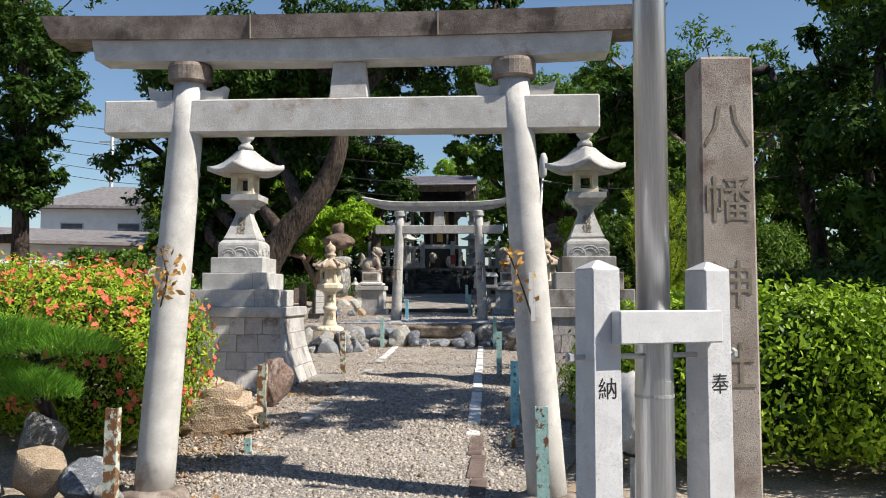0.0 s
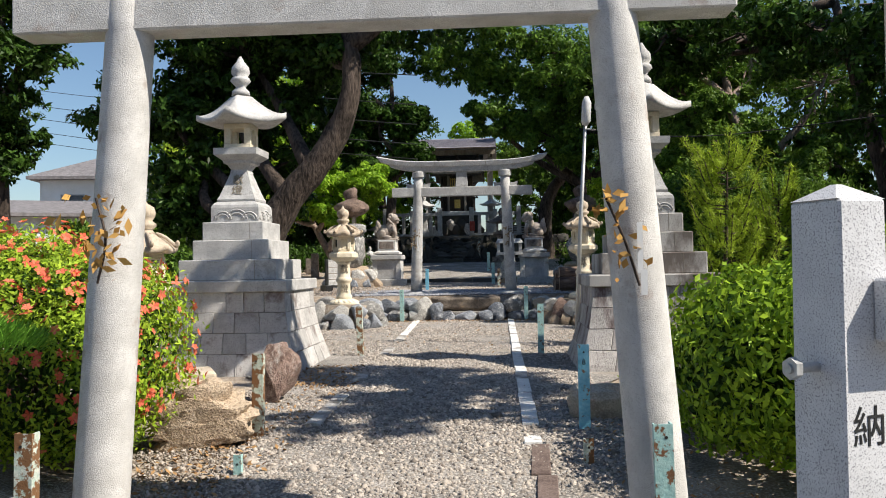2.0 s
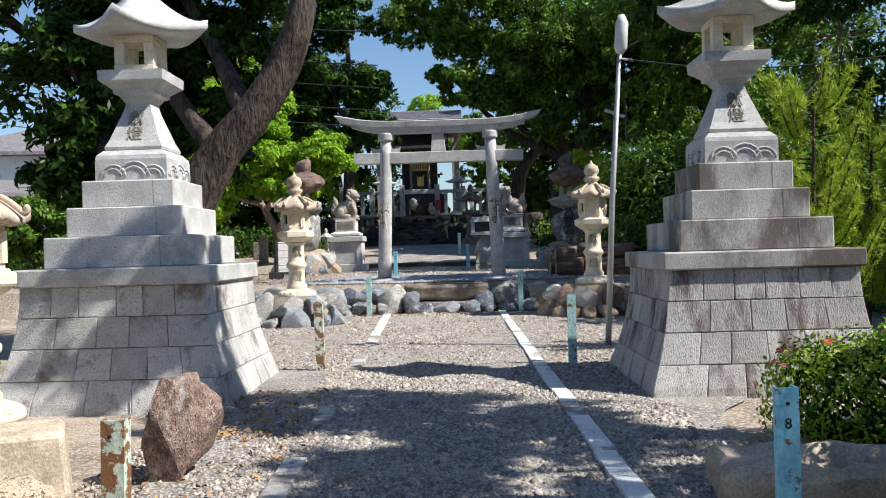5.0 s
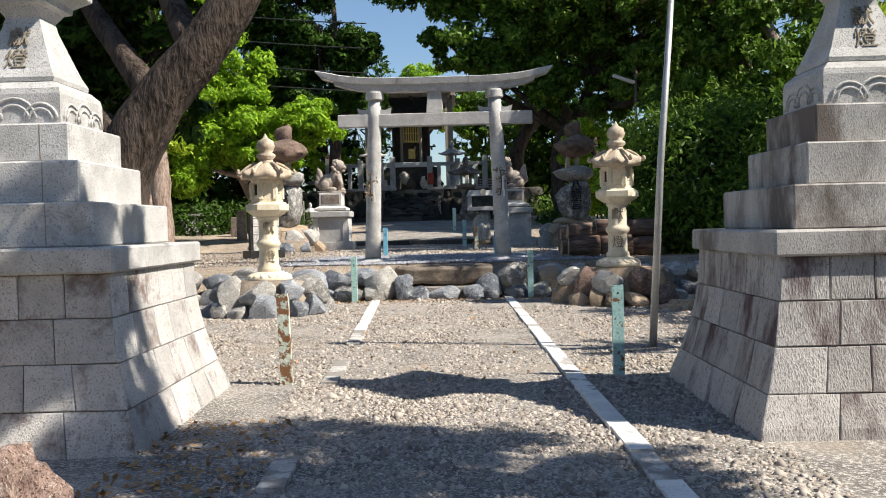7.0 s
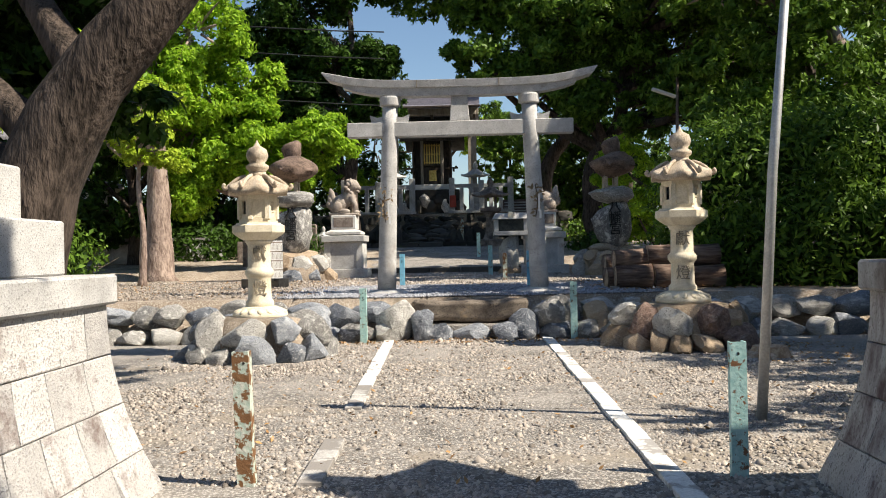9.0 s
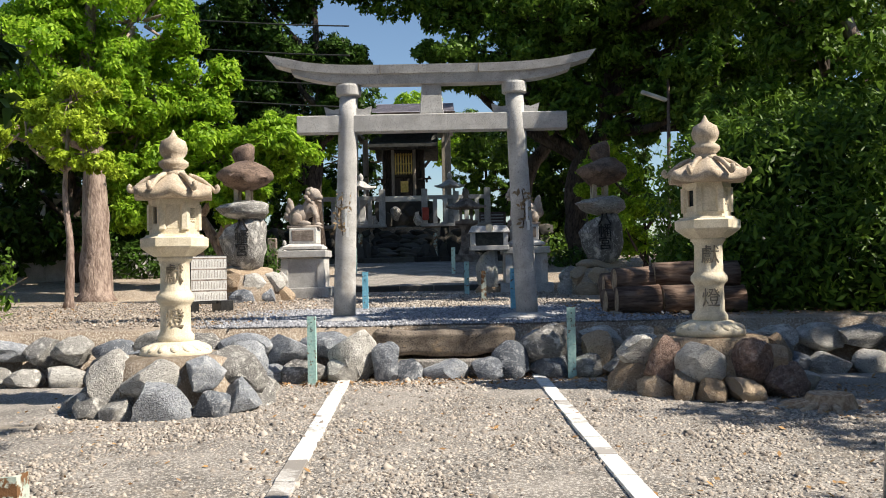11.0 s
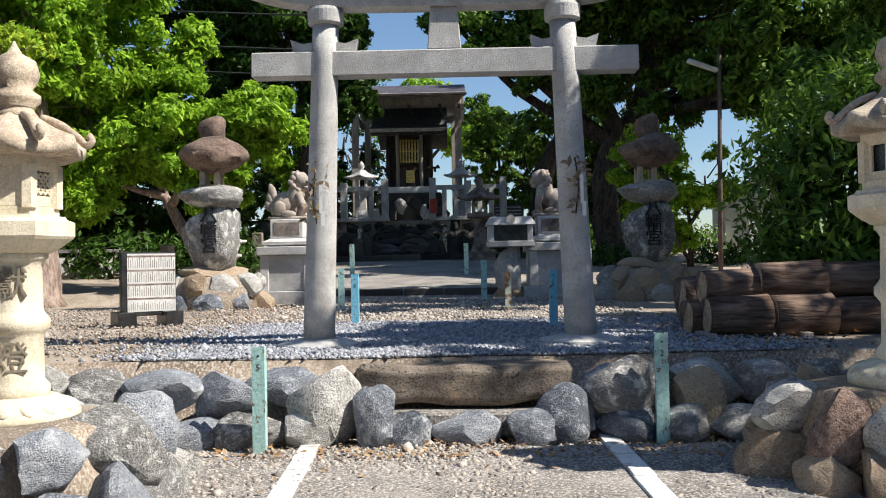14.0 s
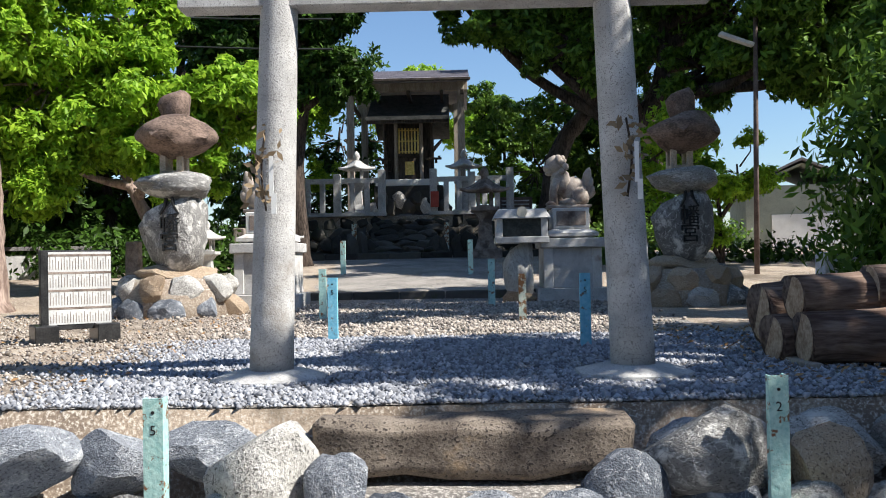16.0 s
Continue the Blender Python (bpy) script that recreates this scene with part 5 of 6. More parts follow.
part("bracket", lathe([(0.025, -0.75), (0.025, 0.1)], 8), ZINC, cv)
part("strap", tube([(-0.17 * math.cos(a), -0.03, 0.25 + 0.26 * math.sin(a)) for a in np.linspace(0, 6.28, 16)], [0.012] * 16, 6), INK, cv)


# ---- street lamps ----
lp = thing("street_lamp", "leaning galvanised lamp pole with a white tube lamp", "street lamp", 0.78, 17.82, 0)
part("pole", tube([(0, 0, -0.1), (0.1, -0.1, 2.0), (0.23, -0.3, 4.15)], [0.042, 0.038, 0.03], 14), ZINC, lp, smooth=True)
part("lamp_housing", tube([(0.2, -0.36, 3.95), (0.22, -0.38, 4.02), (0.24, -0.4, 4.35), (0.24, -0.4, 4.46)], [0.045, 0.085, 0.085, 0.04], 14), PALE_PLATE, lp, "white plastic lamp housing", True)
part("bracket", tube([(0.23, -0.3, 3.9), (0.4, -0.3, 3.87)], [0.015, 0.015], 8), ZINC, lp)
cb = thing("cable", "slack black cable strung from the lamp to the trees", "cable", 0, 0, 0)
part("cable", tube(bend([(1.1, 17.5, 3.88), (2.2, 17.4, 3.72), (3.6, 17.3, 3.7), (6.2, 17.2, 3.95)], 5), [0.009] * 16, 6), WIRE, cb)
lp = thing("street_lamp", "slim dark lamp post with a slanting tube lamp", "street lamp", 5.05, 38.2, 0.9)
part("pole", tube([(0, 0, -0.1), (0.05, 0, 3), (0.12, 0, 6.6)], [0.06, 0.055, 0.045], 12), KERB, lp, smooth=True)
part("lamp_housing", boxed(-0.75, -0.08, -0.05, 0.05, 0.08, 0.05, 0.02), PALE_PLATE, lp, "flat white tube lamp", at=pose(0.0, 0, 5.35, 0, 20, 0))

# ---- rocks by the entrance ----
for label, x, y, z, sx, sy, sz, m, seed in (
        ("brown rounded boulder by the street", -3.85, 6.95, 0.1, 0.5, 0.4, 0.42, ROCK_TAN, 306),
        ("dark grey angular boulder by the street", -3.42, 7.0, 0.06, 0.45, 0.45, 0.36, ROCK_BLUE, 307),
        ("small grey stone by the street", -3.15, 6.85, -0.02, 0.26, 0.2, 0.18, ROCK, 311),
        ("pale stone by the street", -4.25, 6.9, 0.05, 0.34, 0.3, 0.34, ROCK, 308),
        ("grey mossy boulder behind the street edge", -4.1, 7.5, 0.3, 0.5, 0.4, 0.5, ROCK, 312)):
    r = thing("boulder", label, "boulder", x, y, z - 0.1)
    stone(r, 0, 0, 0, sx, sy, sz, m, seed, "rock", turn=0, tilt=4)
r = thing("boulder", "dark reddish upright rough rock in the gravel", "boulder", -3.05, 11.5, 0)
me = rock_mesh(58, 4, 0.34, 12, 0.08)
me.materials.append(ROCK_RED)
part("rock", me, None, r, at=pose(0, 0, 0.27, 3, 4, 40) @ Matrix.Diagonal((0.53, 0.52, 0.78, 1)))
r = thing("boulder", "layered tan sitting rock beside the gravel", "boulder", -3.12, 9.45, 0)
me = rock_mesh(9, 5, 0.22, 2, 0.34)
me.materials.append(ROCK_TAN)
part("rock", me, None, r, at=pose(0, 0, 0.14, 0, -4, 15) @ Matrix.Diagonal((0.86, 0.66, 0.72, 1)))
r = thing("trough_stone", "flat-topped pale stone basin beside the path", "stone basin", -4.0, 11.1, 0)
part("basin", boxed(-0.42, -0.3, -0.1, 0.42, 0.3, 0.4, 0.03, top=0.9), SAND_ROOF, r, at=pose(0, 0, 0, 0, 0, 25))
r = thing("trough_stone", "long low rough stone trough behind the blue post", "stone basin", 0.92, 10.7, 0)
bm = boxed(-0.75, -0.32, -0.1, 0.75, 0.32, 0.22, 0.05)
bmesh.ops.subdivide_edges(bm, edges=bm.edges[:], cuts=8, use_grid_fill=True)
for v in bm.verts:
    q = (v.co.x / 0.5) ** 2 + (v.co.y / 0.18) ** 2
    if v.co.z > 0.17 and q < 1:
        v.co.z -= 0.1
    v.co += Vector((noise.noise(v.co * 3), noise.noise(v.co * 3 + Vector((9, 0, 0))), noise.noise(v.co * 4 + Vector((0, 9, 0))))) * 0.07
part("trough", bm, SAND_ROOF, r, smooth=True, at=pose(0, 0, 0.02, 0, 0, -4))
r = thing("tree_stump", "pale splintered tree stump in the gravel", "stump", 2.1, 21.4, 0)
part("stump", lathe([(0.3, -0.05), (0.24, 0.1), (0.2, 0.19), (0.12, 0.17), (0.02, 0.18)], 14), LOG_END, r)
for i in range(6):
    a = 2.5 + i * 0.4
    part("root", tube([(0.15 * math.cos(a), 0.15 * math.sin(a), 0.1), (0.4 * math.cos(a), 0.4 * math.sin(a), 0.06), (0.6 * math.cos(a), 0.6 * math.sin(a), 0.0)], [0.05, 0.035, 0.012], 7), LOG_END, r)


# ---- the hall on its stone platform ----
HY = 46.4
plat = thing("platform_wall", "mossy stone platform under the hall, its colour darkened as by shade", "retaining wall", 0, 0, 0, kind="structure")
part("core", boxed(-8.6, HY + 0.25, 0.5, 2.6, 60, 3.05, 0.02), SOIL, plat)
rng = random.Random(77)
for row in range(4):
    x = -8.6
    while x < 2.4:
        w = rng.uniform(0.45, 0.8)
        if not (-4.05 < x + w / 2 < -2.35):
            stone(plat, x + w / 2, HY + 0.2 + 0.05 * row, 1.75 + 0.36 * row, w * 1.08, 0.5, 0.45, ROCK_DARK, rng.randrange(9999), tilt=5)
        x += w * 0.94
hs = thing("hall_steps", "rough dark stone steps climbing to the hall", "steps", kind="structure")
for i in range(8):
    y = 44.6 + 0.33 * i
    x = -4.15
    while x < -2.45:
        w = rng.uniform(0.5, 0.9)
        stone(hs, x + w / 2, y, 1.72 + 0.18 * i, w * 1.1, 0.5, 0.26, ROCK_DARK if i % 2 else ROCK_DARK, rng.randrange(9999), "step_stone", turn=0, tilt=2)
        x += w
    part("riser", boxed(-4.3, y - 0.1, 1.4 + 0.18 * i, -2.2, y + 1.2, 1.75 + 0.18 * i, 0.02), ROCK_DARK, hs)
for x0, x1, y in ((-5.4, -4.15, 44.9), (-2.35, -1.2, 44.9)):
    for i in range(5):
        stone(hs, x0 + (x1 - x0) * (i + 0.5) / 5, y + 0.25 * rng.random(), 1.8 + 0.3 * rng.random(), 0.5, 0.5, 0.8, ROCK_DARK, rng.randrange(9999), "side_stone")
kb = thing("step_kerb", "dark stone kerb across the foot of the hall steps", "kerb", kind="structure")
for i in range(9):
    part("kerb_stone", boxed(-0.46, -0.15, -0.25, 0.46, 0.15, 0.14, 0.02), ROCK_DARK, kb, at=pose(-6.9 + 0.94 * i, 44.25, 1.68, 0, 0, 0))
kb = thing("step_kerb", "low stone kerb across the terrace", "kerb", kind="structure")
for i in range(5):
    part("kerb_stone", boxed(-0.44, -0.1, -0.25, 0.44, 0.1, 0.03, 0.015), ROCK_DARK, kb, at=pose(-4.1 + 0.9 * i, 35.8, 0.94, 0, 0, 0))


def stone_fence(label, x0, x1, y, z, n):
    t = thing("stone_fence", label, "stone fence", 0, y, z, group="fences of the hall")
    for i, x in enumerate(np.linspace(x0, x1, n)):
        tall = i in (0, n - 1) or i == n // 2
        w = 0.12 if tall else 0.085
        part("post", boxed(x - w, -w, 0.1 if tall else 0.12, x + w, w, 1.5 if i in (0, n - 1) else 1.38 if tall else 1.1, 0.015), GRANITE_GREY, t)
    part("top_rail", boxed(min(x0, x1), -0.075, 1.08, max(x0, x1), 0.075, 1.24, 0.01), GRANITE_GREY, t)
    part("bottom_rail", boxed(min(x0, x1) - 0.15, -0.16, 0.0, max(x0, x1) + 0.15, 0.16, 0.12, 0.01), GRANITE_GREY, t)


stone_fence("pale stone post-and-rail fence on the platform", -6.9, -4.0, HY + 0.3, 3.05, 7)
stone_fence("pale stone post-and-rail fence on the platform", -2.32, 0.16, HY + 0.3, 3.05, 7)
rb = thing("red_box", "small red metal box on the fence post", "box", -2.28, HY + 0.1, 3.3)
part("box", boxed(-0.13, -0.1, 0, 0.13, 0.07, 0.5, 0.01), RED_BOX, rb)

hall = thing("shrine_hall", "dark timber shrine hall with gilded doors under an open roof", "shrine building", -3.25, 52.5, 3.05)
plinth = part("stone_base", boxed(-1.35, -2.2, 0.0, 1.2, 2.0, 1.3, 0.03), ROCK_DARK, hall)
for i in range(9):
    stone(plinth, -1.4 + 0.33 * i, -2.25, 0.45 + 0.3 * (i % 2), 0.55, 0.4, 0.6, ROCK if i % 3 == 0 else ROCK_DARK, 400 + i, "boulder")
part("sill", boxed(-1.3, -2.1, 1.3, 1.0, 1.8, 1.55, 0.02), PLASTER, hall, "pale stone sill")
part("body", boxed(-0.95, -1.5, 1.55, 0.75, 1.5, 4.0, 0.02), WOOD_OLD, hall)
for x in (-0.95, -0.55, 0.4, 0.8):
    part("column", lathe([(0.07, 1.55), (0.07, 4.0)], 12, cx=x, cy=-1.62), WOOD_GREY if abs(x + 0.08) < 0.6 else WOOD_OLD, hall)
door = part("gilded_door", boxed(-0.48, -1.62, 2.45, 0.32, -1.56, 3.6, 0.01), WOOD_OLD, hall)
for i in range(7):
    part("gilt_bar", boxed(-0.46 + i * 0.118, -1.645, 2.55, -0.4 + i * 0.118, -1.622, 3.5, 0.004), GOLD, door)
for i in range(3):
    part("gilt_bar", boxed(-0.46, -1.652, 2.6 + i * 0.4, 0.3, -1.64, 2.64 + i * 0.4, 0.004), GOLD, door)
part("gilt_plaque", boxed(-0.22, -1.66, 1.75, 0.12, -1.58, 2.25, 0.01), GOLD, hall, "yellow gilt plaque")
part("lower_panel", boxed(-0.6, -1.62, 1.56, 0.45, -1.57, 2.4, 0.01), WOOD_OLD, hall)
for s in (-1, 1):
    part("veranda_rail", boxed(-0.1 + s * 0.95 - 0.3, -1.7, 2.3, -0.1 + s * 0.95 + 0.3, -1.65, 2.38, 0.005), WOOD_OLD, hall)
    for k in range(4):
        part("bracket", boxed(-0.1 + s * (0.75 + 0.12 * k), -1.72, 1.9 + 0.14 * k, -0.1 + s * (0.75 + 0.12 * k) + 0.1, -1.5, 2.02 + 0.14 * k, 0.005), WOOD_OLD, hall)


def gable_roof(x0, x1, y0, y1, z_eave, z_ridge, thick, n=12, curve=0.0):
    """A roof falling to the front and the back."""
    bm = bmesh.new()
    prof = []
    for i in range(n + 1):
        q = i / n
        prof.append((y0 + (y1 - y0) * q, z_eave + (z_ridge - z_eave) * (1 - abs(2 * q - 1)) ** (1 + curve)))
    rows = [[bm.verts.new((x, y, z + d)) for y, z in prof for d in (0, -thick)] for x in (x0, x1)]
    for i in range(n):
        a = 2 * i
        bm.faces.new((rows[0][a], rows[0][a + 2], rows[1][a + 2], rows[1][a]))
        bm.faces.new((rows[0][a + 1], rows[1][a + 1], rows[1][a + 3], rows[0][a + 3]))
        for r in rows:
            bm.faces.new((r[a], r[a + 1], r[a + 3], r[a + 2]))
    for a in (0, 2 * n):
        bm.faces.new((rows[0][a], rows[1][a], rows[1][a + 1], rows[0][a + 1]))
    return bm


part("inner_roof", gable_roof(-1.55, 1.45, -2.9, 2.2, 3.75, 5.0, 0.14, 14, 0.5), ROOF_DARK, hall, "curved dark bark roof")
part("inner_eave", boxed(-1.5, -2.85, 3.5, 1.4, -2.7, 3.64, 0.01), WOOD_OLD, hall)
for x, y in ((-2.15, -2.4), (1.9, -2.4), (-2.1, 2.0), (1.75, 2.0)):
    part("roof_post", boxed(x - 0.13, y - 0.13, -0.05, x + 0.13, y + 0.13, 5.05, 0.015), WOOD_GREY, hall)
part("front_beam", boxed(-2.4, -2.5, 4.72, 2.15, -2.3, 5.02, 0.015), WOOD_GREY, hall)
part("rear_beam", boxed(-2.35, 1.9, 4.72, 2.0, 2.1, 5.02, 0.015), WOOD_GREY, hall)
for x in (-2.3, -1.2, 0.0, 1.2, 1.95):
    part("rafter", boxed(x - 0.06, -2.75, 4.55, x + 0.06, 2.4, 4.7, 0.01), WOOD_OLD, hall)
roof = part("outer_roof", gable_roof(-2.45, 2.2, -3.1, 2.9, 5.05, 6.0, 0.12, 2), ROOF_SLATE, hall, "grey-violet sheet roof")
for i in range(1, 9):
    q = i / 9
    part("roof_seam", boxed(-2.46, -3.1 + 2.9 * q - 0.02, 5.062 + 0.918 * q, 2.21, -3.1 + 2.9 * q + 0.02, 5.09 + 0.918 * q, 0), ROOF_SLATE, roof)
part("gutter", boxed(-2.5, -3.2, 4.96, 2.25, -3.1, 5.05, 0.01), WOOD_OLD, hall)


def small_lantern(label, x, y, z, s=1.0, dark=True):
    t = thing("stone_lantern", label, "stone lantern", x, y, z, group="small lanterns by the hall")
    t.scale = (s, s, s)
    m = GRANITE_TOP if dark else GRANITE_GREY
    part("base", boxed(-0.32, -0.32, -0.05, 0.32, 0.32, 0.2, 0.015), m, t)
    part("shaft", lathe([(0.22, 0.2), (0.15, 0.4), (0.12, 0.8), (0.2, 0.92), (0.28, 0.96), (0.28, 1.04)], 4, math.pi / 4), m, t)
    fire_box(t, 0.17, 1.04, 1.38, 0.07, 0.04, m)
    part("cap", flared_roof(4, 0.36, 1.4, 1.62, 0.05, 0.05, 0.1, math.pi / 4), m, t, smooth=True)
    part("finial", lathe([(0.09, 1.6), (0.06, 1.66), (0.1, 1.72), (0.07, 1.82), (0.01, 1.88)], 14), m, t, smooth=True)


small_lantern("grey stone lantern beside the hall's fence", -5.0, 48.4, 3.05, 1.25, False)
small_lantern("grey stone lantern beside the hall's fence", -1.3, 48.4, 3.05, 1.25, False)
small_lantern("dark stone lantern below the platform", -7.0, 45.0, 1.7, 1.2)
small_lantern("dark stone lantern below the platform", -0.75, 44.2, 1.6, 1.45)
small_lantern("small grey stone lantern under the trees", -7.6, 39.5, 0.95, 0.9, False)
small_lantern("small grey stone lantern under the trees", -5.9, 40.5, 0.95, 0.9, False)
small_lantern("small grey stone lantern under the trees", -6.9, 41.5, 0.95, 0.8, False)
for i, (x, y, h) in enumerate(((-7.2, 41, 1.6), (-6.4, 42, 2.4), (-8.6, 37.5, 1.2), (-9.2, 39, 1.0))):
    g = thing("stone_marker", "weathered upright grave-like marker stone in the shade", "stone marker", x, y, 0.9)
    part("marker", boxed(-0.16, -0.12, -0.1, 0.16, 0.12, h, 0.02, top=0.9), GRANITE_TOP, g)
g = thing("stone_marker", "small square grey stone post by the logs", "stone marker", 3.3, 30.5, 0.72)
part("marker", boxed(-0.15, -0.15, -0.1, 0.15, 0.15, 0.85, 0.015), GRANITE_NEW, g)
g = thing("sign_board", "brown notice board with pale lettering behind the statue", "sign", 0.3, 47.0, 2.0)
part("board", boxed(-0.5, -0.04, 1.0, 0.6, 0.04, 1.6, 0.01), KERB, g)
part("post", boxed(-0.05, -0.03, -0.3, 0.05, 0.03, 1.0, 0.005), WOOD_OLD, g)
for i in range(4):
    part("text_bar", boxed(-0.4, -0.046, 1.1 + i * 0.12, 0.5, -0.042, 1.14 + i * 0.12, 0), PALE_PLATE, g)


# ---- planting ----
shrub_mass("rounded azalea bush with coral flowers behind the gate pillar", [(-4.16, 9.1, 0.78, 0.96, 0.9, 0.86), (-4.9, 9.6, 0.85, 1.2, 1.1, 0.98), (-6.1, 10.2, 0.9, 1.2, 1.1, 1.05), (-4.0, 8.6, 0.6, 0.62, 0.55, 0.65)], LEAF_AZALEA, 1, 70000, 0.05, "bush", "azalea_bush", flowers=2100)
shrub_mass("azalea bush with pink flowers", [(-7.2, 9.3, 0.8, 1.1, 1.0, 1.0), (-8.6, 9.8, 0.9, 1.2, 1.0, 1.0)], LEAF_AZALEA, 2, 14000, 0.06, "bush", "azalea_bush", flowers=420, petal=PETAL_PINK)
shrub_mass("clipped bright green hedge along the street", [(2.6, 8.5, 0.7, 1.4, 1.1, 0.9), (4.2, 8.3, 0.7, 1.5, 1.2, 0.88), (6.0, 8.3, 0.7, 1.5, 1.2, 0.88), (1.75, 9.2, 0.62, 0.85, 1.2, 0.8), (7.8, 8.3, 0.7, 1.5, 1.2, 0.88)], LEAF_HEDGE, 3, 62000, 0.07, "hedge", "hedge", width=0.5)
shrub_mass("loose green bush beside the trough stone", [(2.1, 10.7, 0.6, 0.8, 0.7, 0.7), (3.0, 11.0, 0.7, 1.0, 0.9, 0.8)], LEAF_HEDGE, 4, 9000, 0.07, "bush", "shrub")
shrub_mass("low azalea with a few coral flowers by the pedestal", [(1.6, 12.0, 0.3, 0.7, 0.5, 0.42), (2.4, 12.2, 0.36, 0.8, 0.6, 0.46)], LEAF_AZALEA, 5, 12000, 0.045, "bush", "azalea_bush", flowers=40)
shrub_mass("large dense dark evergreen shrub beside the terrace", [(4.1, 27.6, 2.2, 1.9, 1.7, 1.7), (3.6, 27.0, 1.3, 1.3, 1.2, 0.9), (5.8, 27.8, 2.3, 2.0, 1.8, 1.8), (7.8, 27.8, 2.2, 2.0, 1.8, 1.7), (5.0, 26.4, 1.4, 1.8, 1.1, 1.0), (7.0, 26.2, 1.4, 1.8, 1.1, 1.0)], LEAF_MID, 6, 60000, 0.15, "bush", "evergreen_shrub", width=0.34, spread=0.9, jitter=0.25)


def pine(label, x, y, pads, seed):
    """A trained pine: trunk, arms and flat pads of long needles."""
    rng = np.random.default_rng(seed)
    t = thing("pine_tree", label, "pine tree", x, y, -0.22)
    part("trunk", tube(bend([(0, 0, 0), (0.1, 0.05, 0.5), (-0.05, 0, 1.0), (0.05, 0, 1.45)], 5), list(np.linspace(0.09, 0.03, 16)), 9, rough=0.2), BARK, t, smooth=True)
    for px, py, pz, r in pads:
        part("arm", tube(bend([(0, 0, pz - 0.15), (px / 2, py / 2, pz - 0.1), (px, py, pz - 0.04)], 4), list(np.linspace(0.035, 0.012, 9)), 6), BARK, t, smooth=True)
        n = 2600
        a, d = rng.uniform(0, 6.28, n), np.sqrt(rng.uniform(0, 1, n)) * r
        p = np.stack([px + d * np.cos(a), py + d * np.sin(a) * 0.8, pz + 0.14 * (1 - (d / r) ** 2) + rng.normal(0, 0.025, n)], 1)
        way = np.stack([np.cos(a) * 0.8, np.sin(a) * 0.8, np.full(n, 0.9)], 1) + rng.normal(0, 0.35, (n, 3))
        way /= np.linalg.norm(way, axis=1)[:, None]
        side = np.cross(way, rng.normal(0, 1, (n, 3)))
        side /= np.linalg.norm(side, axis=1)[:, None]
        ln = rng.uniform(0.07, 0.13, n)[:, None]
        v = np.stack([p - side * 0.004, p + side * 0.004, p + way * ln], 1).reshape(-1, 3)
        f = np.arange(n * 3).reshape(-1, 3)
        tagged(part("needle_pad", raw_mesh("needle_pad", v, f, 3, NEEDLE), None, t), kind="stuff")


pine("trained pine with flat bright green needle pads", -4.2, 7.6, [(0.45, -0.5, 1.25, 0.5), (0.0, -0.6, 1.35, 0.5), (0.35, -0.7, 0.9, 0.36), (-0.2, -0.5, 1.0, 0.45), (-0.6, -0.4, 1.3, 0.5)], 9)


def plume(label, x, y, z, h, seed):
    """A young feathery conifer: upright plumes of short needles."""
    rng = np.random.default_rng(seed)
    t = thing("conifer_sapling", label, "conifer", x, y, z)
    vs = []
    bm = bmesh.new()
    tube([(0, 0, 0), (0.1, 0, h * 0.5), (0.15, 0, h * 0.9)], [0.06, 0.035, 0.01], 7, bm)
    for i in range(60):
        z0 = rng.uniform(0.15, 0.85) * h
        a = rng.uniform(0, 6.28)
        o = Vector((0.1, 0, z0))
        ln = rng.uniform(0.5, 1.05) * (1.25 - z0 / h * 0.6)
        line = bend([o, o + Vector((math.cos(a) * ln * 0.5, math.sin(a) * ln * 0.5, ln * 0.12)), o + Vector((math.cos(a) * ln * 0.85, math.sin(a) * ln * 0.85, ln * 0.7))], 5)
        tube(line, [0.012] * len(line), 4, bm)
        for q in line[3:]:
            n = 34
            w = rng.normal(0, 1, (n, 3)) + (math.cos(a) * 0.3, math.sin(a) * 0.3, 0.8)
            w /= np.linalg.norm(w, axis=1)[:, None]
            s = np.cross(w, rng.normal(0, 1, (n, 3)))
            s /= np.linalg.norm(s, axis=1)[:, None]
            p = np.array(q) + rng.normal(0, 0.03, (n, 3))
            vs.append(np.stack([p - s * 0.006, p + s * 0.006, p + w * 0.11], 1).reshape(-1, 3))
    tagged(part("twig_work", bm, BARK, t), kind="stuff")
    v = np.concatenate(vs)
    tagged(part("needles", raw_mesh("needles", v, np.arange(len(v)).reshape(-1, 3), 3, LEAF_YELLOW), None, t), kind="stuff")


plume("feathery yellow-green conifer behind the lantern pedestal", 3.2, 17.0, 0, 3.7, 4)
plume("feathery yellow-green conifer behind the lantern pedestal", 4.3, 17.8, 0, 3.2, 5)

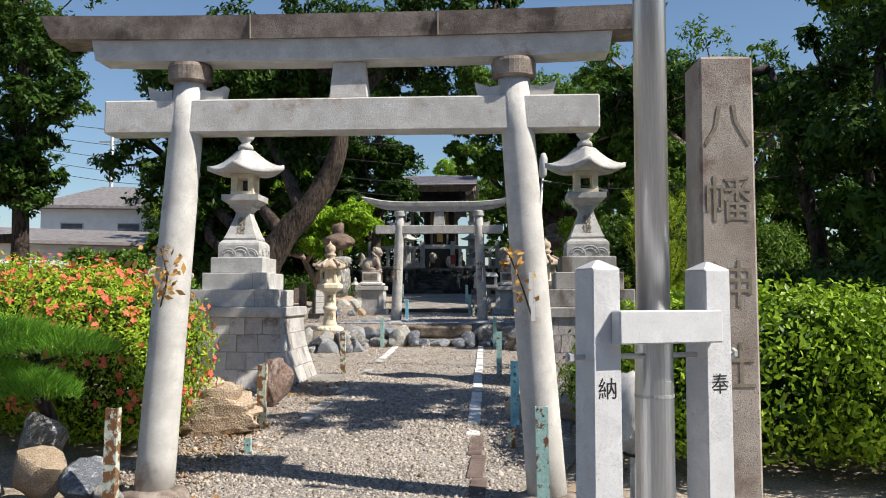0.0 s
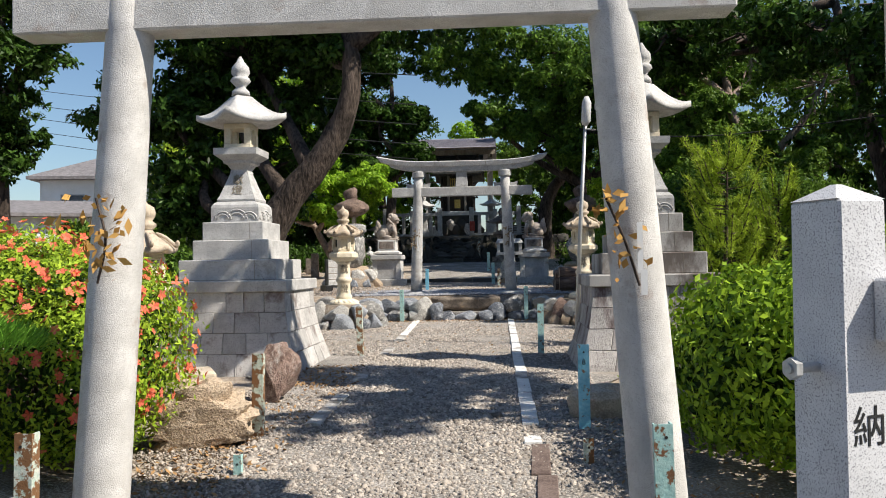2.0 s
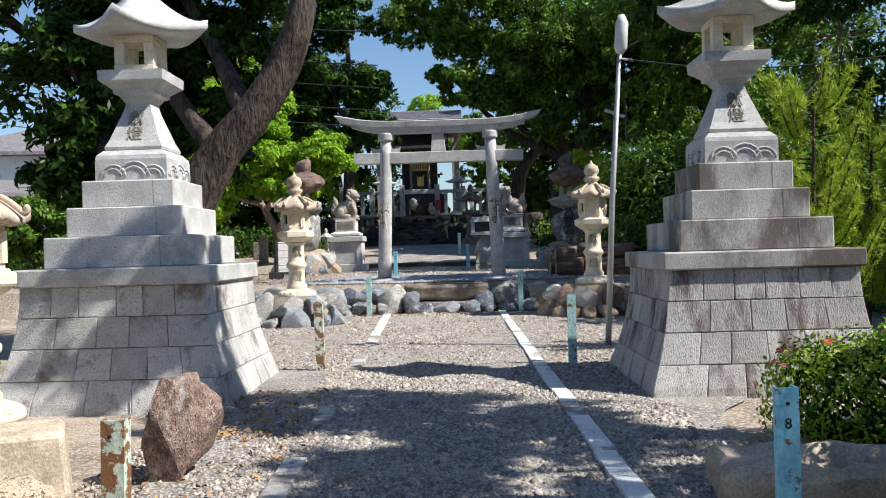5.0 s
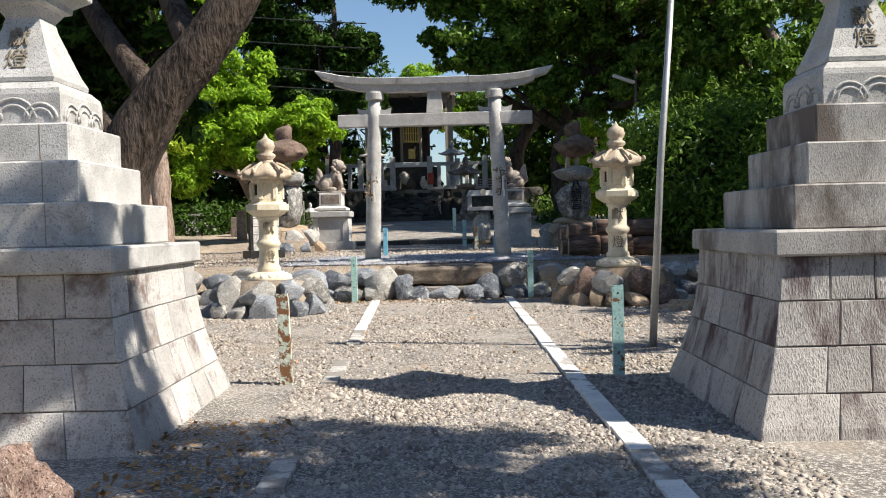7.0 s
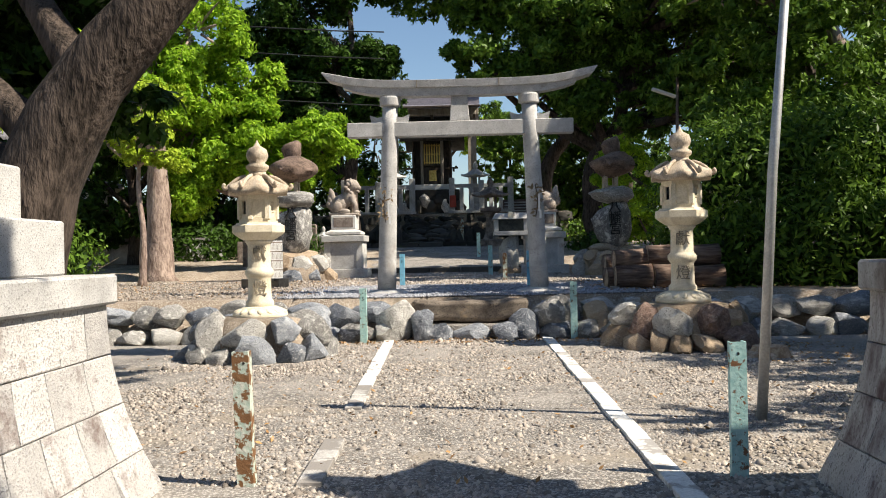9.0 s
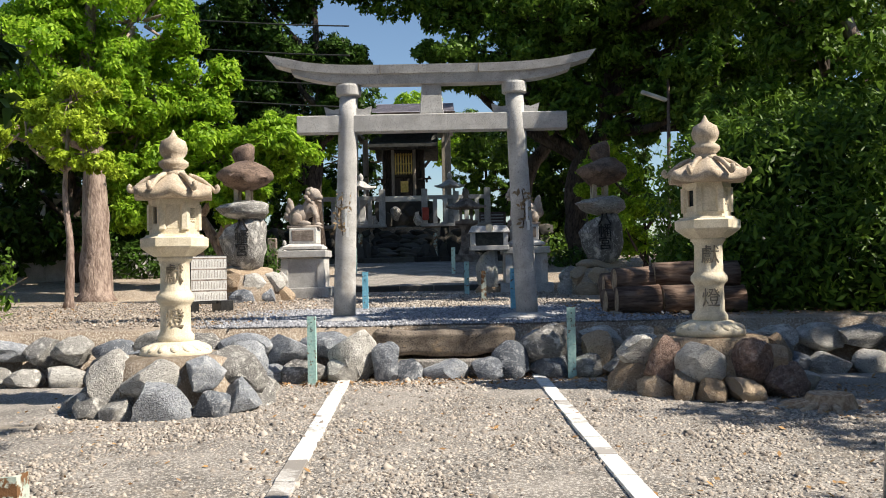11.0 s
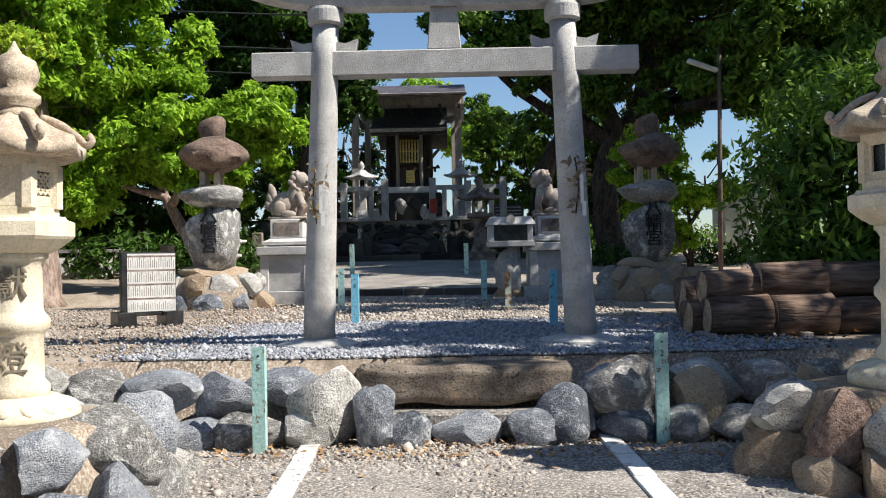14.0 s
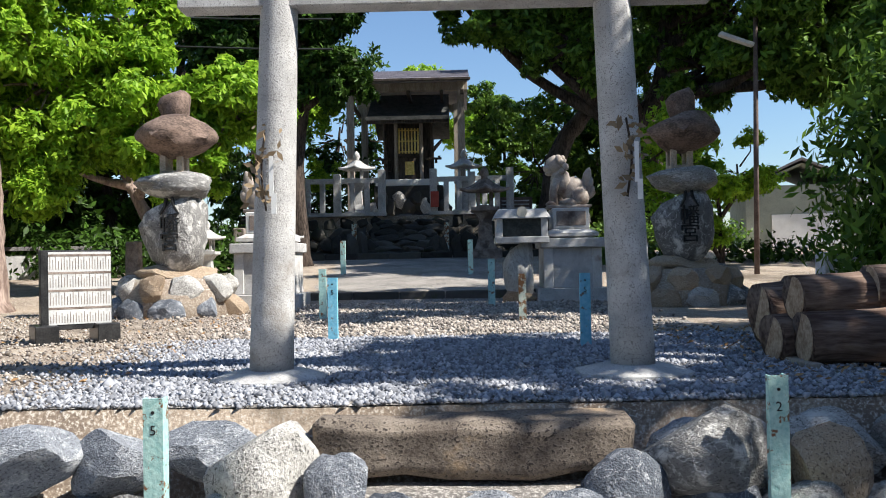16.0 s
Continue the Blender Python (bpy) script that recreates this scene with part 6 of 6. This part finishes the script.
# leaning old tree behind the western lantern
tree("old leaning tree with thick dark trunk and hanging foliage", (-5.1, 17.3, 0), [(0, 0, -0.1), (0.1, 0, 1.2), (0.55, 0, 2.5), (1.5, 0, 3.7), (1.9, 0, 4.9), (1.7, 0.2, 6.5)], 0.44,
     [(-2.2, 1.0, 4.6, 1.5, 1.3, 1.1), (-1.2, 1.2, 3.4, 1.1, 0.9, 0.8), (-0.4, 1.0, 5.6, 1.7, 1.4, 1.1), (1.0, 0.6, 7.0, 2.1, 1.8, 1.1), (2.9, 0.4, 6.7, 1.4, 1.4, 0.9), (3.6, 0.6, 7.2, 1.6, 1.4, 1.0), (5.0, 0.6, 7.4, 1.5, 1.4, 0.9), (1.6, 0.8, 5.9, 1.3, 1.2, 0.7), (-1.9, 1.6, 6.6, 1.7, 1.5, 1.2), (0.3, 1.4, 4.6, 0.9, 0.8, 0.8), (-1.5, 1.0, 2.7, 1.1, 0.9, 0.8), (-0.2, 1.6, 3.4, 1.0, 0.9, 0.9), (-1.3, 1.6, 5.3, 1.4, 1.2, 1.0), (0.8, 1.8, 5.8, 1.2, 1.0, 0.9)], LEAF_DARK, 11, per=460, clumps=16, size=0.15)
# tall trees on the east side: they shade the approach by the gate
tree("tall broadleaf tree shading the gate, light green leaves", (5.4, 10.2, 0), [(0, 0, -0.1), (0.1, 0.2, 2.0), (0.6, 0.1, 3.6), (1.0, 0.4, 5.5), (0.8, 0.4, 7.5)], 0.26,
     [(-0.9, 0.6, 5.9, 1.5, 1.3, 0.8), (1.8, 0.8, 4.2, 1.9, 1.5, 1.2), (-1.2, 1.3, 6.6, 1.7, 1.3, 0.9), (-0.6, -0.6, 6.4, 1.6, 1.3, 0.8), (-2.4, 1.4, 7.0, 1.3, 1.0, 0.7),  (-0.8, -1.6, 6.6, 1.3, 1.1, 0.7), (5.2, 2.8, 6.4, 2.0, 1.6, 1.2), (4.6, 2.6, 4.4, 1.8, 1.6, 1.4), (-4.0, 2.4, 7.1, 1.0, 0.8, 0.6), (2.4, 1.4, 2.9, 1.5, 1.2, 0.9), (0.0, -0.9, 5.0, 1.1, 0.8, 0.5)], LEAF_MID, 12, per=360, clumps=11, size=0.17, width=0.36)
tree("tall broadleaf tree over the eastern hedge", (11.6, 12.5, 0), [(0, 0, -0.1), (-0.2, 0, 2.5), (0.2, 0.3, 5.0), (0, 0, 8)], 0.3,
     [(-1.5, 0, 6.0, 2.2, 2.0, 1.6), (1.5, 0.5, 5.5, 2.4, 2.0, 1.8), (0, 0.5, 8.0, 2.6, 2.2, 1.5), (-0.5, 0.5, 3.6, 2.0, 1.6, 1.3), (2.5, 0, 3.4, 2.2, 1.6, 1.5)], LEAF_DARK, 13, per=420, clumps=16, size=0.19)
tree("dark evergreen tree on the east side", (9.5, 20.5, 0), [(0, 0, -0.1), (0.2, 0, 3), (-0.2, 0.3, 6), (0, 0, 9)], 0.32,
     [(-1.0, 0, 5.2, 2.0, 2.0, 1.6), (1.5, 0.5, 5.5, 2.4, 2.2, 1.8), (0.6, 0, 8.2, 2.4, 2.2, 1.6), (0.2, -0.3, 3.0, 2.2, 1.8, 1.3), (3, 0, 3.4, 2.2, 1.8, 1.5)], LEAF_DARK, 14, per=420, clumps=16, size=0.2)
tree("twisted pale-barked tree high over the east side", (9.2, 31.5, 0.7), [(0, 0, -0.1), (-0.3, 0, 2.5), (-1.0, 0.2, 4.4), (-1.9, 0, 5.6), (-2.1, 0.3, 7.4)], 0.4,
     [(-3.5, 0.2, 7.0, 1.9, 1.7, 1.2), (-1.2, 0.5, 7.8, 2.2, 2.0, 1.4), (1.4, 0.5, 6.8, 2.4, 2.0, 1.8), (-2.4, 0.6, 5.2, 1.3, 1.2, 0.9), (-4.6, -2.2, 7.6, 1.9, 1.6, 1.0), (-5.2, 1.6, 8.4, 1.8, 1.6, 1.0), (-2.2, 2.6, 7.4, 1.8, 1.5, 1.1), (-4.2, 0.2, 9.2, 2.2, 1.8, 1.0), (1.2, 0, 4.2, 2.2, 1.8, 1.5), (-0.8, 1.2, 9.6, 2.6, 2.2, 1.4), (-4.7, -0.5, 6.8, 1.7, 1.2, 0.8)], LEAF_MID, 15, bark=BARK_PALE, per=360, clumps=11, size=0.19)
# Its high southern crown masses are added above the view to shade the ramp.
tree("great spreading tree east of the hall", (3.4, 43.0, 1.2), [(0, 0, -0.2), (-0.3, 0, 1.8), (-0.2, 0, 3.6), (0.8, 0, 5.2), (1.0, 0, 8.0)], 0.55,
     [(-2.2, 0, 7.6, 2.6, 2.2, 1.2), (0.4, -1, 8.6, 2.8, 2.4, 1.4), (3.0, -0.5, 7.4, 2.4, 2.2, 1.5), (-0.4, 0.2, 10.4, 3.2, 2.6, 1.5), (-4.4, 0.4, 9.4, 2.0, 1.8, 1.0), (-6.4, 0.4, 10.6, 1.9, 1.8, 1.1), (-3.6, 0, 11.2, 2.4, 2.0, 1.3), (-1.8, -0.5, 8.8, 2.0, 1.6, 1.0), (3.6, 0, 10.0, 2.6, 2.2, 1.6), (6.2, -1, 9.0, 2.2, 1.8, 1.3), (1.8, -4.5, 9.0, 1.8, 1.5, 0.9), (3.4, -5.5, 8.8, 1.8, 1.5, 0.9), (2.6, -2.8, 8.9, 1.8, 1.5, 0.9), (8.2, -2, 10.0, 2.2, 1.8, 1.4), (1.8, -1.2, 5.2, 1.5, 1.2, 0.9), (-0.6, -1.0, 5.6, 1.0, 0.9, 0.7), (-3.6, -0.3, 6.9, 1.5, 1.3, 0.7), (-1.6, -0.6, 6.2, 1.5, 1.2, 0.8), (-4.9, 0, 7.7, 1.0, 0.8, 0.5), (3.1, -4.0, 6.2, 1.9, 1.5, 1.1), (5.2, -3.5, 6.4, 2.0, 1.6, 1.3), (4.4, -3.0, 8.2, 2.0, 1.6, 1.2), (2.6, -4.0, 4.9, 1.6, 1.2, 0.7), (4.5, -4.0, 4.7, 1.5, 1.2, 0.9), (2.6, -5.0, 9.9, 2.6, 2.2, 1.0), (2.8, -1.0, 9.9, 2.6, 2.2, 1.0)], LEAF_MID, 16, per=460, clumps=17, size=0.22)
tree("dark tree with curved trunk beside the hall", (1.6, 46.5, 1.5), [(0, 0, -0.2), (-0.1, 0, 2.2), (0.3, 0, 3.8), (1.4, 0, 5.2), (2.0, 0, 7.0)], 0.5,
     [(1.5, 0, 8.0, 2.4, 2.0, 1.4), (-0.6, 0.4, 7.4, 1.6, 1.4, 1.0), (3.4, 0, 6.8, 2.0, 1.8, 1.4)], LEAF_DARK, 17, per=420, clumps=15, size=0.22)
tree("yellow-green sunlit shrub tree behind the rock lantern", (4.6, 39.5, 0.9), [(0, 0, -0.1), (0.1, 0, 1.0), (0, 0, 2.4)], 0.12,
     [(-0.6, 0, 1.7, 1.1, 0.9, 1.0), (0.5, 0, 2.6, 1.2, 1.0, 1.1), (-0.9, 0.3, 3.4, 1.1, 0.9, 0.9)], LEAF_BRIGHT, 18, per=420, clumps=12, size=0.15)
# Added tree, its crown mostly above the view, placed to shade the terrace.
tree("tall dark tree added to shade the terrace edge", (8.4, 22.6, 0.1), [(0, 0, -0.2), (0.1, 0, 2.5), (-0.4, 0.2, 5), (-1, 0.2, 7.5)], 0.32,
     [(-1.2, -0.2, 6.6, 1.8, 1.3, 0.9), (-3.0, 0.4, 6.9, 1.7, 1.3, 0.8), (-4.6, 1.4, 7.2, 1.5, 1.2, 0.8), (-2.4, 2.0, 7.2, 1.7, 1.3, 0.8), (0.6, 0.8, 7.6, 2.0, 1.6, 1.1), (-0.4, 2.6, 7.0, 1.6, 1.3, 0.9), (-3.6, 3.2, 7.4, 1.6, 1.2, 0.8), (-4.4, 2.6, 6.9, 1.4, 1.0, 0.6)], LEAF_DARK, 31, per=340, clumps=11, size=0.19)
# Extra canopy, added so that less light reaches the hall and its steps.
tree("dark tree added to shade the hall steps", (5.5, 49.0, 1.5), [(0, 0, -0.2), (0, 0, 3), (-0.3, 0, 6), (-0.5, 0, 9)], 0.3,
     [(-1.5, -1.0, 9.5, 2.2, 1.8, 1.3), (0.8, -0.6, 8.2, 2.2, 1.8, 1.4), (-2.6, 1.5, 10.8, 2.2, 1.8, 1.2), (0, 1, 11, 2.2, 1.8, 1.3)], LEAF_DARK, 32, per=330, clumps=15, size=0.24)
tree("yellow-green tree behind the hall, sunlit", (0.7, 59, 1.6), [(0, 0, -0.2), (0.1, 0, 2.5), (0, 0, 6)], 0.18,
     [(-0.4, 0, 3.6, 1.2, 1.0, 1.1), (0.5, 0, 5.2, 1.4, 1.1, 1.2), (-0.3, 0, 6.8, 1.2, 1.0, 1.0), (1.6, 0, 3.4, 1.2, 1.0, 1.1), (-0.7, 0, 7.0, 1.4, 1.2, 1.1), (-0.9, 0, 5.4, 1.2, 1.0, 1.0), (1.6, 0, 5.6, 1.3, 1.1, 1.2)], LEAF_MID, 33, per=360, clumps=15, size=0.2)
tree("yellow-green tree west of the hall, sunlit", (-8.2, 53, 1.6), [(0, 0, -0.2), (0.1, 0, 2.5), (0, 0, 6)], 0.18,
     [(0.4, 0, 3.4, 1.3, 1.0, 1.2), (-0.8, 0, 4.8, 1.3, 1.1, 1.2), (0.9, 0, 6.0, 1.0, 0.9, 0.9)], LEAF_BRIGHT, 34, per=330, clumps=13, size=0.2)
tree("dense green tree rising behind the evergreen shrub", (6.6, 31.0, 0.7), [(0, 0, -0.2), (0.1, 0, 2.0), (-0.1, 0, 4.0), (0, 0, 5.5)], 0.2,
     [(-1.4, -0.6, 3.6, 1.5, 1.2, 1.2), (0.6, -0.8, 4.6, 1.7, 1.3, 1.3), (-0.9, -0.4, 5.6, 1.4, 1.2, 1.0), (2.2, -0.5, 3.8, 1.6, 1.3, 1.4)], LEAF_MID, 35, per=420, clumps=14, size=0.17)
# west side
tree("bright green sunlit tree with bent trunks behind the rock lantern", (-7.2, 37.2, 0.75), [(0, 0, -0.1), (-0.5, 0, 1.0), (-1.1, 0.1, 2.0), (-1.8, 0.1, 3.4)], 0.28,
     [(-2.6, -0.8, 4.6, 1.9, 1.3, 1.3), (-0.4, -0.9, 3.7, 1.5, 1.1, 1.1), (1.1, -0.9, 3.9, 1.2, 0.9, 1.0), (-2.4, -0.9, 2.8, 1.2, 0.9, 0.9), (0.1, -0.8, 2.6, 0.9, 0.7, 0.6), (-4.2, -0.4, 5.2, 1.7, 1.3, 1.5), (-3.0, -1.2, 6.8, 1.8, 1.2, 1.3), (-4.6, -1.4, 7.4, 1.6, 1.2, 1.3), (-1.2, -0.5, 5.6, 1.4, 1.1, 1.0)], LEAF_BRIGHT, 19, bark=BARK_PALE, per=720, clumps=17, size=0.17)
tree("thick pale-barked tree on the terrace's west side", (-10.6, 35.2, 0.72), [(0, 0, -0.1), (0.02, 0, 1.5), (0.0, 0, 3.5), (-0.2, 0.1, 6), (0, 0, 8)], 0.46,
     [(-1.0, -0.4, 6.6, 2.0, 1.7, 1.6), (1.2, -0.2, 7.2, 1.8, 1.6, 1.4), (-2.6, -0.4, 5.2, 1.7, 1.4, 1.4), (0.2, -1.0, 5.0, 1.1, 0.9, 0.9), (0, 0, 9.0, 2.4, 2.0, 1.3)], LEAF_BRIGHT, 20, bark=BARK_PALE, per=460, clumps=15, size=0.17)
tree("slender young tree with yellow-green leaves", (-9.6, 31.4, 0.72), [(0, 0, -0.1), (0.05, 0, 1.3), (-0.05, 0, 2.6), (0.1, 0, 4.6)], 0.11,
     [(0.2, -0.1, 4.5, 0.9, 0.8, 0.9), (-0.9, 0, 3.9, 1.0, 0.8, 0.7), (0.5, 0, 3.3, 0.7, 0.6, 0.5), (-2.2, 0.2, 4.3, 1.1, 0.9, 0.9)], LEAF_YELLOW, 21, bark=BARK_PALE, per=380, clumps=13, size=0.12)
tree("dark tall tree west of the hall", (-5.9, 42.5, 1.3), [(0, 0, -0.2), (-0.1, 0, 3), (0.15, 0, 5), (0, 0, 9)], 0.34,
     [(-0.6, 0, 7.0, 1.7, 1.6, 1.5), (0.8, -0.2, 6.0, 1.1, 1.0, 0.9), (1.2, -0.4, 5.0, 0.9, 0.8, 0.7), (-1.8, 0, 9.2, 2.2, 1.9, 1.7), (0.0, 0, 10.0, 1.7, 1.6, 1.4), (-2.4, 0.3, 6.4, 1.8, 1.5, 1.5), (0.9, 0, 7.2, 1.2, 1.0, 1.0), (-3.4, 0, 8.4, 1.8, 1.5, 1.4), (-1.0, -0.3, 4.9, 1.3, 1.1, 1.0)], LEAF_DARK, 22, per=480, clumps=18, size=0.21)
tree("tall dark conifer by the western boundary", (-12.3, 21.0, 0), [(0, 0, -0.1), (0.1, 0, 3), (0, 0, 6), (0.1, 0, 10)], 0.3,
     [(0.8, -0.3, 6.4, 1.3, 1.2, 1.3), (-1.0, 0, 5.0, 1.7, 1.4, 1.3), (0.6, 0, 8.6, 1.5, 1.4, 1.5), (-1.0, 0, 8.4, 1.8, 1.6, 1.6), (0.4, -0.2, 4.4, 1.1, 1.0, 0.8), (-2.4, 0, 3.0, 1.5, 1.3, 1.2), (-2.6, 0, 7, 1.7, 1.5, 1.6)], LEAF_DARK, 23, per=420, clumps=16, size=0.17)
tree("small green garden tree by the western houses", (-12.0, 28.0, 0.4), [(0, 0, -0.1), (0, 0, 1.0), (0.1, 0, 2.0)], 0.1,
     [(0, 0, 1.9, 1.4, 1.1, 1.0), (1.5, 0.3, 1.7, 1.2, 1.0, 0.9), (-1.6, 0, 1.7, 1.4, 1.1, 1.0), (0.8, 0, 2.7, 1.0, 0.9, 0.6)], LEAF_MID, 24, per=420, clumps=14, size=0.15)
# closed woodland behind
for i, (x, y, s) in enumerate(((-15, 44, 1.0), (-10.5, 47, 1.15), (-13, 39, 0.9), (13, 40, 1.1), (13, 30, 1.1), (14, 22, 1.1), (14, 14, 1.1), (-8.5, 56, 1.25), (6, 58, 0.9), (2.9, 52.5, 0.95), (5.4, 51, 0.8), (-11.5, 43, 0.75), (11, 17, 1.0), (18, 35, 1.2))):
    tree("dark woodland tree behind the shrine grounds", (x, y, 0.3), [(0, 0, -0.2), (0.2, 0, 3 * s), (-0.1, 0, 6 * s), (0, 0, 9 * s)], 0.3 * s,
         [(-1.4 * s, 0, 5.0 * s, 2.2 * s, 2 * s, 1.8 * s), (1.5 * s, 0.3, 5.4 * s, 2.3 * s, 2 * s, 1.9 * s), (0, 0, 7.8 * s, 2.8 * s, 2.3 * s, 1.7 * s), (0.2, -0.5, 2.9 * s, 2.4 * s, 1.8 * s, 1.5 * s), (-2.3 * s, 0.2, 2.4 * s, 1.8 * s, 1.5 * s, 1.4 * s)], LEAF_DARK if i % 3 else LEAF_MID, 60 + i, per=190, clumps=15, size=0.3)
tree("light green tree showing above the hall roof", (-3.0, 66, 1.5), [(0, 0, -0.2), (0, 0, 4), (0, 0, 9)], 0.3, [(0, 0, 9.3, 2.2, 1.8, 1.5), (-1.8, 0, 8.0, 1.8, 1.5, 1.3), (2.0, 0, 7.6, 1.8, 1.5, 1.3)], LEAF_BRIGHT, 90, per=420, clumps=15, size=0.24)
shrub_mass("low dark undergrowth along the western boundary", [(-8.5 - 1.6 * i, 24.8 + 2.2 * i, 0.8, 1.3, 1.2, 0.8) for i in range(1, 7)], LEAF_MID, 25, 12000, 0.14, "undergrowth", "undergrowth", z=0.5, jitter=0.2)
shrub_mass("dark undergrowth under the eastern trees", [(6.2 + 0.3 * i, 12 + 2.4 * i, 0.9, 1.5, 1.6, 1.1) for i in range(6)], LEAF_DARK, 26, 18000, 0.16, "undergrowth", "undergrowth", jitter=0.25)
shrub_mass("low dark planting beside the hall platform", [(2.8 + 1.3 * i, 47, 0.7, 1.2, 1.0, 1.0) for i in range(4)] + [(-8.5 - 1.5 * i, 43.5, 0.7, 1.2, 1.0, 1.0) for i in range(4)], LEAF_MID, 27, 10000, 0.16, "undergrowth", "undergrowth", z=1.0, jitter=0.25)


# ---- houses and street things beyond ----
def house(label, x, y, z, w, d, h, rise, wall_m, roof_m, rz=0, windows=((0.3, 0.6),)):
    t = thing("house", label, "house", x, y, z, rz)
    part("wall", boxed(-w / 2, -d / 2, 0, w / 2, d / 2, h, 0.02), wall_m, t)
    bm = bmesh.new()
    e = 0.5
    lo = [bm.verts.new(p) for p in ((-w / 2 - e, -d / 2 - e, h), (w / 2 + e, -d / 2 - e, h), (w / 2 + e, d / 2 + e, h), (-w / 2 - e, d / 2 + e, h))]
    up = [bm.verts.new((q.co.x, q.co.y, h + 0.15)) for q in lo]
    rg = [bm.verts.new((-w / 2 + d * 0.4, 0, h + rise)), bm.verts.new((w / 2 - d * 0.4, 0, h + rise))]
    bm.faces.new(lo[::-1])
    for i in range(4):
        bm.faces.new((lo[i], lo[(i + 1) % 4], up[(i + 1) % 4], up[i]))
    bm.faces.new((up[0], up[1], rg[1], rg[0])), bm.faces.new((up[2], up[3], rg[0], rg[1])), bm.faces.new((up[1], up[2], rg[1])), bm.faces.new((up[3], up[0], rg[0]))
    part("roof", bm, roof_m, t)
    for u, v in windows:
        wd = part("window", boxed(-w / 2 + w * u - 0.6, -d / 2 - 0.05, h * v - 0.5, -w / 2 + w * u + 0.6, -d / 2 + 0.05, h * v + 0.5, 0.01), ZINC, t)
        part("pane", boxed(-w / 2 + w * u - 0.54, -d / 2 - 0.062, h * v - 0.44, -w / 2 + w * u + 0.54, -d / 2 - 0.052, h * v + 0.44, 0), GLASS_DARK, wd)
    return t


house("white two-storey house with grey hipped roof beyond the trees", -21.5, 47, 0, 6.5, 6, 6.2, 1.6, PLASTER, TILE, 10, ((0.25, 0.8), (0.7, 0.8), (0.5, 0.35)))
house("low white building behind the western trees", -21, 40, 0.3, 12, 5, 3.6, 0.9, PLASTER, TILE, 30, ((0.3, 0.6), (0.6, 0.6)))
sh = thing("shed", "grey-green gabled shed beyond the grounds", "shed", 13.2, 57, 1.0, -12)
part("wall", boxed(-2.2, -3, 0, 2.2, 3, 3.4, 0.02), GREEN_WALL, sh)
part("gable", gable_roof(-2.2, 2.2, -3, 3, 3.38, 4.3, 0.1, 2), GREEN_WALL, sh, at=pose(0, 0, 0, 0, 0, 90) @ Matrix.Diagonal((1.36, 0.73, 1, 1)))
part("roof", gable_roof(-3.2, 3.2, -2.5, 2.5, 3.3, 4.45, 0.1, 2), TILE, sh, at=pose(0, 0, 0.06, 0, 0, 90))
part("shutter", boxed(-1.2, -3.04, 0, 1.4, -2.98, 2.2, 0.01), PLASTER, sh)
house("low tile-roofed house beyond the shed", 20, 62, 0.8, 9, 6, 2.6, 1.4, GREEN_WALL, TILE, -5, ((0.4, 0.6),))
fw = thing("tile_fence", "grey concrete panel fence along the western boundary", "fence", -16.5, 38, 0.6, 28)
for i in range(14):
    part("panel", boxed(-7 + i, -0.05, 0, -7 + i + 0.93, 0.05, 1.3, 0.01), GRANITE_GREY, fw)
    part("post", boxed(-7 + i - 0.06, -0.08, 0, -7 + i + 0.06, 0.08, 1.4, 0.01), GRANITE_GREY, fw)
part("coping", boxed(-7.1, -0.14, 1.4, 7.0, 0.14, 1.5, 0.01), TILE, fw)
mast = thing("utility_pole", "distant power pole with crossarms", "utility pole", -29, 62, 0)
part("pole", lathe([(0.2, 0), (0.12, 15.5)], 12), ZINC, mast, smooth=True)
for i, z in enumerate((12.2, 13.2, 14.2)):
    part("crossarm", boxed(-1.1 + 0.1 * i, -0.06, z, 1.1 - 0.1 * i, 0.06, z + 0.12, 0.01), ZINC, mast)
mast2 = thing("utility_pole", "distant power pole with crossarms", "utility pole", 13.5, 90, 0)
part("pole", lathe([(0.2, 0), (0.12, 15)], 12), ZINC, mast2, smooth=True)
for z in (8.0, 10.0):
    part("crossarm", boxed(-1.2, -0.06, z, 1.2, 0.06, z + 0.12, 0.01), ZINC, mast2)
for i, (z0, z1) in enumerate(((13.0, 8.0), (12.0, 7.2), (11.0, 6.4), (14.2, 9.2), (10.2, 5.8))):
    w = thing("cable", "black overhead power cable against the sky", "cable")
    line = bend([(-48, 66, z0 + 3.5), (-29, 62, z0), (-14, 42, (z0 + z1) / 2 - 0.6), (-4, 36, z1)], 6)
    part("cable", tube(line, [0.022] * len(line), 5), WIRE, w)

shrub_mass("dark undergrowth beneath the bright tree", [(-8.0 - 1.5 * i, 40.6 + 0.3 * (i % 2), 0.7, 1.2, 0.9, 1.0) for i in range(5)] + [(2.9, 41.5, 0.5, 1.0, 0.8, 0.7), (6.6, 41.5, 0.5, 1.4, 0.8, 0.7)], LEAF_DARK, 28, 10000, 0.16, "undergrowth", "undergrowth", z=0.7, jitter=0.25)

# plain fronts across the street close the place behind the walker
# Unseen and added: they hold back low southern sky light.
for i, (x, w, h) in enumerate(((-24, 15, 7.5), (-8, 15, 8.5), (8, 15, 7.0), (24, 15, 8.0))):
    house("unseen plain house front added to block the low sky", x, -13, -0.1, w, 6, h, 1.8, PLASTER if i % 2 else GREEN_WALL, TILE, 180, ((0.3, 0.7), (0.7, 0.7)))
